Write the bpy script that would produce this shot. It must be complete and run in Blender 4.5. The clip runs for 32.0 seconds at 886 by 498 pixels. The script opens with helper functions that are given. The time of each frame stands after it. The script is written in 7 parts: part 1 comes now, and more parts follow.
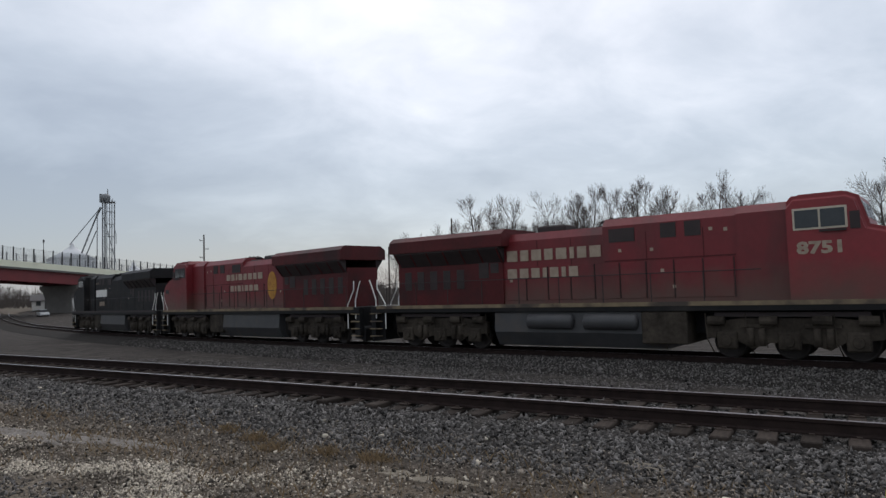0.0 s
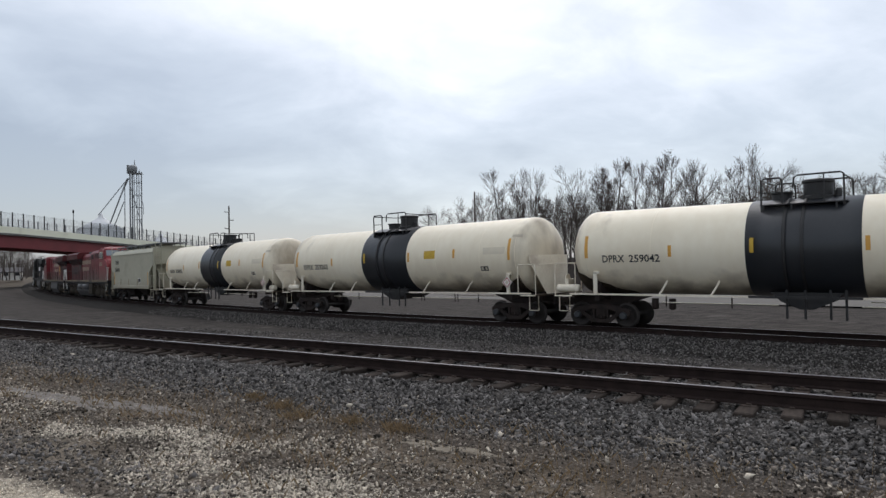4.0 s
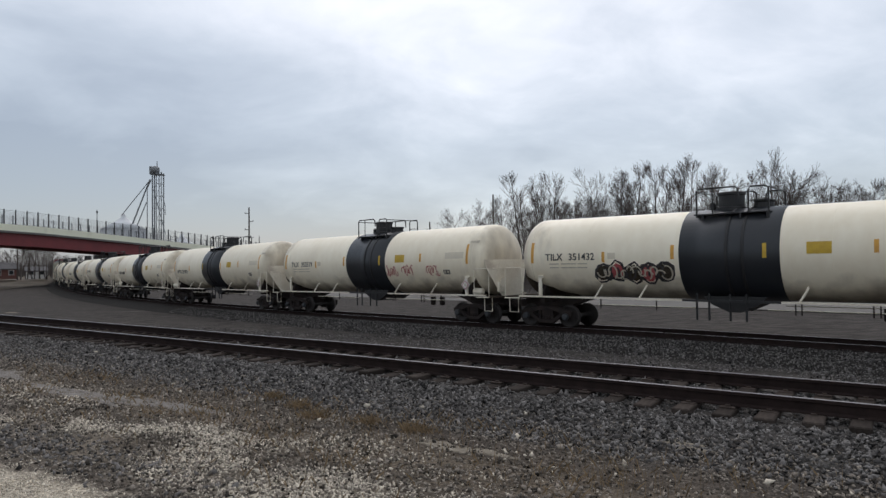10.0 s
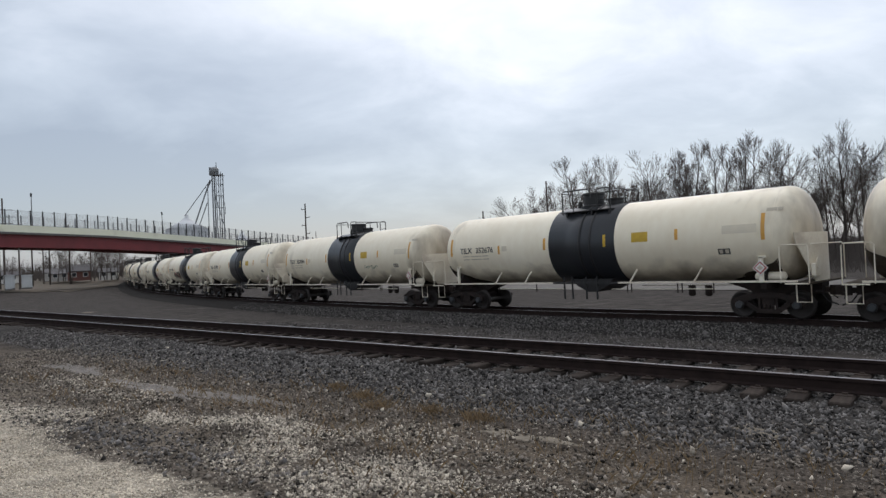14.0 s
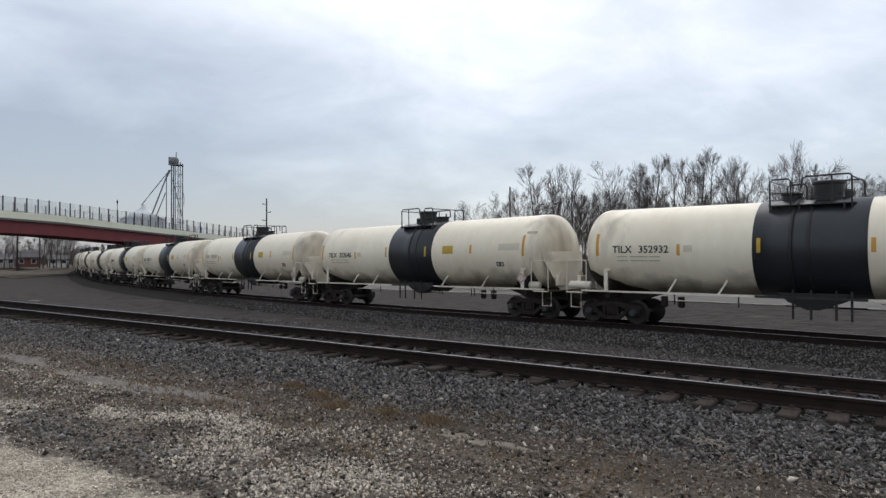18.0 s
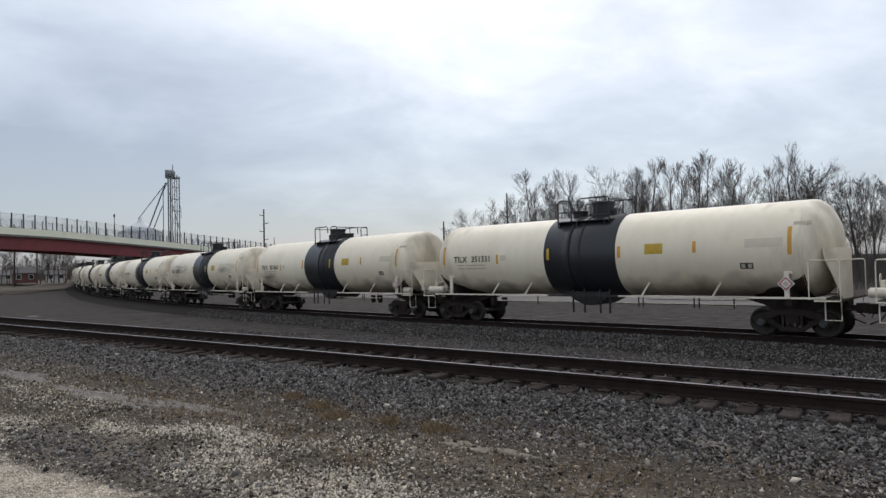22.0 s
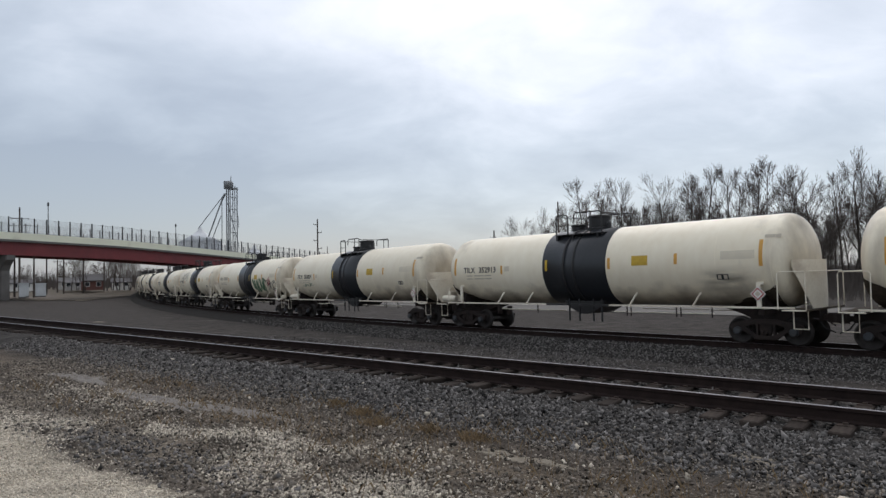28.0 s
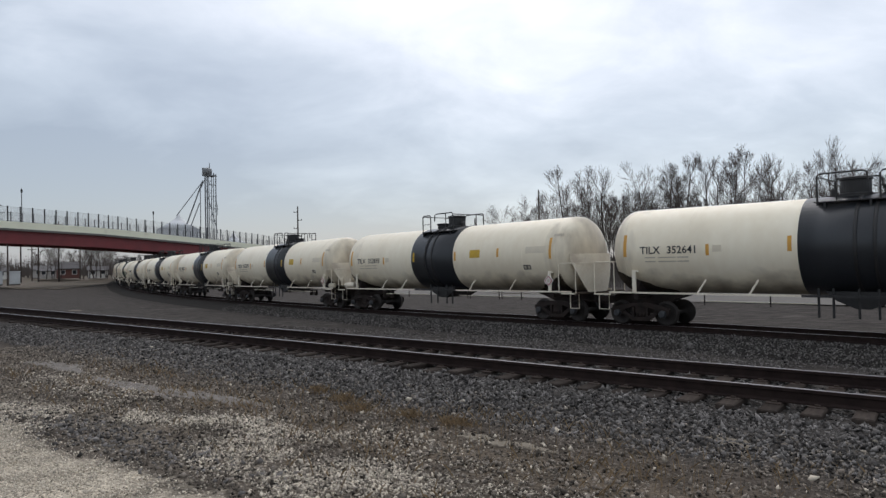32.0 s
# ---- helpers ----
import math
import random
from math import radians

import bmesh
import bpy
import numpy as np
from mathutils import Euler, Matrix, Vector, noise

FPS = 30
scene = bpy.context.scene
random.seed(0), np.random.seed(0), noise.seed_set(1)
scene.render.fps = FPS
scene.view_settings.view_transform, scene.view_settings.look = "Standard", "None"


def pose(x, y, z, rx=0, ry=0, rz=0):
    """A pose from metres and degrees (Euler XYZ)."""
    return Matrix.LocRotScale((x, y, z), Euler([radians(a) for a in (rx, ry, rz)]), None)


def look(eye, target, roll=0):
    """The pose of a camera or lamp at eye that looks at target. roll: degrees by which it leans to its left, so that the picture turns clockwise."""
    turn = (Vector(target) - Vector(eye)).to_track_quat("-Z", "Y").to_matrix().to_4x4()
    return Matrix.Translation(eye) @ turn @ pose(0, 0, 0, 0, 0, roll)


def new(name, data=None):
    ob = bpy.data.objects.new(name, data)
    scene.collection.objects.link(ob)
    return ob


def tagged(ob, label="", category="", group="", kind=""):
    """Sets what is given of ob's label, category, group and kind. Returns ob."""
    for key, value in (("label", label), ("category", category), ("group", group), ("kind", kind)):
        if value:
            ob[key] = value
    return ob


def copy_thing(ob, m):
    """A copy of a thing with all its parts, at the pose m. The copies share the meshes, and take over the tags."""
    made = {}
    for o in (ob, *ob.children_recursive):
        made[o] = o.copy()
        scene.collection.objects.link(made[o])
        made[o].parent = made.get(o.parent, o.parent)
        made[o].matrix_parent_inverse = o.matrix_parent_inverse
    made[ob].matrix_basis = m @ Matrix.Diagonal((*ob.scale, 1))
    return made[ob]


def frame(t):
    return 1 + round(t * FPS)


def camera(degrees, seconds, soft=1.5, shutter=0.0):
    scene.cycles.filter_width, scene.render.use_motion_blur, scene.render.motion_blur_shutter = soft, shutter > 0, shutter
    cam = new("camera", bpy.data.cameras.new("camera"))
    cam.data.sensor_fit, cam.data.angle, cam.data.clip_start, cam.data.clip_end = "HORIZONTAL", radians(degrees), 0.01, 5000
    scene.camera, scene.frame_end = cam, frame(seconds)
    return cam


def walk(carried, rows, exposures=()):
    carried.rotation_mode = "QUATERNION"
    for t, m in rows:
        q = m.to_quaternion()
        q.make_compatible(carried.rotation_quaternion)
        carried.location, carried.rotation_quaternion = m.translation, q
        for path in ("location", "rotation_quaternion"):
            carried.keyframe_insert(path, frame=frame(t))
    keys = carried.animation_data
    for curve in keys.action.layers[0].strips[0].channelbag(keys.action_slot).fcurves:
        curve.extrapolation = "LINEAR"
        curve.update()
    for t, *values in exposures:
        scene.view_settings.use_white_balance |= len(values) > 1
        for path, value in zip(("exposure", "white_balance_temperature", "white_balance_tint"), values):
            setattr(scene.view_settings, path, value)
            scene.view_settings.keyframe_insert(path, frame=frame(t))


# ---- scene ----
cam = camera(67.6, 32.0, soft=1.45)
PATH = [
    (0, -0.071, 0.088, 2.159, 93.18, 1.67, -9.13),
    (0.5, -0.063, 0.083, 2.164, 91.65, 1.39, -9.95),
    (1, -0.062, 0.101, 2.161, 90.70, 1.08, -10.30),
    (1.5, -0.058, 0.112, 2.167, 89.83, 0.97, -9.86),
    (2, -0.067, 0.110, 2.168, 90.06, 1.01, -9.31),
    (2.5, -0.072, 0.117, 2.170, 91.17, 0.91, -8.19),
    (4.5, -0.101, 0.095, 2.157, 90.66, 1.08, -7.20),
    (5, -0.091, 0.090, 2.166, 90.42, 1.33, -7.65),
    (5.5, -0.065, 0.065, 2.160, 91.03, 2.15, -12.75),
    (6, -0.071, 0.057, 2.160, 92.26, 2.72, -17.84),
    (6.5, -0.105, 0.050, 2.151, 92.78, 2.66, -17.86),
    (7, -0.116, 0.088, 2.151, 93.07, 2.33, -12.91),
    (7.5, -0.109, 0.078, 2.153, 93.17, 2.42, -10.50),
    (8, -0.107, 0.060, 2.147, 92.82, 1.77, -8.92),
    (8.5, -0.104, 0.065, 2.140, 92.32, 1.22, -8.04),
    (9, -0.110, 0.075, 2.153, 91.86, 0.64, -7.26),
    (9.5, -0.116, 0.078, 2.151, 91.46, 0.44, -6.42),
    (10, -0.104, 0.074, 2.145, 91.15, 0.62, -5.66),
    (10.5, -0.108, 0.061, 2.152, 90.87, 0.76, -5.34),
    (11, -0.112, 0.067, 2.158, 90.86, 0.73, -5.37),
    (11.5, -0.114, 0.050, 2.153, 90.86, 1.05, -5.60),
    (12, -0.128, 0.060, 2.148, 90.85, 0.99, -5.57),
    (12.5, -0.158, 0.067, 2.142, 91.07, 1.02, -0.29),
    (13, -0.139, 0.071, 2.142, 90.76, 1.61, 0.51),
    (13.5, -0.133, 0.050, 2.148, 90.55, 2.56, 0.35),
    (14, -0.134, 0.060, 2.143, 90.40, 2.46, -0.96),
    (14.5, -0.152, 0.076, 2.151, 90.47, 2.21, -2.50),
    (16.5, -0.163, 0.110, 2.153, 90.70, 0.99, -3.58),
    (17, -0.156, 0.111, 2.146, 90.53, 0.55, -3.74),
    (17.5, -0.160, 0.086, 2.150, 90.42, 0.22, -4.04),
    (18, -0.158, 0.090, 2.148, 90.48, 0.13, -4.29),
    (18.5, -0.157, 0.088, 2.144, 90.66, 0.02, -4.22),
    (19, -0.161, 0.098, 2.144, 90.81, 0.10, -4.03),
    (19.5, -0.168, 0.095, 2.147, 90.91, 0.60, -4.06),
    (20, -0.166, 0.106, 2.146, 90.97, 0.64, -4.05),
    (20.5, -0.163, 0.105, 2.146, 90.95, 0.69, -4.10),
    (21, -0.170, 0.093, 2.153, 90.91, 0.92, -4.28),
    (21.5, -0.170, 0.102, 2.144, 91.01, 1.11, -4.43),
    (22, -0.161, 0.083, 2.147, 91.13, 1.26, -4.45),
    (22.5, -0.158, 0.067, 2.155, 91.21, 1.16, -4.17),
    (23, -0.149, 0.066, 2.157, 91.54, 0.99, -3.81),
    (23.5, -0.140, 0.064, 2.147, 91.84, 1.19, -3.26),
    (24, -0.058, 0.086, 2.162, 91.90, 0.99, 0.20),
    (24.5, 0.006, 0.059, 2.165, 91.60, 0.81, 2.04),
    (26.5, 0.091, 0.051, 2.176, 90.69, 0.25, 1.66),
    (27, 0.100, 0.069, 2.166, 90.98, 0.70, 0.97),
    (27.5, 0.063, 0.044, 2.168, 91.44, 1.11, 0.51),
    (28, 0.000, -0.000, 2.150, 92.00, 1.10, -0.00),
    (28.5, 0.013, -0.038, 2.158, 92.26, 1.25, -0.21),
    (29, 0.031, -0.045, 2.147, 92.43, 1.41, -0.43),
    (29.5, 0.021, -0.052, 2.152, 92.45, 1.56, -0.70),
    (30, 0.030, -0.051, 2.150, 92.44, 1.80, -1.21),
    (30.5, 0.080, -0.066, 2.132, 92.71, 2.73, -7.64),
    (31, 0.050, -0.034, 2.120, 91.31, 2.59, -14.21),
    (31.5, -0.026, -0.039, 2.124, 90.98, 0.78, -7.16),
    (32, -0.006, -0.024, 2.128, 90.92, 1.12, -1.64),
]
walk(cam, [(r[0], pose(*r[1:])) for r in PATH],
     [(0, -0.1, 6500, 12.5), (0.6, 0.08, 6500, 12.5), (1.2, 0.2, 6500, 12.5), (2.5, 0.16, 6500, 12.5), (4.5, 0.07, 6500, 12.5), (6, 0.02, 6500, 12.5), (7, -0.12, 6500, 12.5), (8.5, -0.15, 6500, 12.5), (10, -0.07, 6500, 12.5), (12, 0.04, 6500, 12.5), (26, 0.06, 6500, 12.5), (28, 0, 6500, 12.5), (29.5, -0.08, 6500, 12.5), (31, -0.11, 6500, 12.5), (32, 0.02, 6500, 12.5)])


# ---------- world and light: overcast sky ----------
def world_sky():
    w = bpy.data.worlds.new("overcast_sky")
    scene.world = w
    w.use_nodes = True
    nt = w.node_tree
    nt.nodes.clear()
    N = nt.nodes.new
    out, bg = N("ShaderNodeOutputWorld"), N("ShaderNodeBackground")
    sky = N("ShaderNodeTexSky")
    sky.sky_type = "NISHITA"
    sky.sun_disc = False
    sky.sun_elevation, sky.sun_rotation = radians(48), radians(9)
    tc, sep = N("ShaderNodeTexCoord"), N("ShaderNodeSeparateXYZ")
    nt.links.new(tc.outputs["Generated"], sep.inputs[0])

    def math_node(op, a, b=0.0, clamp=False):
        m = N("ShaderNodeMath")
        m.operation, m.use_clamp = op, clamp
        for i, v in enumerate((a, b)):
            if isinstance(v, (int, float)):
                m.inputs[i].default_value = v
            else:
                nt.links.new(v, m.inputs[i])
        return m.outputs[0]
    up = math_node("MAXIMUM", sep.outputs["Z"], 0.0)
    den = math_node("ADD", up, 0.38)
    comb = N("ShaderNodeCombineXYZ")
    nt.links.new(math_node("DIVIDE", sep.outputs["X"], den), comb.inputs[0])
    nt.links.new(math_node("DIVIDE", sep.outputs["Y"], den), comb.inputs[1])

    def noise_node(scale, detail, rough, dist, offset):
        mp = N("ShaderNodeMapping")
        mp.inputs["Location"].default_value = offset
        mp.inputs["Rotation"].default_value = (0, 0, radians(-12))
        mp.inputs["Scale"].default_value = (0.85, 1.1, 1)
        nt.links.new(comb.outputs[0], mp.inputs[0])
        n = N("ShaderNodeTexNoise")
        n.inputs["Scale"].default_value = scale
        n.inputs["Detail"].default_value = detail
        n.inputs["Roughness"].default_value = rough
        n.inputs["Distortion"].default_value = dist
        nt.links.new(mp.outputs[0], n.inputs["Vector"])
        return n.outputs["Fac"]
    big, small = noise_node(1.05, 5, 0.5, 0.2, (3.1, 1.7, 0)), noise_node(3.6, 7, 0.55, 0.3, (0.4, 5.2, 0))
    mix = math_node("ADD", math_node("MULTIPLY", big, 0.62), math_node("ADD", math_node("MULTIPLY", small, 0.58), -0.10))
    # the layer is thinner, so brighter, high over the tracks
    dot = N("ShaderNodeVectorMath")
    dot.operation = "DOT_PRODUCT"
    dot.inputs[1].default_value = Vector((5, 30, 34)).normalized()
    nt.links.new(tc.outputs["Generated"], dot.inputs[0])
    near = math_node("MAXIMUM", math_node("SUBTRACT", dot.outputs["Value"], 0.62), 0.0)
    mix = math_node("ADD", math_node("ADD", mix, math_node("MULTIPLY", up, 0.27)), math_node("MULTIPLY", near, 0.62))
    # greyer towards the horizon
    low = math_node("MAXIMUM", math_node("SUBTRACT", 0.26, up), 0.0)
    mix = math_node("SUBTRACT", mix, math_node("MULTIPLY", low, 0.68))
    # a thicker grey bank low down over the bridge
    dot2 = N("ShaderNodeVectorMath")
    dot2.operation = "DOT_PRODUCT"
    dot2.inputs[1].default_value = Vector((-14, 40, 3)).normalized()
    nt.links.new(tc.outputs["Generated"], dot2.inputs[0])
    bank = math_node("MAXIMUM", math_node("SUBTRACT", dot2.outputs["Value"], 0.86), 0.0)
    flat = math_node("MAXIMUM", math_node("SUBTRACT", 1.0, math_node("MULTIPLY", up, 2.4)), 0.0)
    bank = math_node("MULTIPLY", bank, flat)
    clump = math_node("MULTIPLY", math_node("SUBTRACT", noise_node(7.5, 6, 0.55, 0.4, (2.2, 0.6, 0)), 0.5), 0.20)
    mix = math_node("SUBTRACT", math_node("ADD", mix, math_node("MULTIPLY", clump, flat)), math_node("MULTIPLY", bank, 3.0))
    ramp = N("ShaderNodeValToRGB")
    cr = ramp.color_ramp
    cr.elements[0].position, cr.elements[0].color = 0.22, (0.292, 0.333, 0.384, 1)
    cr.elements[1].position, cr.elements[1].color = 0.92, (0.98, 1.0, 1.02, 1)
    for pos, col in ((0.38, (0.380, 0.428, 0.477, 1)), (0.54, (0.490, 0.544, 0.592, 1)), (0.69, (0.65, 0.698, 0.742, 1))):
        e = cr.elements.new(pos)
        e.color = col
    nt.links.new(mix, ramp.inputs[0])
    add = N("ShaderNodeMixRGB")
    add.blend_type = "MIX"
    add.inputs[0].default_value = 0.03
    nt.links.new(ramp.outputs[0], add.inputs[1])
    nt.links.new(sky.outputs[0], add.inputs[2])
    nt.links.new(add.outputs[0], bg.inputs[0])
    bg.inputs[1].default_value = 1.0
    nt.links.new(bg.outputs[0], out.inputs[0])


world_sky()
sun_data = bpy.data.lights.new("sun", "SUN")
sun_data.energy, sun_data.angle, sun_data.color = 0.55, radians(40), (1.0, 0.97, 0.93)
sun = new("sun", sun_data)
sun.matrix_world = look((5, 30, 34), (0, 0, 0))


# ---------- materials ----------
def surf(name, c1, c2=None, scale=3.0, rough=0.7, metal=0.0, bump=0.0, bump_scale=40.0, fine=0.35, island=0.0, obj=0.0, stretch=(1, 1, 1), c3=None, t3=0.62, spec=0.5):
    """A worn surface: two colours by coarse and fine noise, an optional stain colour, bump, variation by piece."""
    m = bpy.data.materials.new(name)
    m.use_nodes = True
    nt = m.node_tree
    b = nt.nodes["Principled BSDF"]
    N, K = nt.nodes.new, nt.links.new
    c2 = c2 or tuple(min(1, c * 0.75) for c in c1)
    tc, mp = N("ShaderNodeTexCoord"), N("ShaderNodeMapping")
    mp.inputs["Scale"].default_value = stretch
    K(tc.outputs["Object"], mp.inputs[0])
    n1, n2 = N("ShaderNodeTexNoise"), N("ShaderNodeTexNoise")
    for n, s, d in ((n1, scale, 4), (n2, scale * 9, 5)):
        n.inputs["Scale"].default_value, n.inputs["Detail"].default_value = s, d
        n.inputs["Scale"].default_value, n.inputs["Detail"].default_value = s, d
        K(mp.outputs[0], n.inputs["Vector"])
    mx = N("ShaderNodeMath")
    mx.operation = "MULTIPLY_ADD"
    mx.inputs[1].default_value = fine
    sc = N("ShaderNodeMath")
    sc.operation = "MULTIPLY"
    sc.inputs[1].default_value = 1 - fine
    K(n1.outputs["Fac"], sc.inputs[0])
    K(n2.outputs["Fac"], mx.inputs[0])
    K(sc.outputs[0], mx.inputs[2])
    ramp = N("ShaderNodeValToRGB")
    ramp.color_ramp.elements[0].position, ramp.color_ramp.elements[0].color = 0.34, (*c1, 1)
    ramp.color_ramp.elements[1].position, ramp.color_ramp.elements[1].color = 0.66, (*c2, 1)
    K(mx.outputs[0], ramp.inputs[0])
    col = ramp.outputs[0]
    if c3:
        n3 = N("ShaderNodeTexNoise")
        n3.inputs["Scale"].default_value, n3.inputs["Detail"].default_value = scale * 0.6, 6
        off = N("ShaderNodeMapping")
        off.inputs["Location"].default_value, off.inputs["Scale"].default_value = (7.3, 2.1, 4.4), stretch
        K(tc.outputs["Object"], off.inputs[0])
        K(off.outputs[0], n3.inputs["Vector"])
        r3 = N("ShaderNodeValToRGB")
        r3.color_ramp.elements[0].position, r3.color_ramp.elements[1].position = t3 - 0.09, t3 + 0.09
        K(n3.outputs["Fac"], r3.inputs[0])
        m3 = N("ShaderNodeMixRGB")
        m3.inputs[2].default_value = (*c3, 1)
        K(r3.outputs[0], m3.inputs[0])
        K(col, m3.inputs[1])
        col = m3.outputs[0]
    if island or obj:
        src = N("ShaderNodeNewGeometry").outputs["Random Per Island"] if island else N("ShaderNodeObjectInfo").outputs["Random"]
        amt = island or obj
        mr = N("ShaderNodeMapRange")
        mr.inputs["To Min"].default_value, mr.inputs["To Max"].default_value = 1 - amt, 1 + amt
        K(src, mr.inputs["Value"])
        hs = N("ShaderNodeHueSaturation")
        K(col, hs.inputs["Color"])
        K(mr.outputs[0], hs.inputs["Value"])
        col = hs.outputs[0]
    K(col, b.inputs["Base Color"])
    rr = N("ShaderNodeMapRange")
    rr.inputs["To Min"].default_value, rr.inputs["To Max"].default_value = max(0.03, rough - 0.1), min(1, rough + 0.1)
    K(n2.outputs["Fac"], rr.inputs["Value"])
    K(rr.outputs[0], b.inputs["Roughness"])
    b.inputs["Metallic"].default_value = metal
    b.inputs["Specular IOR Level"].default_value = spec
    if bump:
        nb, bp = N("ShaderNodeTexNoise"), N("ShaderNodeBump")
        nb.inputs["Scale"].default_value, nb.inputs["Detail"].default_value = bump_scale, 5
        K(mp.outputs[0], nb.inputs["Vector"])
        bp.inputs["Strength"].default_value, bp.inputs["Distance"].default_value = min(1, bump * 4), bump
        K(nb.outputs["Fac"], bp.inputs["Height"])
        K(bp.outputs[0], b.inputs["Normal"])
    return m


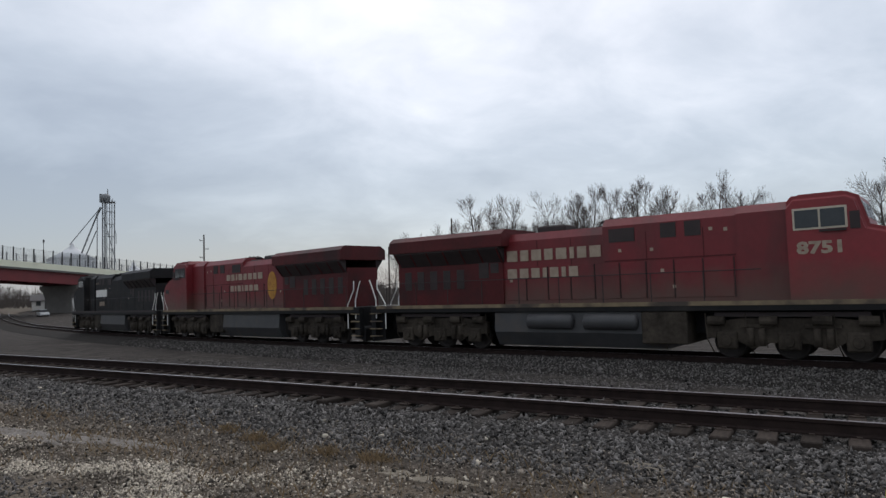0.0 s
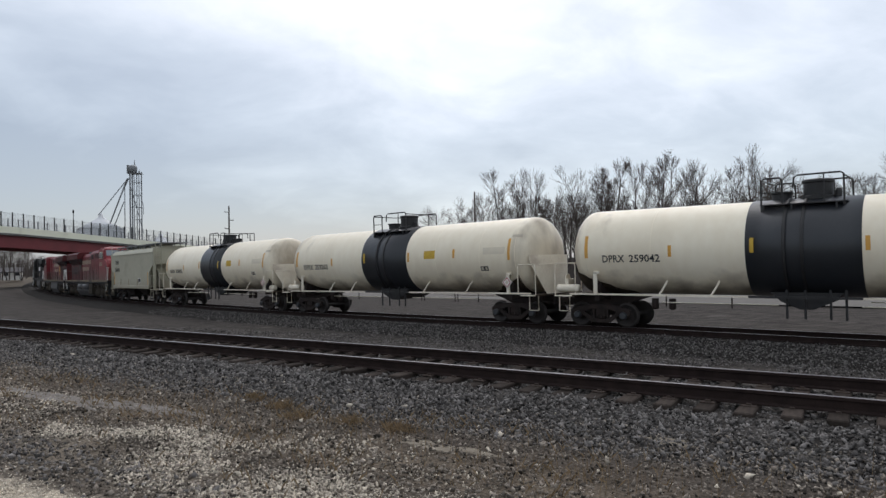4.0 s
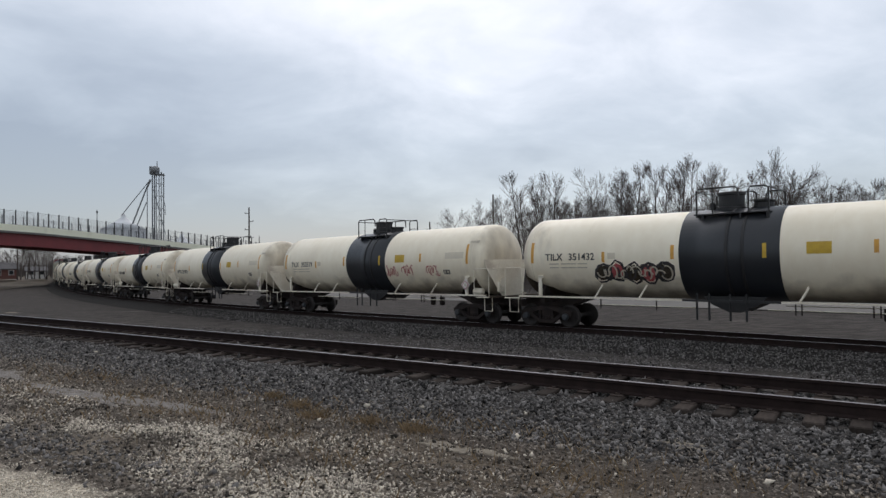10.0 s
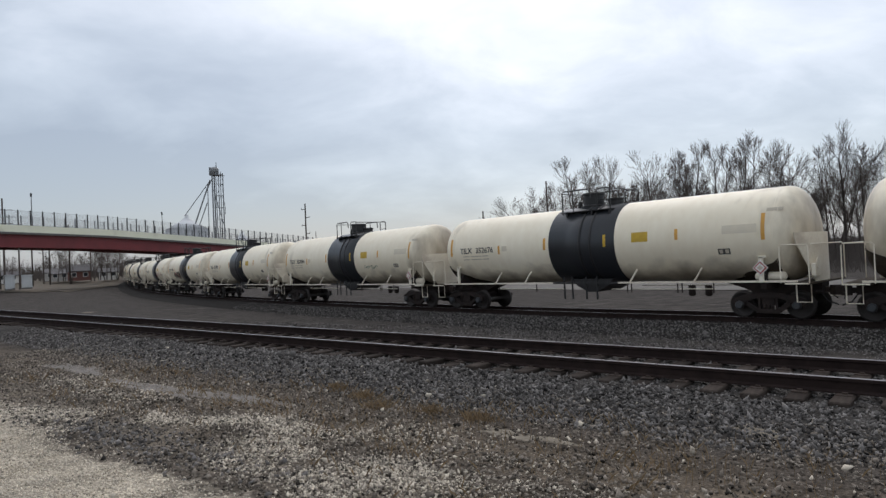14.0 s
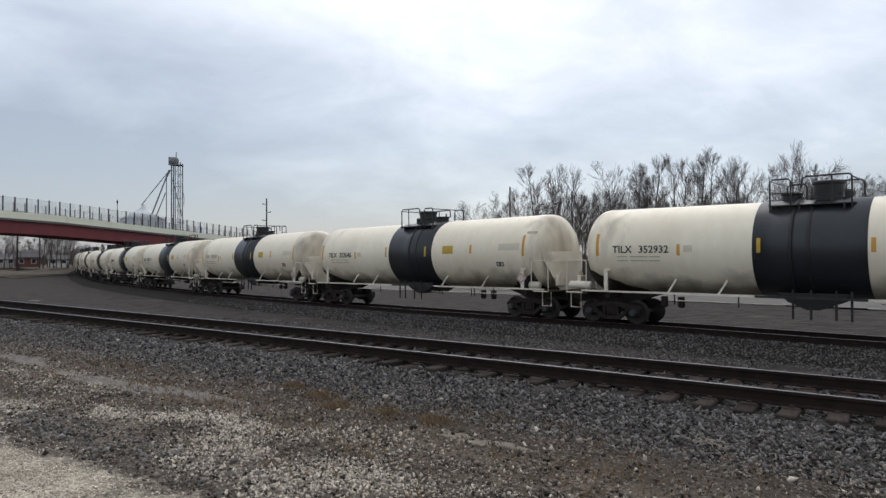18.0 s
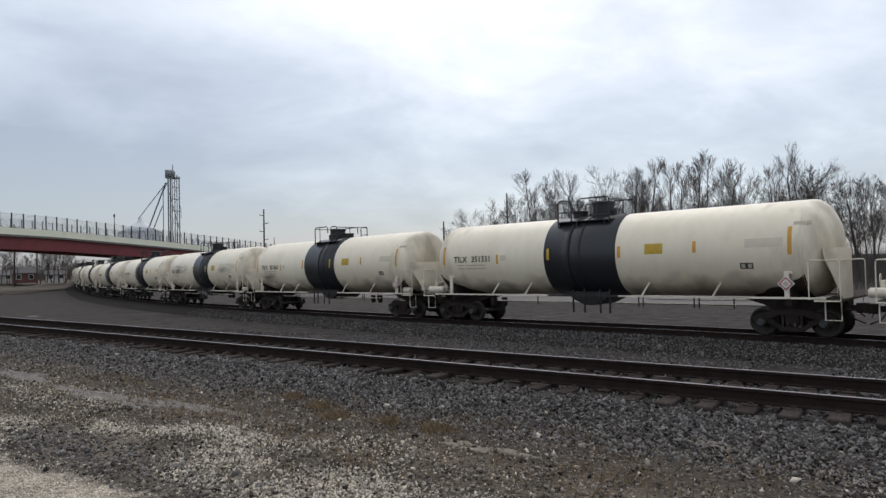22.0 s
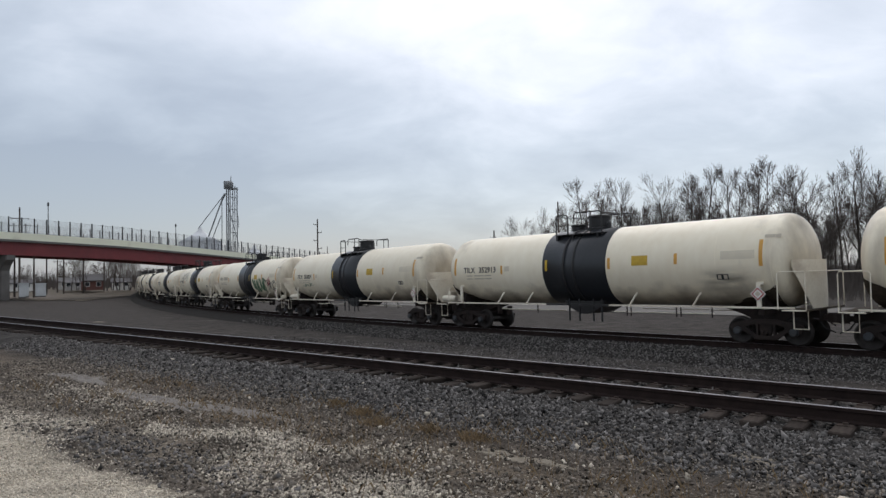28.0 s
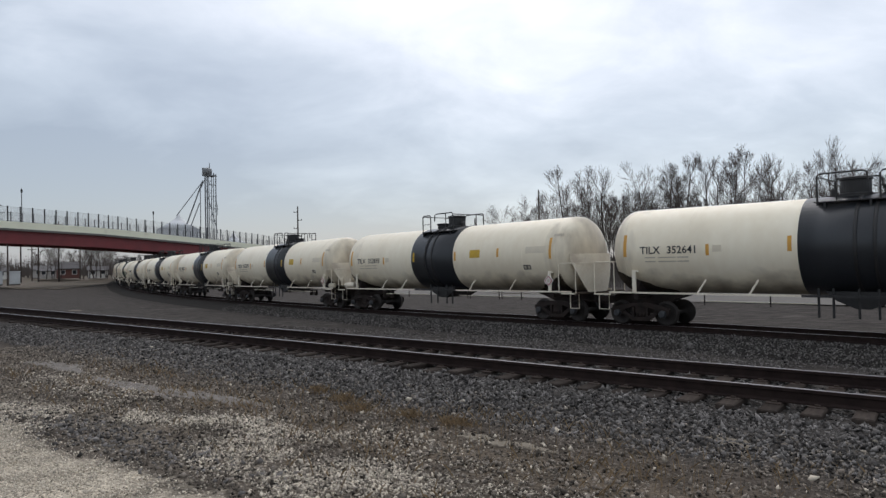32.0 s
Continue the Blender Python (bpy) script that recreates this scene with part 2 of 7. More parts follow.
M = dict(
    cream=surf("cream_tank_paint", (0.915, 0.838, 0.672), (0.82, 0.722, 0.548), 0.35, 0.40, bump=0.002, bump_scale=2.0, obj=0.05, c3=(0.70, 0.61, 0.46), t3=0.64, stretch=(1, 1, 0.5), fine=0.45),
    cream_part=surf("cream_frame_paint", (0.84, 0.775, 0.645), (0.68, 0.60, 0.47), 1.2, 0.5, c3=(0.30, 0.20, 0.13), t3=0.68),
    black=surf("black_tank_paint", (0.016, 0.018, 0.022), (0.024, 0.026, 0.030), 0.8, 0.33, bump=0.002, bump_scale=3.0),
    black_part=surf("black_steel_fittings", (0.012, 0.012, 0.013), (0.025, 0.023, 0.022), 3, 0.55),
    truck=surf("grimy_cast_steel", (0.014, 0.0105, 0.0095), (0.036, 0.025, 0.021), 3, 0.85, bump=0.004, spec=0.3),
    wheel=surf("dark_wheel_steel", (0.028, 0.024, 0.022), (0.05, 0.042, 0.038), 4, 0.7, metal=0.3),
    cap=surf("bluish_bearing_cap", (0.032, 0.038, 0.045), (0.045, 0.042, 0.040), 4, 0.6),
    yellow=surf("yellow_panel_paint", (0.60, 0.39, 0.03), (0.50, 0.31, 0.03), 6, 0.5),
    orange=surf("faded_yellow_stripe", (0.70, 0.36, 0.05), (0.58, 0.30, 0.07), 5, 0.5),
    greydecal=surf("faded_grey_panel", (0.66, 0.59, 0.465), (0.72, 0.635, 0.49), 3, 0.55),
    ink=surf("black_stencil_paint", (0.018, 0.018, 0.02), (0.03, 0.03, 0.03), 5, 0.6),
    faint=surf("faded_stencil_paint", (0.46, 0.405, 0.32), (0.54, 0.475, 0.37), 5, 0.6),
    white=surf("white_sign_paint", (0.76, 0.75, 0.72), (0.66, 0.64, 0.6), 4, 0.5),
    redpaint=surf("red_sign_paint", (0.42, 0.06, 0.05), (0.34, 0.06, 0.05), 4, 0.5),
    grafred=surf("red_spray_paint", (0.36, 0.055, 0.06), (0.42, 0.10, 0.10), 5, 0.5),
    grafblack=surf("black_spray_paint", (0.02, 0.018, 0.02), (0.05, 0.04, 0.04), 5, 0.5),
    grafgreen=surf("green_spray_paint", (0.06, 0.14, 0.07), (0.10, 0.18, 0.10), 5, 0.5),
    locored=surf("weathered_red_locomotive_paint", (0.175, 0.0105, 0.016), (0.128, 0.0105, 0.014), 0.8, 0.5, c3=(0.082, 0.016, 0.016), t3=0.64, stretch=(1, 1, 0.6)),
    locored2=surf("bright_red_cab_paint", (0.235, 0.018, 0.024), (0.18, 0.016, 0.02), 0.8, 0.45, c3=(0.10, 0.02, 0.018), t3=0.68),
    locogrey=surf("sooty_dark_grille", (0.022, 0.016, 0.016), (0.04, 0.026, 0.026), 2, 0.7),
    locoblack=surf("weathered_black_locomotive_paint", (0.009, 0.009, 0.010), (0.018, 0.017, 0.017), 1, 0.6, c3=(0.035, 0.031, 0.028), t3=0.66, spec=0.2),
    locodark=surf("soot_stained_red_paint", (0.098, 0.013, 0.015), (0.066, 0.013, 0.013), 0.8, 0.6, c3=(0.036, 0.014, 0.014), t3=0.58, spec=0.25),
    letter=surf("cream_lettering_paint", (0.40, 0.32, 0.24), (0.27, 0.20, 0.15), 4, 0.6),
    gold=surf("golden_crest_paint", (0.50, 0.24, 0.02), (0.32, 0.13, 0.015), 3, 0.5),
    sill=surf("dusty_yellow_sill_stripe", (0.24, 0.18, 0.10), (0.15, 0.11, 0.07), 2, 0.7, c3=(0.06, 0.045, 0.035), t3=0.56),
    cabglass=surf("dark_cab_pane", (0.025, 0.03, 0.035), (0.04, 0.045, 0.05), 1, 0.1, spec=0.4),
    # windscreen glass, the sky's reflection painted in as pale blue-grey
    glass=surf("sky_reflection_glass", (0.18, 0.21, 0.24), (0.22, 0.25, 0.28), 1, 0.08, spec=0.9),
    tankgrey=surf("dusty_grey_fuel_tank_paint", (0.040, 0.040, 0.043), (0.062, 0.060, 0.060), 1.5, 0.55, c3=(0.075, 0.060, 0.048), t3=0.66),
    hopper=surf("pale_grey_hopper_paint", (0.42, 0.40, 0.305), (0.36, 0.34, 0.255), 0.6, 0.5, c3=(0.25, 0.225, 0.165), t3=0.70, bump=0.002, bump_scale=2.0),
    rail=surf("rusty_rail_steel", (0.020, 0.014, 0.013), (0.036, 0.025, 0.022), 5, 0.9, bump=0.001, spec=0.08),
    railtop=surf("worn_rail_head", (0.28, 0.26, 0.27), (0.18, 0.165, 0.17), 5, 0.34, metal=0.9),
    tie=surf("weathered_timber_tie", (0.028, 0.022, 0.019), (0.056, 0.045, 0.038), 3, 0.95, bump=0.012, bump_scale=25, obj=0.35, stretch=(6, 1, 6), spec=0.1),
    plate=surf("rusty_tie_plate", (0.045, 0.032, 0.026), (0.075, 0.052, 0.040), 8, 0.85, metal=0.2),
    rockdark=surf("dark_ballast_stone", (0.068, 0.062, 0.059), (0.172, 0.160, 0.150), 8, 0.85, island=0.92, fine=0.5, spec=0.12),
    rockbrown=surf("brown_mixed_stone", (0.094, 0.079, 0.066), (0.24, 0.207, 0.172), 8, 0.9, island=0.9, fine=0.5, spec=0.12),
    rockpale=surf("pale_limestone_chip", (0.42, 0.367, 0.292), (0.59, 0.525, 0.435), 8, 0.9, island=0.5, fine=0.5, spec=0.15),
    # sooty brown, also the painted shade under the tank ends
    soot=surf("soot_and_shade_brown", (0.030, 0.024, 0.019), (0.085, 0.066, 0.048), 2.5, 0.95, fine=0.5, spec=0.1),
    locotruck=surf("dusty_brown_cast_steel", (0.020, 0.017, 0.014), (0.078, 0.064, 0.051), 1.1, 0.9, bump=0.003, bump_scale=12, fine=0.3, spec=0.12),
    soilgrey=surf("grey_damp_soil", (0.25, 0.225, 0.20), (0.12, 0.105, 0.092), 3.2, 0.85, bump=0.02, bump_scale=30, fine=0.55, spec=0.2),
    soilpale=surf("pale_dry_soil", (0.27, 0.235, 0.185), (0.15, 0.127, 0.10), 9, 0.95, bump=0.02, bump_scale=30, spec=0.1),
    grass=surf("dry_winter_grass", (0.168, 0.110, 0.056), (0.245, 0.172, 0.096), 6, 0.9, island=0.35),
    wire=surf("galvanised_wire", (0.16, 0.16, 0.16), (0.10, 0.10, 0.10), 9, 0.5, metal=0.6),
    guard=surf("yellow_plastic_guard", (0.48, 0.44, 0.06), (0.40, 0.36, 0.06), 6, 0.55),
    concrete=surf("bridge_concrete", (0.15, 0.14, 0.13), (0.11, 0.10, 0.092), 0.7, 0.85, bump=0.01, bump_scale=4),
    parapet=surf("pale_yellow_parapet", (0.88, 0.87, 0.69), (0.80, 0.79, 0.62), 0.5, 0.8, c3=(0.55, 0.52, 0.41), t3=0.70),
    girder=surf("dark_red_girder_paint", (0.20, 0.030, 0.032), (0.145, 0.026, 0.028), 0.5, 0.55),
    mesh=surf("grey_fence_mesh", (0.16, 0.165, 0.17), (0.21, 0.215, 0.22), 3, 0.6),
    fence=surf("black_fence_steel", (0.014, 0.015, 0.016), (0.022, 0.022, 0.022), 3, 0.6),
    steel=surf("grey_galvanised_steel", (0.23, 0.24, 0.25), (0.16, 0.165, 0.17), 2, 0.55, metal=0.2),
    bin=surf("pale_corrugated_steel", (0.72, 0.73, 0.74), (0.62, 0.63, 0.64), 1, 0.6),
    pole=surf("dark_wooden_pole", (0.055, 0.042, 0.036), (0.085, 0.066, 0.055), 3, 0.9, stretch=(4, 4, 0.4)),
    bark=surf("grey_brown_bark", (0.064, 0.053, 0.048), (0.105, 0.089, 0.080), 3, 0.95, obj=0.25, spec=0.15),
    twig=surf("grey_brown_twigs", (0.080, 0.066, 0.060), (0.125, 0.106, 0.097), 3, 0.95, obj=0.25, spec=0.15),
    brush=surf("brown_brush_twigs", (0.080, 0.066, 0.058), (0.125, 0.104, 0.090), 3, 0.95, obj=0.2),
    brick=surf("dull_red_brick", (0.17, 0.075, 0.060), (0.13, 0.060, 0.050), 2, 0.85),
    siding=surf("pale_house_siding", (0.42, 0.40, 0.37), (0.34, 0.32, 0.30), 0.6, 0.7),
    roof=surf("grey_shingle_roof", (0.13, 0.12, 0.12), (0.09, 0.085, 0.085), 1.5, 0.9),
    pane=surf("dark_window_pane", (0.03, 0.035, 0.04), (0.05, 0.05, 0.055), 2, 0.1),
    cabinet=surf("grey_signal_cabinet", (0.58, 0.59, 0.59), (0.48, 0.49, 0.49), 1, 0.5),
    road=surf("pale_concrete_road", (0.185, 0.172, 0.157), (0.145, 0.136, 0.125), 0.35, 0.9, bump=0.004, spec=0.1),
    carpaint=surf("white_car_paint", (0.60, 0.60, 0.60), (0.5, 0.5, 0.5), 2, 0.3),
    rubber=surf("black_rubber", (0.015, 0.015, 0.015), (0.022, 0.022, 0.022), 4, 0.8),
)


def grime_and_shade(m, z0, z1, colour):
    """Lower-side track dirt, on the tanks also painted shade, thinning out above z1."""
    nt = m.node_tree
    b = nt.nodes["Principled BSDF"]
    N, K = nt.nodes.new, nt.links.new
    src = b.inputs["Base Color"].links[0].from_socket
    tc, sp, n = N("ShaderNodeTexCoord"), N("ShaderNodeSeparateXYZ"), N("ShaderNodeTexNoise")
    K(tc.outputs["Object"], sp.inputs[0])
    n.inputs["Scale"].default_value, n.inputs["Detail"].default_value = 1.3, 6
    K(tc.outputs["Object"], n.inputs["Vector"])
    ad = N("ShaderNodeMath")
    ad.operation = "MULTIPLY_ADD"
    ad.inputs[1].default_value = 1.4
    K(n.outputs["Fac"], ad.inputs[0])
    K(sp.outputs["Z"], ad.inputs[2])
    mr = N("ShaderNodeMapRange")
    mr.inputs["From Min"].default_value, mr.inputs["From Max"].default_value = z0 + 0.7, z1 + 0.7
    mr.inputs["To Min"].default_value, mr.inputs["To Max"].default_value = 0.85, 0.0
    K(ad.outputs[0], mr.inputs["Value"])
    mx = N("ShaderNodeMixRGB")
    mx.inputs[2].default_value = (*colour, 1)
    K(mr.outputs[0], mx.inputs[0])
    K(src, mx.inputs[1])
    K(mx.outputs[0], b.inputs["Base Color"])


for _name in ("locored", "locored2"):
    grime_and_shade(M[_name], 1.85, 3.05, (0.098, 0.056, 0.042))
grime_and_shade(M["hopper"], 0.8, 1.9, (0.26, 0.22, 0.16))


def end_soot(m, x_mid, x0, x1, colour):
    """Brown brake soot and rust wash over the tank's two ends, uneven from car to car."""
    nt = m.node_tree
    b = nt.nodes["Principled BSDF"]
    N, K = nt.nodes.new, nt.links.new
    src = b.inputs["Base Color"].links[0].from_socket
    tc, sp, n, oi, vm = N("ShaderNodeTexCoord"), N("ShaderNodeSeparateXYZ"), N("ShaderNodeTexNoise"), N("ShaderNodeObjectInfo"), N("ShaderNodeVectorMath")
    K(tc.outputs["Object"], sp.inputs[0])
    sc = N("ShaderNodeVectorMath")
    sc.operation = "SCALE"
    sc.inputs["Scale"].default_value = 40.0
    cb = N("ShaderNodeCombineXYZ")
    for i in range(3):
        K(oi.outputs["Random"], cb.inputs[i])
    K(cb.outputs[0], sc.inputs[0])
    K(tc.outputs["Object"], vm.inputs[0])
    K(sc.outputs[0], vm.inputs[1])
    mp = N("ShaderNodeMapping")
    mp.inputs["Scale"].default_value = (1.3, 1.0, 0.45)
    K(vm.outputs[0], mp.inputs[0])
    n.inputs["Scale"].default_value, n.inputs["Detail"].default_value = 1.1, 7
    K(mp.outputs[0], n.inputs["Vector"])

    def mth(op, a, c):
        q = N("ShaderNodeMath")
        q.operation = op
        for i, val in enumerate((a, c)):
            if isinstance(val, (int, float)):
                q.inputs[i].default_value = val
            else:
                K(val, q.inputs[i])
        return q.outputs[0]
    reach = mth("ABSOLUTE", mth("SUBTRACT", sp.outputs["X"], x_mid), 0.0)
    reach = mth("ADD", reach, mth("MULTIPLY", mth("SUBTRACT", n.outputs["Fac"], 0.5), 6.0))
    mr = N("ShaderNodeMapRange")
    mr.inputs["From Min"].default_value, mr.inputs["From Max"].default_value = x0, x1
    mr.inputs["To Max"].default_value = 0.75
    K(reach, mr.inputs["Value"])
    mx = N("ShaderNodeMixRGB")
    mx.inputs[2].default_value = (*colour, 1)
    K(mr.outputs[0], mx.inputs[0])
    K(src, mx.inputs[1])
    K(mx.outputs[0], b.inputs["Base Color"])


end_soot(M["cream"], 0.0, 6.9, 9.4, (0.20, 0.145, 0.095))
# lower tank sides darkened brown: underside shade painted in along with dirt
grime_and_shade(M["cream"], 1.15, 1.95, (0.17, 0.125, 0.085))


# ---------- mesh helpers ----------
def part(name, bm, material, parent=None, label=""):
    me = bpy.data.meshes.new(name)
    bm.to_mesh(me)
    bm.free()
    me.materials.append(M[material])
    ob = new(name, me)
    if parent:
        ob.parent = parent
    if label:
        tagged(ob, label)
    return ob


def raw(name, verts, faces, material, parent=None, label="", smooth=False):
    me = bpy.data.meshes.new(name)
    me.from_pydata(verts, [], faces)
    if smooth:
        me.polygons.foreach_set("use_smooth", [True] * len(me.polygons))
    me.materials.append(M[material])
    ob = new(name, me)
    if parent:
        ob.parent = parent
    if label:
        tagged(ob, label)
    return ob


def B():
    return bmesh.new()


def box(bm, x0, x1, y0, y1, z0, z1, bevel=0.0, m=None):
    r = bmesh.ops.create_cube(bm, size=1)
    vs = r["verts"]
    for v in vs:
        v.co = Vector(((x0 + x1) / 2 + v.co.x * (x1 - x0), (y0 + y1) / 2 + v.co.y * (y1 - y0), (z0 + z1) / 2 + v.co.z * (z1 - z0)))
    if bevel:
        es = list({e for v in vs for e in v.link_edges})
        o = bmesh.ops.bevel(bm, geom=es, offset=bevel, segments=1, affect="EDGES")
        vs = list({v for f in o["faces"] for v in f.verts} | {v for v in vs if v.is_valid})
    if m:
        bmesh.ops.transform(bm, matrix=m, verts=vs)
    return bm


def prism(bm, pts, a0, a1, axis="y"):
    """A polygon of (p, q) points pushed along an axis from a0 to a1."""
    def at(p, q, a):
        return {"y": (p, a, q), "x": (a, p, q), "z": (p, q, a)}[axis]
    lo = [bm.verts.new(at(p, q, a0)) for p, q in pts]
    hi = [bm.verts.new(at(p, q, a1)) for p, q in pts]
    n = len(pts)
    fs = [bm.faces.new(lo[::-1]), bm.faces.new(hi)]
    fs += [bm.faces.new((lo[i], lo[(i + 1) % n], hi[(i + 1) % n], hi[i])) for i in range(n)]
    bmesh.ops.recalc_face_normals(bm, faces=fs)
    return bm


def tube(bm, pts, r, sides=6, close=True):
    """A round bar along a line of points."""
    pts = [Vector(p) for p in pts]
    rings = []
    for i, p in enumerate(pts):
        d = (pts[min(i + 1, len(pts) - 1)] - pts[max(i - 1, 0)]).normalized()
        a = d.cross(Vector((0, 0, 1)) if abs(d.z) < 0.9 else Vector((1, 0, 0))).normalized()
        b = d.cross(a)
        rr = r[i] if isinstance(r, (list, tuple)) else r
        rings.append([bm.verts.new(p + a * math.cos(2 * math.pi * k / sides) * rr + b * math.sin(2 * math.pi * k / sides) * rr) for k in range(sides)])
    for q, w in zip(rings, rings[1:]):
        for k in range(sides):
            bm.faces.new((q[k], q[(k + 1) % sides], w[(k + 1) % sides], w[k]))
    if close:
        bm.faces.new(rings[0][::-1])
        bm.faces.new(rings[-1])
    return bm


def lathe(bm, prof, sides=24, axis="x", at=(0, 0, 0), smooth=True):
    """A turned shape: (along, radius) pairs about an axis."""
    rings = []
    for a, r in prof:
        ring = []
        for k in range(sides):
            c, s = math.cos(2 * math.pi * k / sides) * r, math.sin(2 * math.pi * k / sides) * r
            p = {"x": (a, c, s), "y": (c, a, s), "z": (c, s, a)}[axis]
            ring.append(bm.verts.new((p[0] + at[0], p[1] + at[1], p[2] + at[2])))
        rings.append(ring)
    fs = []
    for q, w in zip(rings, rings[1:]):
        for k in range(sides):
            fs.append(bm.faces.new((q[k], q[(k + 1) % sides], w[(k + 1) % sides], w[k])))
    for f in fs:
        f.smooth = smooth
    fs.append(bm.faces.new(rings[0]))
    fs.append(bm.faces.new(rings[-1]))
    bmesh.ops.recalc_face_normals(bm, faces=fs)
    return bm


def empty(name, label, category, group="", kind="", m=None):
    e = new(name)
    tagged(e, label, category, group, kind)
    if m is not None:
        e.matrix_basis = m
    return e


def letters(text, height, depth=0.01, bold=0.0):
    """The vertices and faces of a word in the built-in font, from x = 0, standing in x and z."""
    cu = bpy.data.curves.new("word", "FONT")
    cu.body, cu.size, cu.extrude, cu.resolution_u = text, height / 0.7, depth, 2
    cu.offset = bold
    ob = bpy.data.objects.new("word", cu)
    me = bpy.data.meshes.new_from_object(ob)
    vs = [(v.co.x, v.co.z, v.co.y) for v in me.vertices]
    fs = [tuple(p.vertices)[::-1] for p in me.polygons]
    bpy.data.objects.remove(ob)
    bpy.data.curves.remove(cu)
    bpy.data.meshes.remove(me)
    return vs, fs


# ---------- the lines of the two tracks ----------
GU, GV = Vector((0.643, 0.766, 0)), Vector((0.766, -0.643, 0))   # across and along the near track


def uv(u, v, z=0.0):
    p = GU * u + GV * v
    return (p.x, p.y, z)


NEAR_U, NEAR_RAIL = 10.24, 0.38
FAR_RAIL = -0.41


def dip(s):
    """How far the main line has gone down on its slight grade towards the bridge."""
    return float(np.interp(s, [-190, -130, -84, 4, 10], [0.9, 1.05, 1.0, 0.0, 0.0]))


KS = np.arange(-700.0, 700.0, 0.5)
_k = np.interp(KS, [-700, -260, -130, -90, -60, -30, 0, 40, 95, 700], [0, 0.0006, 0.00124, 0.00143, 0.00188, 0.00269, 0.00458, 0.00457, 0, 0])
_th = np.cumsum(_k) * 0.5
_i0 = int(np.argmin(np.abs(KS)))
_th = _th - _th[_i0] + radians(-48.07)
_cx, _cy = np.cumsum(np.cos(_th)) * 0.5, np.cumsum(np.sin(_th)) * 0.5
_cx, _cy = _cx - _cx[_i0] + 7.524, _cy - _cy[_i0] + 26.137


def on_line(s, side=0.0):
    """A place on the main line's centre, or side metres to its far side, and the heading there."""
    x, y, th = (float(np.interp(s, KS, q)) for q in (_cx, _cy, _th))
    return x - math.sin(th) * side, y + math.cos(th) * side, th
# ---------- ground ----------
def ground_height(u, v):
    z = float(np.interp(u, [-2000, 7.4, 8.82, 9.12, 11.36, 11.66, 14.2, 17, 2000], [0, 0.0, 0.165, 0.13, 0.13, 0.165, -0.55, -1.0, -1.0]))
    low = float(np.interp(v, [-180, -128, -95, -9], [0, 0.6, 1.0, 0.0])) * float(np.interp(u, [12, 20, 60, 80], [0, 1, 1, 0]))
    cut = float(np.interp(v, [-230, -190, -100, -90], [0, 1.0, 1.0, 0.0])) * float(np.interp(u, [44, 50, 75, 95], [0, 1, 1, 0]))
    return z - max(low, cut)


def ground():
    us = [-1600, -500, -150, -50, -20, -8, -3] + list(np.arange(0, 19, 0.2)) + [20, 22, 25, 30, 36, 40, 44, 47, 50, 55, 60, 70, 80, 95, 110, 150, 220, 350, 600, 1100, 2200]
    vs = [-2200, -1000, -500, -250, -230, -190, -160, -128, -118, -108, -100, -95, -90, -75, -60, -50] + list(np.arange(-42, 26, 0.5)) + [28, 34, 45, 60, 90, 150, 300, 700, 1600]
    verts, faces = [], []
    for u in us:
        for v in vs:
            z = ground_height(u, v)
            if -3 < u < 18 and -45 < v < 30:
                z += 0.05 * noise.noise((u * 0.5, v * 0.5, 0)) + 0.025 * noise.noise((u * 2.1, v * 2.1, 3))
            verts.append(uv(u, v, z))
    n = len(vs)
    for i in range(len(us) - 1):
        for j in range(n - 1):
            faces.append((i * n + j, i * n + j + 1, (i + 1) * n + j + 1, (i + 1) * n + j))
    g = raw("ground", verts, [f[::-1] for f in faces], "rockdark", smooth=True)
    g.data.materials[0] = ground_material()
    tagged(g, "dark gravel ground with pale patches and dry grass", "ground", kind="structure")


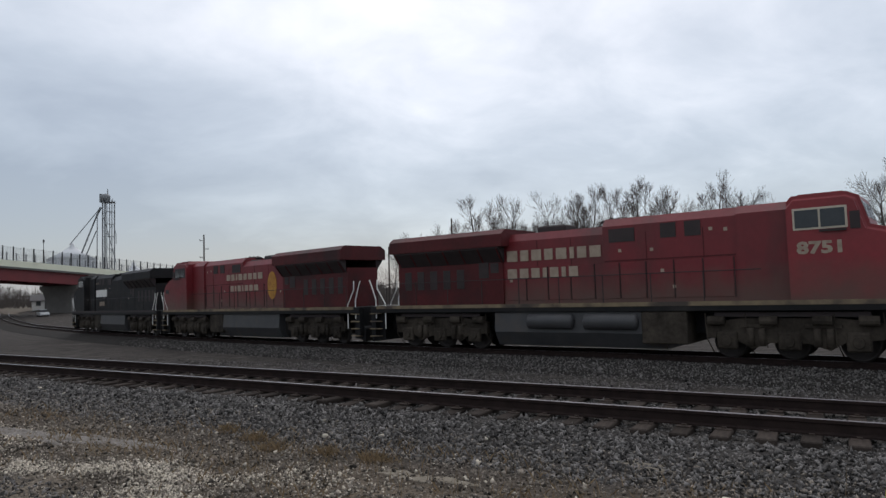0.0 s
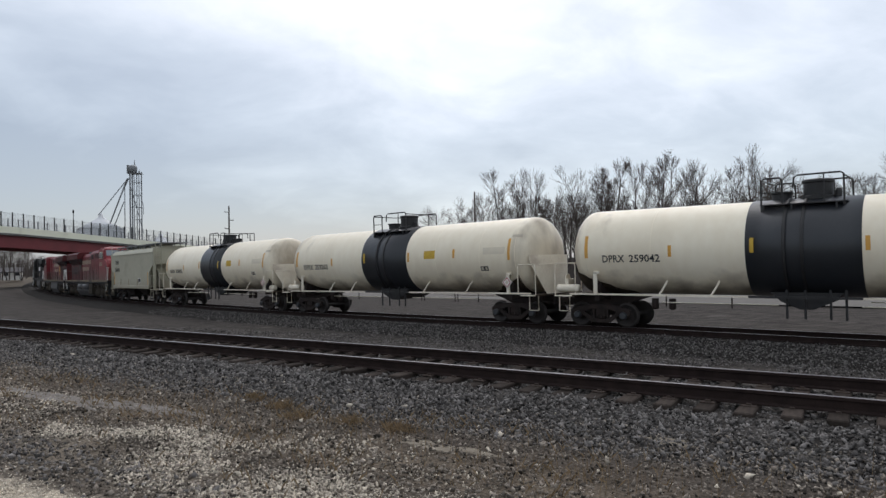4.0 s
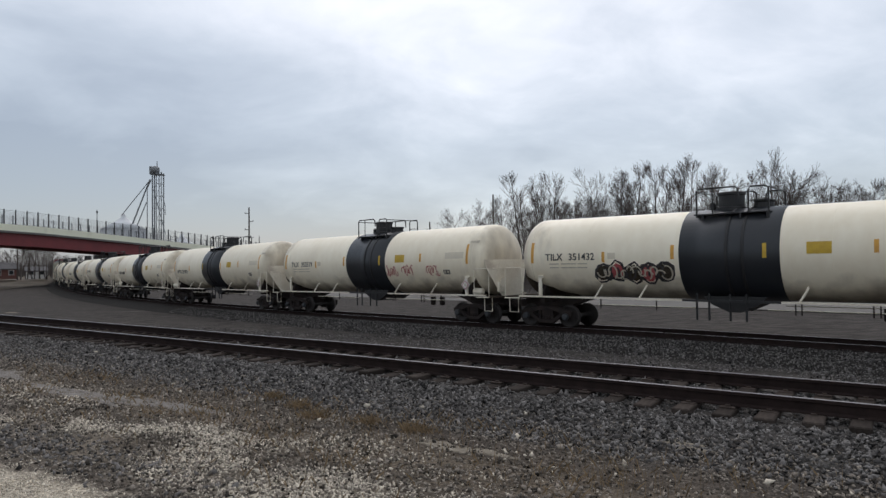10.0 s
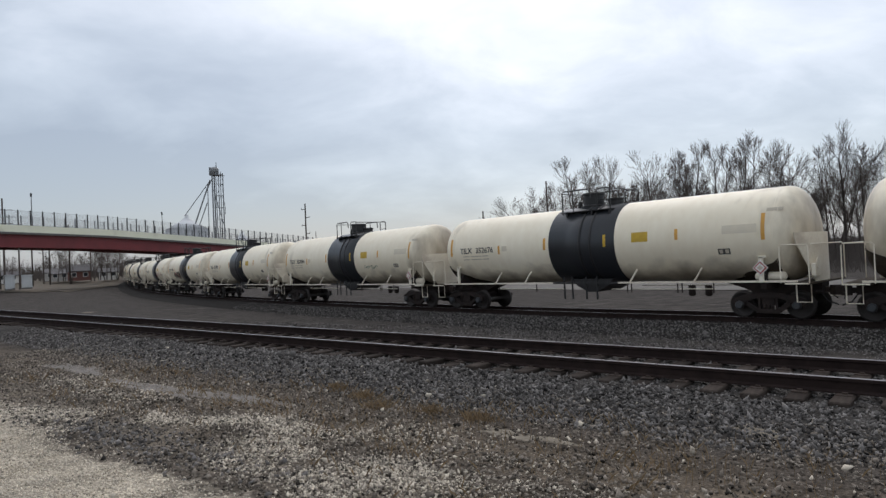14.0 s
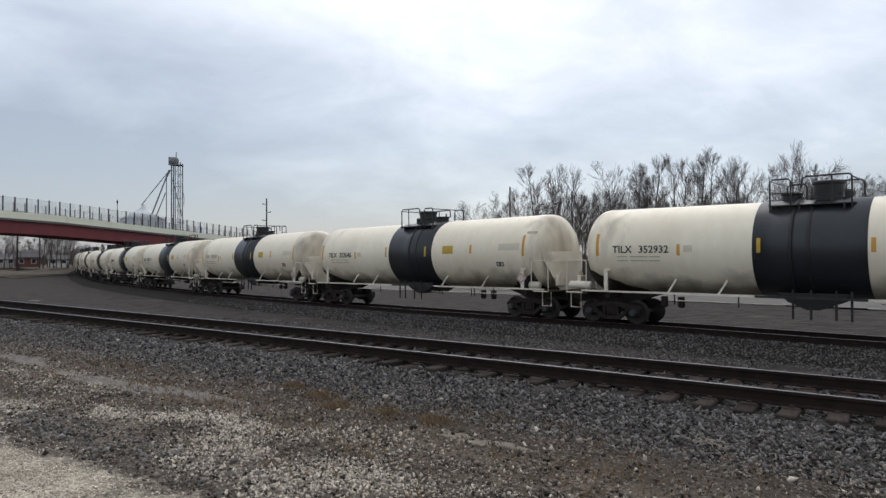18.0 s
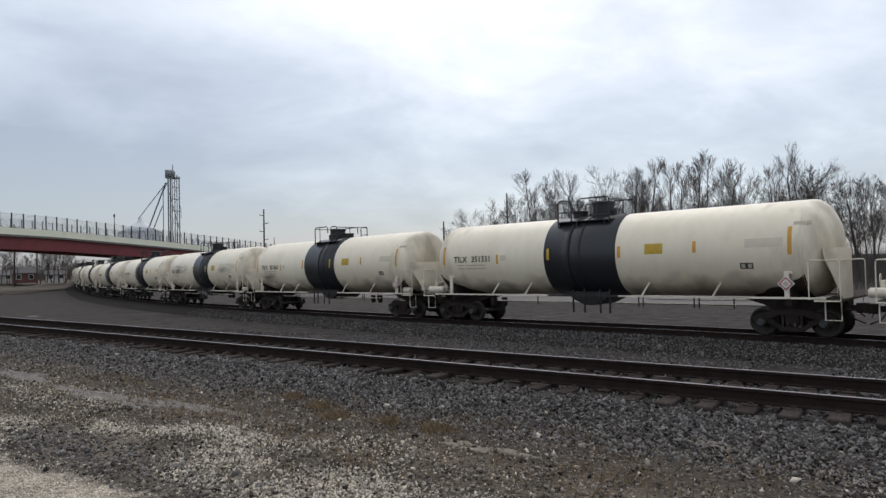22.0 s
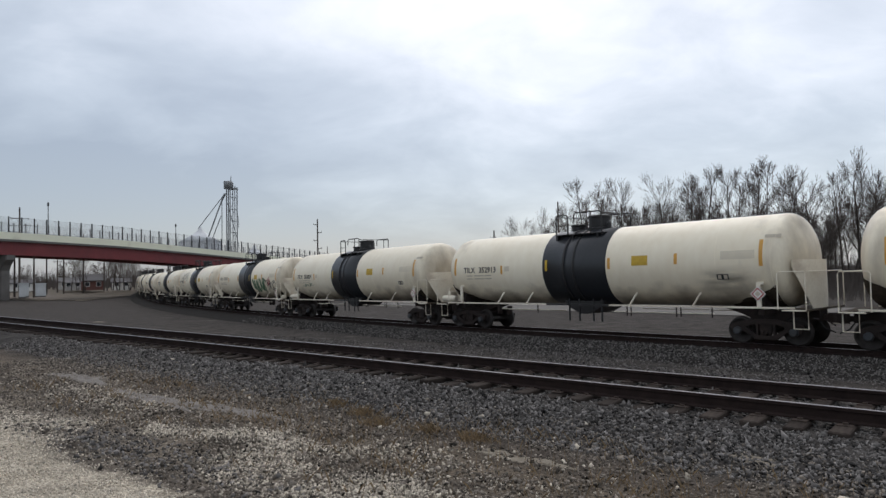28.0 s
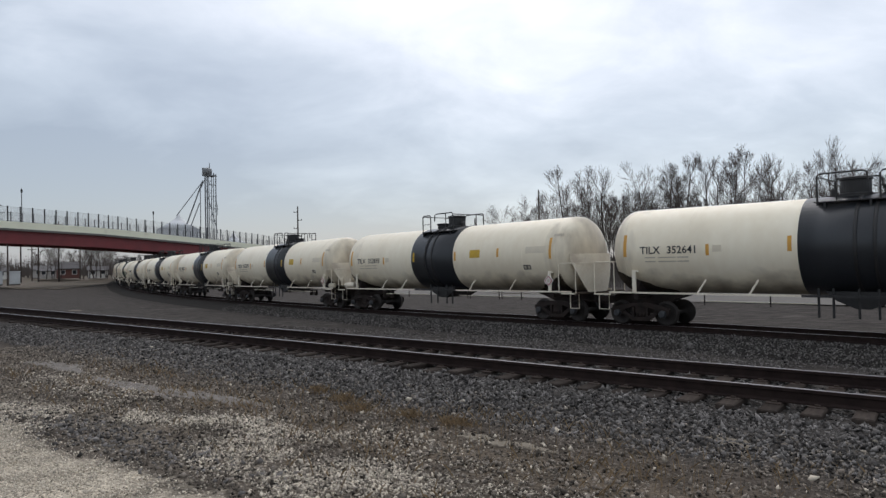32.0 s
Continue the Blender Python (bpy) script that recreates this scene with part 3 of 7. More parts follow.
def ground_material():
    m = bpy.data.materials.new("yard_ground")
    m.use_nodes = True
    nt = m.node_tree
    N, K = nt.nodes.new, nt.links.new
    b = nt.nodes["Principled BSDF"]
    tc = N("ShaderNodeTexCoord")
    dot = N("ShaderNodeVectorMath")
    dot.operation = "DOT_PRODUCT"
    dot.inputs[1].default_value = GU
    K(tc.outputs["Object"], dot.inputs[0])

    def noi(scale, detail=5, stretch=(1, 1, 1)):
        mp = N("ShaderNodeMapping")
        mp.inputs["Rotation"].default_value = (0, 0, radians(40))
        mp.inputs["Scale"].default_value = stretch
        K(tc.outputs["Object"], mp.inputs[0])
        n = N("ShaderNodeTexNoise")
        n.inputs["Scale"].default_value, n.inputs["Detail"].default_value = scale, detail
        K(mp.outputs[0], n.inputs["Vector"])
        return n.outputs["Fac"]

    def mth(op, a, c=0.0):
        q = N("ShaderNodeMath")
        q.operation = op
        for i, val in enumerate((a, c)):
            if isinstance(val, (int, float)):
                q.inputs[i].default_value = val
            else:
                K(val, q.inputs[i])
        return q.outputs[0]
    wob = mth("MULTIPLY", mth("SUBTRACT", noi(0.55, 6, (0.6, 1.2, 1)), 0.5), 1.6)
    wob2 = mth("MULTIPLY", mth("SUBTRACT", noi(5.0, 3), 0.5), 0.8)
    u = mth("ADD", mth("ADD", dot.outputs["Value"], wob), wob2)
    mr = N("ShaderNodeMapRange")
    mr.inputs["From Min"].default_value, mr.inputs["From Max"].default_value = 0.0, 20.0
    K(u, mr.inputs["Value"])
    ramp = N("ShaderNodeValToRGB")
    cr = ramp.color_ramp
    cr.elements[0].position, cr.elements[0].color = 0.0, (0.455, 0.402, 0.324, 1)
    cr.elements[1].position, cr.elements[1].color = 1.0, (0.060, 0.053, 0.048, 1)
    for pos, col in ((0.155, (0.415, 0.362, 0.287)), (0.172, (0.085, 0.071, 0.058)), (0.21, (0.15, 0.125, 0.098)), (0.25, (0.068, 0.056, 0.045)), (0.285, (0.125, 0.10, 0.075)),
                     (0.33, (0.080, 0.066, 0.054)), (0.38, (0.044, 0.040, 0.037)), (0.62, (0.085, 0.077, 0.070))):
        e = cr.elements.new(pos)
        e.color = (*col, 1)
    K(mr.outputs[0], ramp.inputs[0])
    col = ramp.outputs[0]
    # dull winter grass added unseen behind the drive, to bounce less light
    back = N("ShaderNodeMapRange")
    back.inputs["From Min"].default_value, back.inputs["From Max"].default_value = -6.0, -7.0
    K(u, back.inputs["Value"])
    unseen_lawn = N("ShaderNodeMixRGB")
    K(back.outputs[0], unseen_lawn.inputs[0])
    K(col, unseen_lawn.inputs[1])
    unseen_lawn.inputs[2].default_value = (0.085, 0.075, 0.045, 1)
    col = unseen_lawn.outputs[0]
    # bare pale soil patches
    pr = N("ShaderNodeValToRGB")
    pr.color_ramp.elements[0].position, pr.color_ramp.elements[1].position = 0.63, 0.70
    K(noi(0.45, 5, (0.55, 1.3, 1)), pr.inputs[0])
    mx = N("ShaderNodeMixRGB")
    K(mth("MULTIPLY", pr.outputs[0], 0.4), mx.inputs[0])
    K(col, mx.inputs[1])
    mx.inputs[2].default_value = (0.15, 0.138, 0.12, 1)
    # speckle
    sp = N("ShaderNodeHueSaturation")
    mr2 = N("ShaderNodeMapRange")
    mr2.inputs["From Min"].default_value, mr2.inputs["From Max"].default_value = 0.25, 0.75
    mr2.inputs["To Min"].default_value, mr2.inputs["To Max"].default_value = 0.3, 1.8
    K(noi(28, 6), mr2.inputs["Value"])
    mr3 = N("ShaderNodeMapRange")
    mr3.inputs["From Min"].default_value, mr3.inputs["From Max"].default_value = 0.3, 0.7
    mr3.inputs["To Min"].default_value, mr3.inputs["To Max"].default_value = 0.62, 1.4
    K(noi(1.7, 7, (0.7, 1.2, 1)), mr3.inputs["Value"])
    K(mth("MULTIPLY", mr2.outputs[0], mr3.outputs[0]), sp.inputs["Value"])
    K(mx.outputs[0], sp.inputs["Color"])
    K(sp.outputs[0], b.inputs["Base Color"])
    b.inputs["Roughness"].default_value = 0.95
    b.inputs["Specular IOR Level"].default_value = 0.06
    bp = N("ShaderNodeBump")
    bp.inputs["Strength"].default_value, bp.inputs["Distance"].default_value = 0.8, 0.05
    K(noi(22, 6), bp.inputs["Height"])
    K(bp.outputs[0], b.inputs["Normal"])
    return m


ground()


def sweep(name, path, profile, material, parent=None, label="", close=False):
    """A profile of (across, height) pairs drawn along a path of (x, y, heading)."""
    verts, faces = [], []
    n = len(profile)
    for x, y, th, *dz in path:
        for a, z in profile:
            verts.append((x - math.sin(th) * a, y + math.cos(th) * a, z - (dz[0] if dz else 0.0)))
    for i in range(len(path) - 1):
        for k in range(n if close else n - 1):
            k2 = (k + 1) % n
            faces.append((i * n + k, i * n + k2, (i + 1) * n + k2, (i + 1) * n + k))
    return raw(name, verts, faces, material, parent, label)


MAIN = [(*on_line(s), dip(s)) for s in np.arange(-420, 130, 2.0)]
NEAR = [(*uv(NEAR_U, v)[:2], math.atan2(GV.y, GV.x)) for v in np.arange(-160, 60, 2.0)]


def rail_profile(side, top):
    return [(side + a, top + z) for a, z in ((-0.037, 0), (-0.037, -0.04), (-0.009, -0.055), (-0.009, -0.15), (-0.075, -0.165), (-0.075, -0.185), (0.075, -0.185), (0.075, -0.165), (0.009, -0.15), (0.009, -0.055), (0.037, -0.04), (0.037, 0))]


def track(name, label, path, top, ties_at):
    t = empty(name, label, "railway track", kind="structure")
    for side in (-0.755, 0.755):
        r = sweep("rail", path, rail_profile(side, top), "rail", t, close=True)
        sweep("rail_head", path, [(side - 0.028, top + 0.0005), (side - 0.024, top + 0.004), (side + 0.024, top + 0.004), (side + 0.028, top + 0.0005)], "railtop", r, "polished running surface of the rail")
    return t


near_track = track("near_track", "empty railway track with rusty rails on timber ties", NEAR, NEAR_RAIL, None)
main_track = track("main_track", "curved main line track under the train", MAIN, FAR_RAIL, None)
bed = sweep("ballast_bed", MAIN, [(-3.3, -1.2), (-2.6, -0.88), (-1.55, -0.612), (-0.9, -0.605), (0.9, -0.605), (1.55, -0.612), (2.6, -0.88), (3.3, -1.2)], "rockdark")
bed.data.materials[0] = surf("main_line_ballast", (0.020, 0.018, 0.016), (0.050, 0.045, 0.041), 6, 0.95, bump=0.05, bump_scale=16, fine=0.6, spec=0.06)
tagged(bed, "dark stone ballast bed under the main line", "ballast bed", kind="structure")
road = sweep("road", [(*on_line(s), dip(s)) for s in np.arange(-75, 130, 4.0)], [(19.6, -0.90), (25.0, -0.86), (30.5, -0.90)], "road")
tagged(road, "pale concrete service road beyond the main line", "road", kind="structure")


def stones(name, count, size, region, density, material, label, place=None):
    """Broken stones strewn over a stretch of the ground; one joined sheet of pieces."""
    rng = np.random.default_rng(len(name) + count)
    base = np.array([(1, 0, 0), (-1, 0, 0), (0, 1, 0), (0, -1, 0), (0, 0, 1), (0, 0, -1)], float)
    tri = np.array([(0, 2, 4), (2, 1, 4), (1, 3, 4), (3, 0, 4), (2, 0, 5), (1, 2, 5), (3, 1, 5), (0, 3, 5)])
    u0, u1, v0, v1 = region
    u, v = rng.uniform(u0, u1, count * 3), rng.uniform(v0, v1, count * 3)
    keep = rng.uniform(0, 1, count * 3) < density(u, v)
    u, v = u[keep][:count], v[keep][:count]
    n = len(u)
    z = np.interp(u, [-2000, 7.4, 8.82, 9.12, 11.36, 11.66, 14.2, 17, 2000], [0, 0.0, 0.165, 0.13, 0.13, 0.165, -0.55, -1.0, -1.0])
    z = z - np.interp(v, [-180, -128, -95, -9], [0, 0.6, 1.0, 0.0]) * np.interp(u, [12, 20, 60, 80], [0, 1, 1, 0])
    z = z + np.array([0.05 * noise.noise((a * 0.5, c * 0.5, 0)) + 0.025 * noise.noise((a * 2.1, c * 2.1, 3)) for a, c in zip(u, v)])
    sz = size * np.exp(rng.normal(0, 0.28, n))
    pts = base[None] * (1 + rng.uniform(-0.5, 0.4, (n, 6, 1))) * np.stack([sz * rng.uniform(0.9, 1.6, n), sz * rng.uniform(0.6, 1.1, n), sz * rng.uniform(0.4, 0.8, n)], 1)[:, None, :]
    q = rng.normal(size=(n, 4))
    q /= np.linalg.norm(q, axis=1)[:, None]
    w, x, y, zz = q.T
    Rm = np.stack([np.stack([1 - 2 * (y * y + zz * zz), 2 * (x * y - w * zz), 2 * (x * zz + w * y)], 1),
                   np.stack([2 * (x * y + w * zz), 1 - 2 * (x * x + zz * zz), 2 * (y * zz - w * x)], 1),
                   np.stack([2 * (x * zz - w * y), 2 * (y * zz + w * x), 1 - 2 * (x * x + y * y)], 1)], 1)
    pts = np.einsum("nij,nkj->nki", Rm, pts)
    pos = np.stack([GU.x * u + GV.x * v, GU.y * u + GV.y * v, z + sz * 0.25], 1)
    if place:
        pos = np.array([place(a, c) for a, c in zip(u, v)]) + np.stack([sz * 0, sz * 0, sz * 0.2], 1)
    pts = (pts + pos[:, None, :]).reshape(-1, 3)
    faces = (tri[None] + (np.arange(n) * 6)[:, None, None]).reshape(-1, 3)
    me = bpy.data.meshes.new(name)
    me.vertices.add(len(pts))
    me.vertices.foreach_set("co", pts.ravel())
    me.loops.add(len(faces) * 3)
    me.loops.foreach_set("vertex_index", faces.ravel())
    me.polygons.add(len(faces))
    me.polygons.foreach_set("loop_start", np.arange(len(faces)) * 3)
    me.polygons.foreach_set("loop_total", np.full(len(faces), 3))
    me.update(calc_edges=True)
    me.materials.append(M[material])
    return tagged(new(name, me), label, "gravel", kind="stuff")


def lumpy(u, v, scale, seed):
    return np.array([noise.noise((a * scale, c * scale * 0.6, seed)) for a, c in zip(u, v)])


def in_tracks(u):
    return 0.3 * (np.abs(u - NEAR_U) > 0.9) * (np.abs(u - NEAR_U) < 1.45) + (np.abs(u - NEAR_U) >= 1.45) + 0.4 * (np.abs(u - NEAR_U) <= 0.9)


def heap(u, v, cu, cv, ru, rv, slope=0.0):
    """A soft patch about a place, sheared along the tracks."""
    return np.exp(-(((u - cu - slope * (v - cv)) / ru) ** 2 + ((v - cv) / rv) ** 2))


def pale_spread(u, v):
    a = 1.1 * heap(u, v, 4.55, -9.3, 0.34, 3.2, 0.36) + 1.1 * heap(u, v, 4.5, -5.6, 0.75, 1.7) + 0.6 * heap(u, v, 4.2, -1.5, 0.8, 3.5) + 0.8 * heap(u, v, 3.6, -11.5, 0.3, 3.0) + 0.5 * heap(u, v, 5.4, -12.0, 0.5, 2.2) + 0.45 * heap(u, v, 4.4, 4.0, 0.9, 4.0)
    a = a * np.clip(0.75 + 1.6 * lumpy(u, v, 1.6, 9), 0.1, 1.3) - 0.9 * heap(u, v, 3.95, -8.6, 0.38, 1.7)
    return np.clip(a, 0.02, 1) * np.clip((6.9 - u), 0, 1)


stones("ballast_stones", 74000, 0.0250, (7.0, 15.0, -26, 12), lambda u, v: np.clip((u - 6.6) * 0.9, 0, 1) * np.clip((15.5 - u) / 5, 0.3, 1) * np.clip(1.2 - np.abs(v + 2) / 26, 0.2, 1) * in_tracks(u), "rockdark", "broken dark stone ballast beside the near track")
stones("dark_stones", 3600, 0.0240, (3.2, 5.0, -13, -4), lambda u, v: np.clip(0.62 * heap(u, v, 3.85, -8.4, 0.36, 2.0, 0.05), 0, 0.6), "rockdark", "dark broken stones beside the pale drive")
stones("brown_stones", 56000, 0.0185, (3.4, 8.2, -20, 10), lambda u, v: np.clip((u - 3.0) * 1.6, 0.1, 1) * np.clip((8.4 - u) * 0.8, 0, 1) * (0.6 + 0.4 * (lumpy(u, v, 0.7, 2) > -0.1)), "rockbrown", "brown mixed stones with dry grass between them")
stones("pale_stones", 64000, 0.0145, (3.1, 6.8, -18, 8), pale_spread, "rockpale", "pale limestone chips strewn over dark soil")
stones("yard_stones", 58000, 0.027, (12.0, 22.5, -36, 14), lambda u, v: np.clip(1.3 - np.abs(v + 4) / 28, 0.12, 1), "rockdark", "dark stones strewn between the two tracks")
stones("white_stones", 240, 0.030, (4.6, 8.4, -16, 8), lambda u, v: 0.5 + 0 * u, "rockpale", "single whitish stones lying on the ballast")
stones("gravel_chips", 20000, 0.0105, (2.2, 3.55, -12, 1), lambda u, v: np.clip((3.5 - u) * 3, 0.0, 1), "rockpale", "fine pale gravel of a drive")


def on_bed(a, s):
    """A place on the main line's ballast, a metres across from its centre."""
    x, y, th = on_line(s)
    return x - math.sin(th) * a, y + math.cos(th) * a, float(np.interp(abs(a), [0.9, 1.55, 2.6, 3.3], [-0.605, -0.612, -0.88, -1.2])) - dip(s)


stones("bed_stones", 26000, 0.028, (-3.2, -0.95, -34, 24), lambda u, v: np.clip((-u - 0.6) * 0.8, 0.1, 1) * np.clip(1.2 - np.abs(v - 2) / 34, 0.15, 1), "rockdark", "dark ballast stones along the main line", on_bed)


def dry_grass():
    """Tufts of dead grass blades between the stones."""
    rng = random.Random(5)
    verts, faces = [], []
    tufts = [(6.75, -6.0), (6.55, -6.8), (6.75, -5.2), (7.15, -8.3), (6.95, -7.5), (5.3, -1.2), (5.6, -0.9), (5.2, 0.2), (5.9, -10.2)] + [(rng.uniform(4.4, 7.4), rng.uniform(-16, 7)) for _ in range(160)]
    for i, (u, v) in enumerate(tufts):
        for _ in range(150 if i < 5 else 60 if i < 9 else 14):
            a, c = u + rng.gauss(0, 0.08 if i < 5 else 0.16), v + rng.gauss(0, 0.13 if i < 5 else 0.3)
            h, lean, az = rng.uniform(0.05, 0.17), rng.uniform(0.02, 0.13), rng.uniform(0, 6.28)
            x, y, z = uv(a, c, ground_height(a, c) - 0.01)
            dx, dy = math.cos(az), math.sin(az)
            w = 0.004
            n = len(verts)
            verts += [(x - dy * w, y + dx * w, z), (x + dy * w, y - dx * w, z), (x + dx * lean * 0.4, y + dy * lean * 0.4, z + h * 0.6), (x + dx * lean, y + dy * lean, z + h)]
            faces += [(n, n + 1, n + 2), (n, n + 2, n + 3)]
    for _ in range(260):
        a, c = rng.choice(((6.1, -2.2), (6.4, -4.8), (5.6, 0.6), (6.7, 1.2), (5.9, -7.5)))
        a, c = a + rng.gauss(0, 0.35), c + rng.gauss(0, 1.1)
        x, y, z = uv(a, c, ground_height(a, c) - 0.01)
        h, q, lean = rng.uniform(0.16, 0.42), rng.uniform(0, 6.28), rng.uniform(0.0, 0.10)
        n = len(verts)
        verts += [(x - 0.003, y, z), (x + 0.003, y, z), (x, y + 0.004, z), (x + math.cos(q) * lean, y + math.sin(q) * lean, z + h)]
        faces += [(n, n + 1, n + 3), (n + 1, n + 2, n + 3), (n + 2, n, n + 3)]
    tagged(raw("dry_grass", verts, faces, "grass"), "tufts of dead brown grass", "grass", kind="stuff")


dry_grass()
# ---------- rolling stock ----------
TANK_R, TANK_Z, HEAD = 1.545, 2.73, 0.76


def on_tank(x, z, off=0.0):
    return (x, -math.sqrt(max(0.0, (TANK_R + off) ** 2 - (z - TANK_Z) ** 2)), z)


def decal(name, x0, x1, z0, z1, material, parent, label="", off=0.007):
    """A painted panel that follows the shell's near side, with a little thickness."""
    n = max(2, int((z1 - z0) / 0.12) + 1)
    verts, faces = [], []
    for i in range(n + 1):
        z = z0 + (z1 - z0) * i / n
        verts += [on_tank(x0, z, off), on_tank(x1, z, off), on_tank(x0, z, -0.004), on_tank(x1, z, -0.004)]
    for i in range(n):
        a, b = i * 4, i * 4 + 4
        faces += [(a, a + 1, b + 1, b), (a + 2, a, b, b + 2), (a + 1, a + 3, b + 3, b + 1)]
    faces += [(0, 2, 3, 1), (n * 4, n * 4 + 1, n * 4 + 3, n * 4 + 2)]
    return raw(name, verts, faces, material, parent, label)


def word_on_tank(name, text, x, z, height, material, parent, stretch=1.0):
    vs, fs = letters(text, height, 0.003, 0.005)
    out = []
    for a, d, c in vs:
        p = on_tank(x + a * stretch, z + c, 0.007 - d)
        out.append(p)
    return raw(name, out, fs, material, parent)


def scrawl(name, x0, x1, z0, z1, material, parent, seed, strokes=9, w=0.045, lift=0.006):
    """Sprayed loops on the shell that spell nothing."""
    rng = random.Random(seed)
    first = None
    for k in range(strokes):
        verts, faces = [], []
        x, z = x0 + (x1 - x0) * (k + 0.5) / strokes, rng.uniform(z0, z1)
        pts = []
        a, rx, rz = rng.uniform(0, 6.28), (x1 - x0) / strokes * rng.uniform(0.5, 1.0), (z1 - z0) * rng.uniform(0.25, 0.5)
        zc = rng.uniform(z0 + rz, z1 - rz)
        turn = rng.choice((-1, 1)) * rng.uniform(2.5, 5.5)
        for i in range(13):
            q = a + turn * i / 12
            pts.append((x + rx * math.cos(q), zc + rz * math.sin(q)))
        n = len(verts)
        for i, (px, pz) in enumerate(pts):
            j, l = max(0, i - 1), min(12, i + 1)
            dx, dz = pts[l][0] - pts[j][0], pts[l][1] - pts[j][1]
            q = math.hypot(dx, dz) or 1
            verts += [on_tank(px - dz / q * w, pz + dx / q * w, lift + k * 0.0004), on_tank(px + dz / q * w, pz - dx / q * w, lift + k * 0.0004)]
        faces += [(n + 2 * i, n + 2 * i + 1, n + 2 * i + 3, n + 2 * i + 2) for i in range(12)]
        o = raw("spray_stroke" if first else name, verts, faces, material, first or parent)
        first = first or o
    return first


def smear_paint():
    """Grey diesel soot wiped along a shell: thin, patchy, fading out at its edges."""
    m = bpy.data.materials.new("patchy_soot_smear")
    m.use_nodes = True
    nt = m.node_tree
    N, K = nt.nodes.new, nt.links.new
    b = nt.nodes["Principled BSDF"]
    b.inputs["Base Color"].default_value = (0.17, 0.15, 0.125, 1)
    b.inputs["Roughness"].default_value = 0.7
    tc, sp, mp, n = N("ShaderNodeTexCoord"), N("ShaderNodeSeparateXYZ"), N("ShaderNodeMapping"), N("ShaderNodeTexNoise")
    K(tc.outputs["Generated"], sp.inputs[0])
    mp.inputs["Scale"].default_value = (0.6, 1.0, 3.0)
    K(tc.outputs["Object"], mp.inputs[0])
    K(mp.outputs[0], n.inputs["Vector"])
    n.inputs["Scale"].default_value, n.inputs["Detail"].default_value = 1.6, 6
    fade = None
    for axis in ("X", "Z"):
        q = N("ShaderNodeMath")
        q.operation = "PINGPONG"
        q.inputs[1].default_value = 0.5
        K(sp.outputs[axis], q.inputs[0])
        r = N("ShaderNodeMapRange")
        r.interpolation_type = "SMOOTHSTEP"
        r.inputs["From Max"].default_value = 0.45
        K(q.outputs[0], r.inputs["Value"])
        if fade is None:
            fade = r.outputs[0]
        else:
            w = N("ShaderNodeMath")
            w.operation = "MULTIPLY"
            K(fade, w.inputs[0])
            K(r.outputs[0], w.inputs[1])
            fade = w.outputs[0]
    g = N("ShaderNodeMapRange")
    g.inputs["From Min"].default_value, g.inputs["From Max"].default_value, g.inputs["To Max"].default_value = 0.30, 0.70, 0.55
    K(n.outputs["Fac"], g.inputs["Value"])
    a = N("ShaderNodeMath")
    a.operation = "MULTIPLY"
    K(fade, a.inputs[0])
    K(g.outputs[0], a.inputs[1])
    K(a.outputs[0], b.inputs["Alpha"])
    return m


M["smear"] = smear_paint()


def block_graffiti(car, x0, x1, z0, z1):
    """Fat sprayed blocks with a dark rim, a red body and pale cuts, that spell nothing."""
    rng = random.Random(71)
    n = 5
    w = (x1 - x0) / n
    first = None
    for k in range(n):
        cx, cz = x0 + w * (k + 0.5), (z0 + z1) / 2 + rng.uniform(-0.05, 0.05)
        shape = [(math.cos(q) * w * 0.62 * rng.uniform(0.8, 1.15), math.sin(q) * (z1 - z0) * 0.56 * rng.uniform(0.8, 1.12)) for q in (2 * math.pi * i / 9 + 0.3 * k for i in range(9))]
        for size, mat, off in ((1.0, "grafblack", 0.007 + 0.0006 * k), (0.72, "grafred" if k % 2 else "soot", 0.011 + 0.0006 * k)):
            verts = [on_tank(cx, cz, off)] + [on_tank(cx + a * size, cz + c * size, off) for a, c in shape]
            o = raw("spray_block" if first else "graffiti", verts, [(0, i + 1, (i + 1) % 9 + 1) for i in range(9)], mat, first or car)
            first = first or o
    scrawl("spray_cut", x0 + 0.1, x1 - 0.1, z0 + 0.1, z1 - 0.1, "grafblack", car, 72, 10, 0.035, 0.017)
    scrawl("spray_highlight", x0 + 0.15, x1 - 0.15, z0 + 0.12, z1 - 0.12, "faint", car, 73, 12, 0.026, 0.022)


def wheelset(parent, x, r, end):
    """Two flanged wheels pressed on one axle, in one piece that rolls."""
    half = [(0.675, 0.09), (0.675, r + 0.027), (0.70, r + 0.027), (0.715, r), (0.81, r - 0.004), (0.81, r - 0.06), (0.765, r - 0.075), (0.755, 0.16), (0.795, 0.13), (0.795, 0.08), (end, 0.08)]
    o = part("wheelset", lathe(B(), [(-y, q) for y, q in half[::-1]] + half, 28, "y"), "wheel", parent, "dark steel wheels on their axle")
    o.matrix_basis = pose(x, 0, r)
    o["radius"] = r


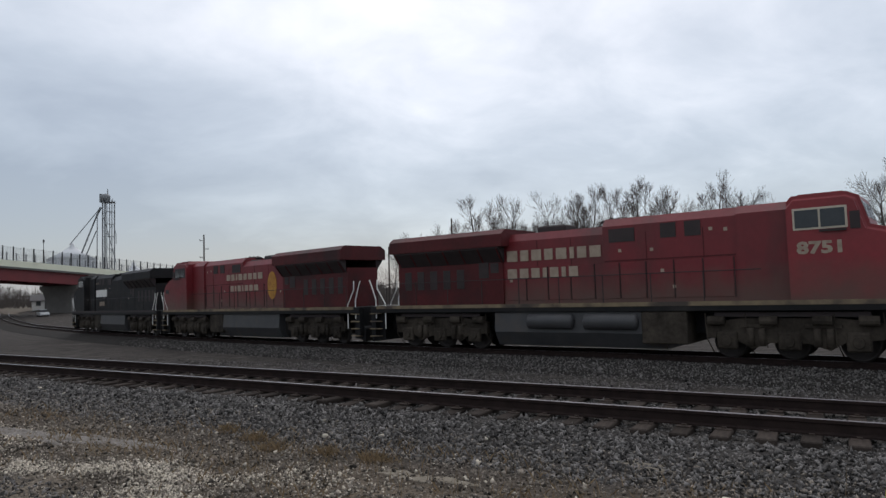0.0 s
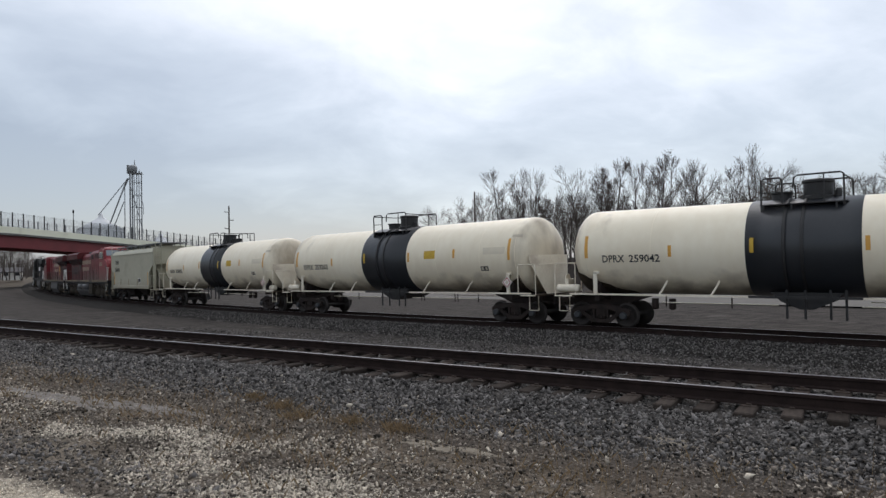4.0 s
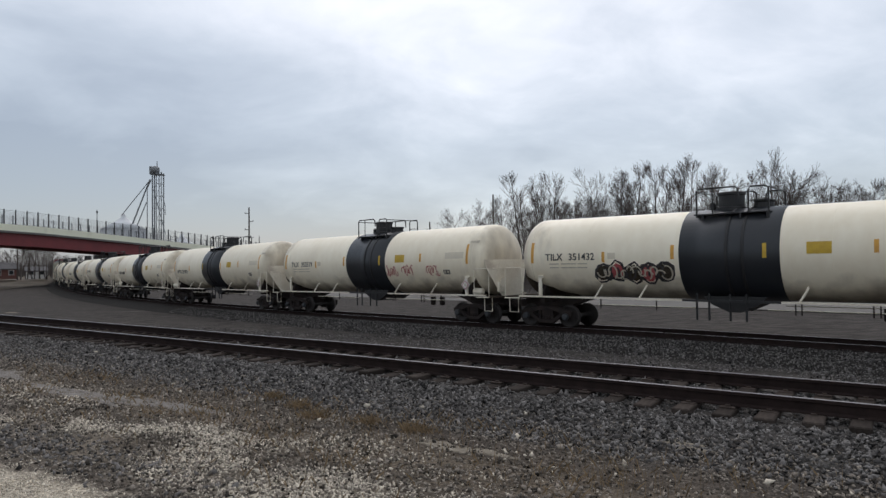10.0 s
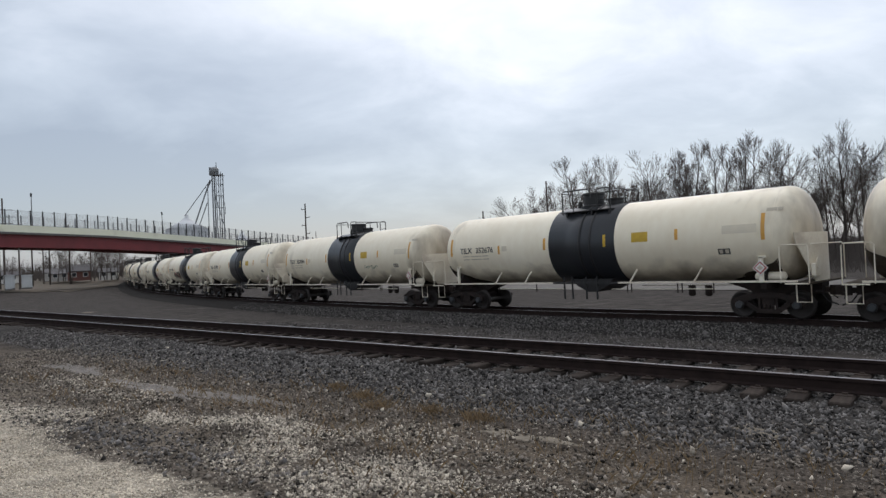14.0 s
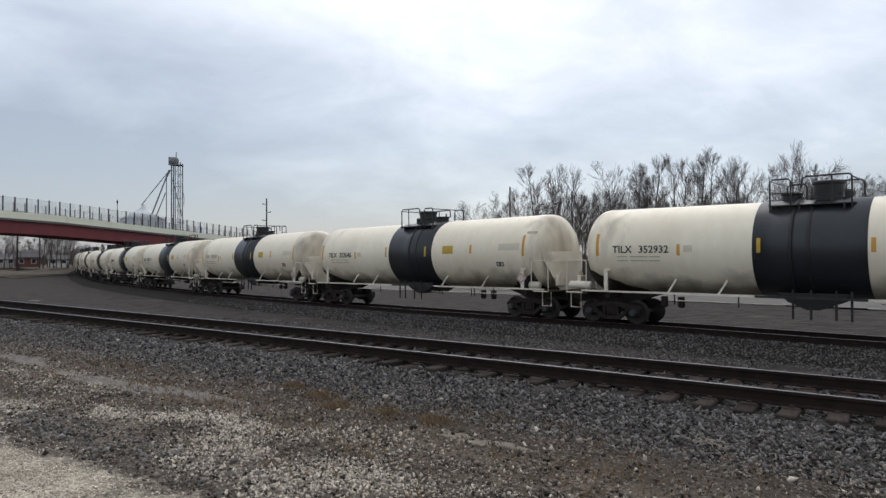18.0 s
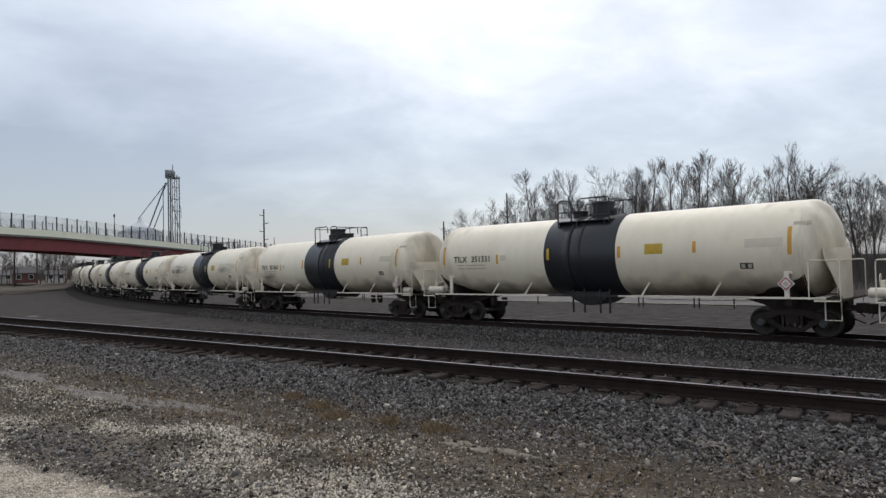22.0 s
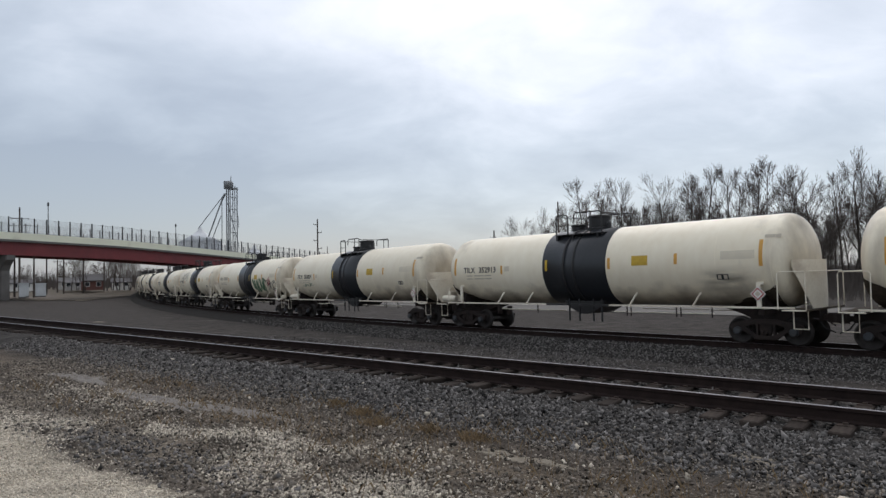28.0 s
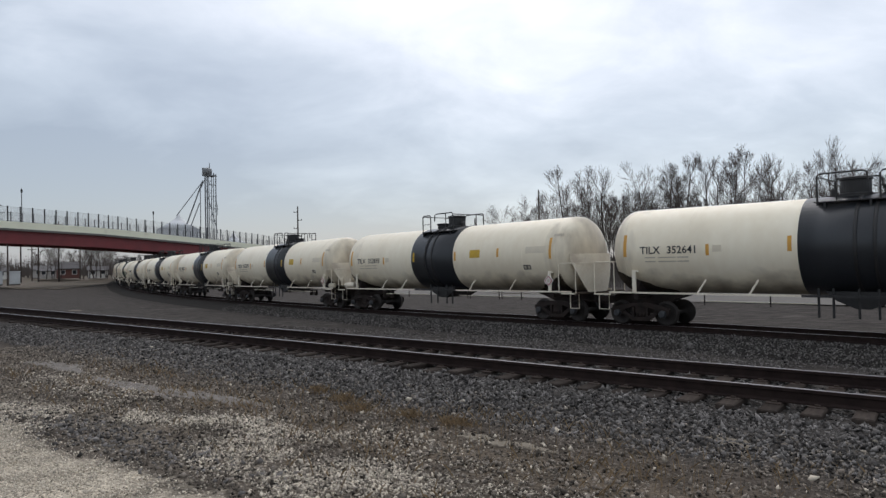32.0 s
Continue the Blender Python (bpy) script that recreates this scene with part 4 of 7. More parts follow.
def truck(parent, x, axles=(-0.889, 0.889), r=0.457, y=0.98):
    """A three-piece truck: bolster with springs, two side frames, wheels on their axles."""
    b = B()
    box(b, x - 0.22, x + 0.22, -1.0, 1.0, 0.42, 0.72, 0.03)
    for s in (-1, 1):
        for k in (-0.13, 0, 0.13):
            lathe(b, [(0.30, 0.055), (0.44, 0.055)], 8, "z", (x + k, s * y, 0))
    t = part("truck", b, "truck", parent, "grimy black cast steel truck")
    lo, hi = axles[0], axles[-1]
    for s in (-1, 1):
        b = B()
        prism(b, [(x + lo - 0.26, 0.62), (x + lo - 0.2, 0.40), (x + lo + 0.2, 0.40), (x + lo + 0.24, 0.56), (x - 0.36, 0.66), (x + 0.36, 0.66), (x + hi - 0.24, 0.56), (x + hi - 0.2, 0.40), (x + hi + 0.2, 0.40), (x + hi + 0.26, 0.62), (x + hi - 0.1, 0.74), (x + 0.3, 0.82), (x - 0.3, 0.82), (x + lo + 0.1, 0.74)], s * y - 0.07, s * y + 0.07)
        prism(b, [(x + lo + 0.16, 0.46), (x + lo + 0.22, 0.58), (x - 0.30, 0.32), (x - 0.34, 0.18)], s * y - 0.07, s * y + 0.07)
        prism(b, [(x + hi - 0.16, 0.46), (x + 0.34, 0.18), (x + 0.30, 0.32), (x + hi - 0.22, 0.58)], s * y - 0.07, s * y + 0.07)
        box(b, x - 0.34, x + 0.34, s * y - 0.07, s * y + 0.07, 0.17, 0.30)
        for k in (-0.30, 0.24):
            box(b, x + k, x + k + 0.07, s * y - 0.07, s * y + 0.07, 0.29, 0.68)
        part("side_frame", b, "truck", t)
        for a in axles:
            b = B()
            lathe(b, [(s * (y + 0.05), 0.14), (s * (y + 0.16), 0.13), (s * (y + 0.20), 0.09)], 14, "y", (x + a, 0, r))
            part("bearing_cap", b, "cap", t, "round roller bearing cap")
    for a in axles:
        wheelset(t, x + a, r, 0.95)
    return t


def coupler(parent, x, s):
    b = B()
    box(b, min(x, x - s * 0.75), max(x, x - s * 0.75), -0.09, 0.09, 0.78, 0.96, 0.02)
    prism(b, [(x - s * 0.10, -0.20), (x + s * 0.02, -0.16), (x + s * 0.06, 0.04), (x - s * 0.02, 0.20), (x - s * 0.2, 0.17), (x - s * 0.28, -0.1)], 0.72, 1.02, "z")
    c = part("coupler", b, "truck", parent, "rusty knuckle coupler")
    b = B()
    tube(b, [(x - s * 0.5, -0.25, 0.85), (x - s * 0.3, -0.3, 0.55), (x - s * 0.02, -0.22, 0.42)], 0.025, 6)
    part("air_hose", b, "rubber", c)


CX, TC = 0.0, 6.95     # the car's middle from the band's middle, and half the truck spacing


def bar(name, pts, r, material, parent, label="", sides=6):
    return part(name, tube(B(), pts, r, sides), material, parent, label)


def head_shield(car, e):
    """A plate bent round the lower half of the tank's end, narrower at its foot."""
    cols, rows = 24, 8
    verts, faces = [], []
    for layer in (0.0, 0.03):
        for i in range(rows + 1):
            z = 1.18 + (2.72 - 1.18) * i / rows
            half = 0.62 + (1.36 - 0.62) * min(1.0, max(0.0, (z - 1.18) / 1.25)) ** 0.85
            for j in range(cols + 1):
                y = half * (2 * j / cols - 1)
                x = 7.52 + layer + 0.80 * math.sqrt(max(0.0, 1 - (y / 1.62) ** 2))
                verts.append((CX + e * x, y, z))
    n = (cols + 1) * (rows + 1)
    for i in range(rows):
        for j in range(cols):
            a = i * (cols + 1) + j
            q = (a, a + 1, a + cols + 2, a + cols + 1)
            faces += [q, tuple(k + n for k in q[::-1])]
    ring = [j for j in range(cols + 1)] + [(i + 1) * (cols + 1) - 1 for i in range(1, rows + 1)] + [rows * (cols + 1) + j for j in range(cols - 1, -1, -1)] + [i * (cols + 1) for i in range(rows - 1, 0, -1)]
    for p, q in zip(ring, ring[1:] + ring[:1]):
        faces.append((p, p + n, q + n, q))
    return raw("head_shield", verts, faces, "cream_part", car, "cream plate shield round the tank's lower end")


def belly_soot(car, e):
    """Shade and soot painted black under the tank's end, with a ragged upper edge."""
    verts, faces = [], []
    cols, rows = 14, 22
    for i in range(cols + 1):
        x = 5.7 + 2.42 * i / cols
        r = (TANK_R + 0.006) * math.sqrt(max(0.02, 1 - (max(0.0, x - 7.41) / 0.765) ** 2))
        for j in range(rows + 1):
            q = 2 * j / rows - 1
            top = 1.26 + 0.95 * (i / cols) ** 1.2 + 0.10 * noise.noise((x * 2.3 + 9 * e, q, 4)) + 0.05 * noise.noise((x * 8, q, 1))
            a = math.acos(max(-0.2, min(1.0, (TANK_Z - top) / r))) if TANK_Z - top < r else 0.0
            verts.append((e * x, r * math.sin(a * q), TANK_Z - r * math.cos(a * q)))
    n = rows + 1
    for i in range(cols):
        for j in range(rows):
            f = (i * n + j, (i + 1) * n + j, (i + 1) * n + j + 1, i * n + j + 1)
            faces.append(f if e < 0 else f[::-1])
    return raw("belly_soot", verts, faces, "soot", car, "tank's underside painted black with shade and soot", smooth=True)


def tank_car(band_x, gear):
    """band_x: how far the black band with its fittings stands behind the car's middle; gear: the end with the brake gear."""
    car = empty("tank_car", "cream tank car with a black centre band", "tank car", "tank cars of the train")
    x0, x1, prof = -7.35, 7.47, []
    for i in range(9):
        q = math.pi / 2 * i / 8
        prof.append((x0 - HEAD * math.cos(q), max(0.02, TANK_R * math.sin(q))))
    prof += [(x, TANK_R) for x in (-4.8, -2.4, 0, 2.4, 4.8)]
    for i in range(8, -1, -1):
        q = math.pi / 2 * i / 8
        prof.append((x1 + HEAD * math.cos(q), max(0.02, TANK_R * math.sin(q))))
    shell = part("tank_shell", lathe(B(), prof, 64, "x", (0, 0, TANK_Z)), "cream", car, "cream painted steel tank shell with rain streaks")
    for x in (-4.85, 3.1, 5.6, 7.4, -7.25):
        b = lathe(B(), [(x - 0.012, TANK_R - 0.003), (x - 0.008, TANK_R + 0.004), (x + 0.008, TANK_R + 0.004), (x + 0.012, TANK_R - 0.003)], 64, "x", (0, 0, TANK_Z))
        part("weld_seam", b, "cream", shell)
    band = part("black_band", lathe(B(), [(-1.555, TANK_R), (-1.555, TANK_R + 0.010), (1.555, TANK_R + 0.010), (1.555, TANK_R)], 64, "x", (0, 0, TANK_Z)), "black", car, "glossy black band round the tank's middle")
    f = -gear       # band fittings stand mirrored on cars coupled the other way round
    for x in (-f * 0.47, f * 0.03):
        b = lathe(B(), [(x - 0.045, TANK_R + 0.008), (x - 0.045, TANK_R + 0.045), (x + 0.045, TANK_R + 0.045), (x + 0.045, TANK_R + 0.008)], 64, "x", (0, 0, TANK_Z))
        part("ring_strap", b, "black_part", band, "raised black strap over the band")
    # fittings on top
    before = set(car.children_recursive) - {band, *band.children}
    top = TANK_Z + TANK_R
    b = lathe(B(), [(top - 0.06, 0.52), (top + 0.05, 0.52), (top + 0.07, 0.42), (top + 0.46, 0.42), (top + 0.48, 0.46), (top + 0.55, 0.46), (top + 0.58, 0.40), (top + 0.60, 0.1)], 28, "z", (f * 0.28, 0, 0), False)
    part("manway_housing", b, "black_part", car, "black round valve housing on top of the tank")
    b = lathe(B(), [(top - 0.06, 0.30), (top + 0.16, 0.30), (top + 0.20, 0.34), (top + 0.25, 0.34), (top + 0.27, 0.1)], 20, "z", (-f * 0.76, 0, 0), False)
    part("manway_cover", b, "black_part", car, "low round hatch cover beside the housing")
    b = lathe(B(), [(top - 0.05, 0.10), (top + 0.2, 0.10), (top + 0.26, 0.06)], 12, "z", (f * 0.85, -0.15, 0), False)
    part("vent_valve", b, "black_part", car)
    for s in (-1, 1):
        b = B()
        box(b, -1.2, 1.2, s * 0.86 - 0.20, s * 0.86 + 0.20, top - 0.215, top - 0.185)
        plat = part("top_walkway", b, "black_part", car, "narrow black grating beside the housing")
        for x in (-f * 1.1, -f * 0.3, f * 0.9):
            b = B()
            box(b, x - 0.025, x + 0.025, s * 0.86 - 0.20, s * 0.86 + 0.20, top - 0.40, top - 0.215)
            part("bracket", b, "black_part", plat)
        y = s * 1.04
        bar("handrail", [(f * x, y, top + z) for x, z in ((-1.15, -0.42), (-1.15, 0.54), (-1.08, 0.62), (-0.62, 0.62), (-0.55, 0.54), (-0.55, -0.20))], 0.030, "black_part", plat)
        bar("handrail", [(f * x, y, top + z) for x, z in ((-0.25, 0.30), (-0.22, 0.60), (-0.12, 0.66), (1.02, 0.66), (1.10, 0.60), (1.10, -0.30))], 0.030, "black_part", plat)
        bar("mid_rail", [(-f * 1.15, y, top + 0.18), (-f * 0.55, y, top + 0.18)], 0.018, "black_part", plat)
        bar("rail_post", [(f * 0.58, y, top - 0.20), (f * 0.58, y, top + 0.66)], 0.022, "black_part", plat)
    bar("cross_rail", [(-f * 1.15, -1.04, top + 0.58), (-f * 1.15, 1.04, top + 0.58)], 0.022, "black_part", plat)
    bar("cross_rail", [(f * 1.10, -1.04, top + 0.58), (f * 1.10, 1.04, top + 0.58)], 0.022, "black_part", plat)
    # belly: outlet skid and hanging irons
    b = B()
    prism(b, [(-1.0, TANK_Z - TANK_R + 0.16), (1.0, TANK_Z - TANK_R + 0.16), (0.72, TANK_Z - TANK_R - 0.12), (0.18, TANK_Z - TANK_R - 0.36), (-0.18, TANK_Z - TANK_R - 0.36), (-0.72, TANK_Z - TANK_R - 0.12)], -0.85, 0.85)
    skid = part("bottom_outlet", b, "black_part", car, "black bottom outlet skid under the tank")
    part("outlet_valve", lathe(B(), [(0.84, 0.09), (0.95, 0.15), (1.2, 0.15)], 12, "z", (0.25, 0, 0)), "black_part", skid)
    for x in (-f * 0.47, f * 0.03, f * 0.70, f * 1.10):
        bar("hanging_iron", [(x, -1.2, 1.45), (x, -1.2, 0.56)], 0.038, "black_part", car)
    for ob in set(car.children_recursive) - before:
        ob.matrix_basis = Matrix.Translation((band_x, 0, 0)) if ob.parent == car else Matrix()
    # side rails with struts and hangers
    for s in (-1, 1):
        y = s * 1.36
        b = B()
        box(b, CX - 8.0, CX + 8.0, y - 0.02, y + 0.02, 1.185, 1.245)
        rail = part("side_rail", b, "cream_part", car, "thin cream side rail along the car")
        b = B()
        box(b, band_x - 1.53, band_x + 1.53, y - 0.026, y + 0.026, 1.179, 1.251)
        part("black_length", b, "black_part", rail, "length of the rail painted black under the band")
        bar("lower_pipe", [(1.2, s * 1.1, 0.96), (5.3, s * 1.1, 0.96)], 0.018, "cream_part", car)
        if s < 0:
            bar("lower_pipe", [(-4.6, s * 1.1, 0.96), (-1.0, s * 1.1, 0.96)], 0.018, "cream_part", car)
        for x in (-4.55, -2.85, 2.25, 4.75):
            bar("strut", [(x - 0.10, y, 1.21), (x + 0.10, s * 1.25, 1.58), (x + 0.12, s * 1.10, 1.72)], 0.035, "cream_part", rail)
        if s < 0:
            for x in (-4.4, -2.3, 2.05, 2.22, 4.05, 4.22, 5.35):
                bar("hanger", [(x, y, 1.20), (x, y, 0.84)], 0.022, "truck", rail)
    # ends: stub sill, bolster, posts, platform, hand irons, shield
    for e in (-1, 1):
        def ex(a, c):
            return (min(CX + e * a, CX + e * c), max(CX + e * a, CX + e * c))
        b = B()
        prism(b, [(CX + e * 5.3, 1.14), (CX + e * 8.35, 1.14), (CX + e * 8.35, 0.76), (CX + e * 6.4, 0.74), (CX + e * 5.9, 0.95)], -0.33, 0.33)
        part("stub_sill", b, "truck", car)
        b = B()
        prism(b, [(-1.30, 0.98), (1.30, 0.98), (1.22, 1.45), (1.05, 1.75), (0.6, 1.45), (0, 1.33), (-0.6, 1.45), (-1.05, 1.75), (-1.22, 1.45)], CX + e * TC - 0.09, CX + e * TC + 0.09, "x")
        sad = part("saddle", b, "truck", car, "dark bolster saddle that carries the tank")
        for q in (-1, 1):
            b = B()
            box(b, CX + e * TC - 0.07, CX + e * TC + 0.07, q * 1.40 - 0.03, q * 1.40 + 0.03, 1.20, 2.0)
            box(b, CX + e * TC - 0.07, CX + e * TC + 0.16, q * 1.33 - 0.10, q * 1.33 + 0.10, 1.96, 2.04)
            part("jacking_post", b, "cream_part", sad, "cream upright post with a foot plate")
        b = B()
        box(b, *ex(7.75, 8.45), -1.68, 1.68, 1.13, 1.18)
        plat = part("end_platform", b, "soot", car, "sooty end platform with a thin edge")
        for q in (-1, 1):
            bar("hand_iron", [(CX + e * 7.62, q * 1.66, 1.18), (CX + e * 7.62, q * 1.66, 2.28), (CX + e * 7.68, q * 1.66, 2.35), (CX + e * 8.40, q * 1.66, 2.35), (CX + e * 8.44, q * 1.66, 2.28), (CX + e * 8.44, q * 1.66, 1.18)], 0.018, "cream_part", plat)
            bar("platform_edge", [(CX + e * 7.75, q * 1.69, 1.155), (CX + e * 8.45, q * 1.69, 1.155)], 0.024, "cream_part", plat)
            bar("sill_step", [(CX + e * 7.98, q * 1.42, 1.14), (CX + e * 7.98, q * 1.42, 0.58), (CX + e * 8.40, q * 1.42, 0.58), (CX + e * 8.40, q * 1.42, 1.14)], 0.022, "cream_part", plat)
        bar("cross_iron", [(CX + e * 8.44, -1.42, 2.35), (CX + e * 8.44, 1.42, 2.35)], 0.018, "cream_part", plat)
        if e > 0:
            head_shield(car, e)
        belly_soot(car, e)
        coupler(car, CX + e * 8.78, e)
        bar("uncoupling_lever", [(CX + e * 8.5, -1.35, 0.92), (CX + e * 8.6, -0.5, 0.82), (CX + e * 8.72, -0.12, 0.62)], 0.016, "truck", car)
        truck(car, CX + e * TC, r=0.43)
    b = B()
    box(b, min(gear * 8.27, gear * 8.40), max(gear * 8.27, gear * 8.40), -0.95, -0.45, 1.35, 1.75, 0.02)
    part("brake_housing", b, "cream_part", car, "cream brake gear housing at the end")
    part("brake_wheel", lathe(B(), [(gear * 8.40, 0.20), (gear * 8.43, 0.20)], 20, "x", (0, -0.7, 1.75)), "cream_part", car)
    at = (0.25, -0.98, 1.36) if gear > 0 else (-15.05, -1.02, 1.40)
    b = lathe(B(), [(6.35, 0.08), (6.41, 0.15), (7.25, 0.15), (7.3, 0.08)], 14, "x", at)
    part("air_reservoir", b, "cream_part", car, "cream air reservoir above the truck")
    for x in (gear * 4.35, gear * 4.95):
        part("brake_valve", lathe(B(), [(0.70, 0.06), (0.74, 0.12), (1.08, 0.12)], 12, "z", (x, -0.9, 0)), "truck", car, "dark brake valve under the side rail")
    # paint marks
    decal("yellow_panel", 2.42, 3.08, 2.70, 3.06, "yellow", car, "yellow warning panel")
    for x, z0, z1 in ((-7.28, 2.52, 3.32), (4.12, 2.70, 3.08), (7.05, 2.55, 3.40)):
        decal("reflector_stripe", x, x + 0.12, z0, z1, "orange", car)
    decal("stencil_panel", 5.62, 6.02, 2.13, 2.32, "ink", car, "small black data panel")
    for x in (5.66, 5.86):
        decal("stencil_window", x, x + 0.12, 2.16, 2.29, "faint", car, "", 0.010)
    decal("faded_panel", 5.80, 6.92, 2.80, 3.08, "greydecal", car, "faded grey repaint panel")
    for x in (7.2, 7.36, 7.54):
        decal("fine_print", x, x + 0.16, 3.45, 3.55, "faint", car)
    # hazard placard on its post
    px = CX + TC
    pl = None
    for k, (r, y, mat) in enumerate(((0.25, -1.475, "white"), (0.205, -1.489, "redpaint"), (0.155, -1.493, "white"), (0.09, -1.497, "faint"))):
        b = B()
        prism(b, [(px, 1.66 - r), (px + r, 1.66), (px, 1.66 + r), (px - r, 1.66)], y, y + (0.012 if k == 0 else 0.0035))
        o = part("placard" if k == 0 else "placard_print", b, mat, pl or car, "diamond hazard placard" if k == 0 else "")
        pl = pl or o
    return car
def side_word(name, text, x, z, height, y, material, parent, stretch=1.0, bold=0.006):
    vs, fs = letters(text, height, 0.004, bold)
    return raw(name, [(x + a * stretch, y - 0.006 + d, z + c) for a, d, c in vs], fs, material, parent)


def three_axle_truck(parent, x):
    b = B()
    box(b, x - 1.9, x + 1.9, -0.35, 0.35, 0.5, 0.85, 0.03)
    t = part("truck", b, "locotruck", parent, "grimy three-axle locomotive truck")
    for s in (-1, 1):
        b = B()
        prism(b, [(x - 2.55, 1.02), (x - 2.5, 0.62), (x - 1.5, 0.52), (x - 1.1, 0.30), (x - 0.55, 0.48), (x + 0.55, 0.48), (x + 1.1, 0.30), (x + 1.5, 0.52), (x + 2.5, 0.62), (x + 2.55, 1.02), (x + 1.4, 1.16), (x - 1.4, 1.16)], s * 1.12 - 0.09, s * 1.12 + 0.09)
        fr = part("side_frame", b, "locotruck", t)
        for a in (-1.85, 0, 1.85):
            b = B()
            box(b, x + a - 0.32, x + a + 0.32, s * 1.22 - 0.08, s * 1.22 + 0.08, 0.28, 0.80, 0.05)
            lathe(b, [(s * 1.28, 0.17), (s * 1.36, 0.14)], 14, "y", (x + a, 0, 0.53))
            part("axle_box", b, "locotruck", t)
        for a in (-0.95, 0.95):
            for q in (-0.17, 0.17):
                b = lathe(B(), [(0.40, 0.11), (0.90, 0.11)], 10, "z", (x + a + q, s * 1.24, 0))
                part("spring", b, "locotruck", fr)
            b = B()
            box(b, x + a - 0.5, x + a + 0.5, s * 1.24 - 0.04, s * 1.24 + 0.04, 0.90, 1.0, 0.015)
            part("spring_seat", b, "locotruck", fr)
        for a in (-2.15, -0.55, 0.95, 2.15):
            bar("brake_cylinder", [(x + a - 0.26, s * 1.32, 1.10), (x + a + 0.26, s * 1.32, 1.10)], 0.13, "locotruck", fr, "", 10)
        for a in (-2.5, -1.25, 1.25, 2.5):
            bar("sand_pipe", [(x + a, s * 1.3, 1.3), (x + a + 0.04, s * 1.3, 0.55), (x + a + 0.14, s * 0.95, 0.16)], 0.02, "locotruck", fr)
        b = B()
        box(b, x - 2.2, x + 2.2, s * 1.28 - 0.02, s * 1.28 + 0.02, 1.20, 1.32)
        part("cable_tray", b, "locogrey", fr)
    for a in (-1.85, 0, 1.85):
        wheelset(t, x + a, 0.53, 1.1)


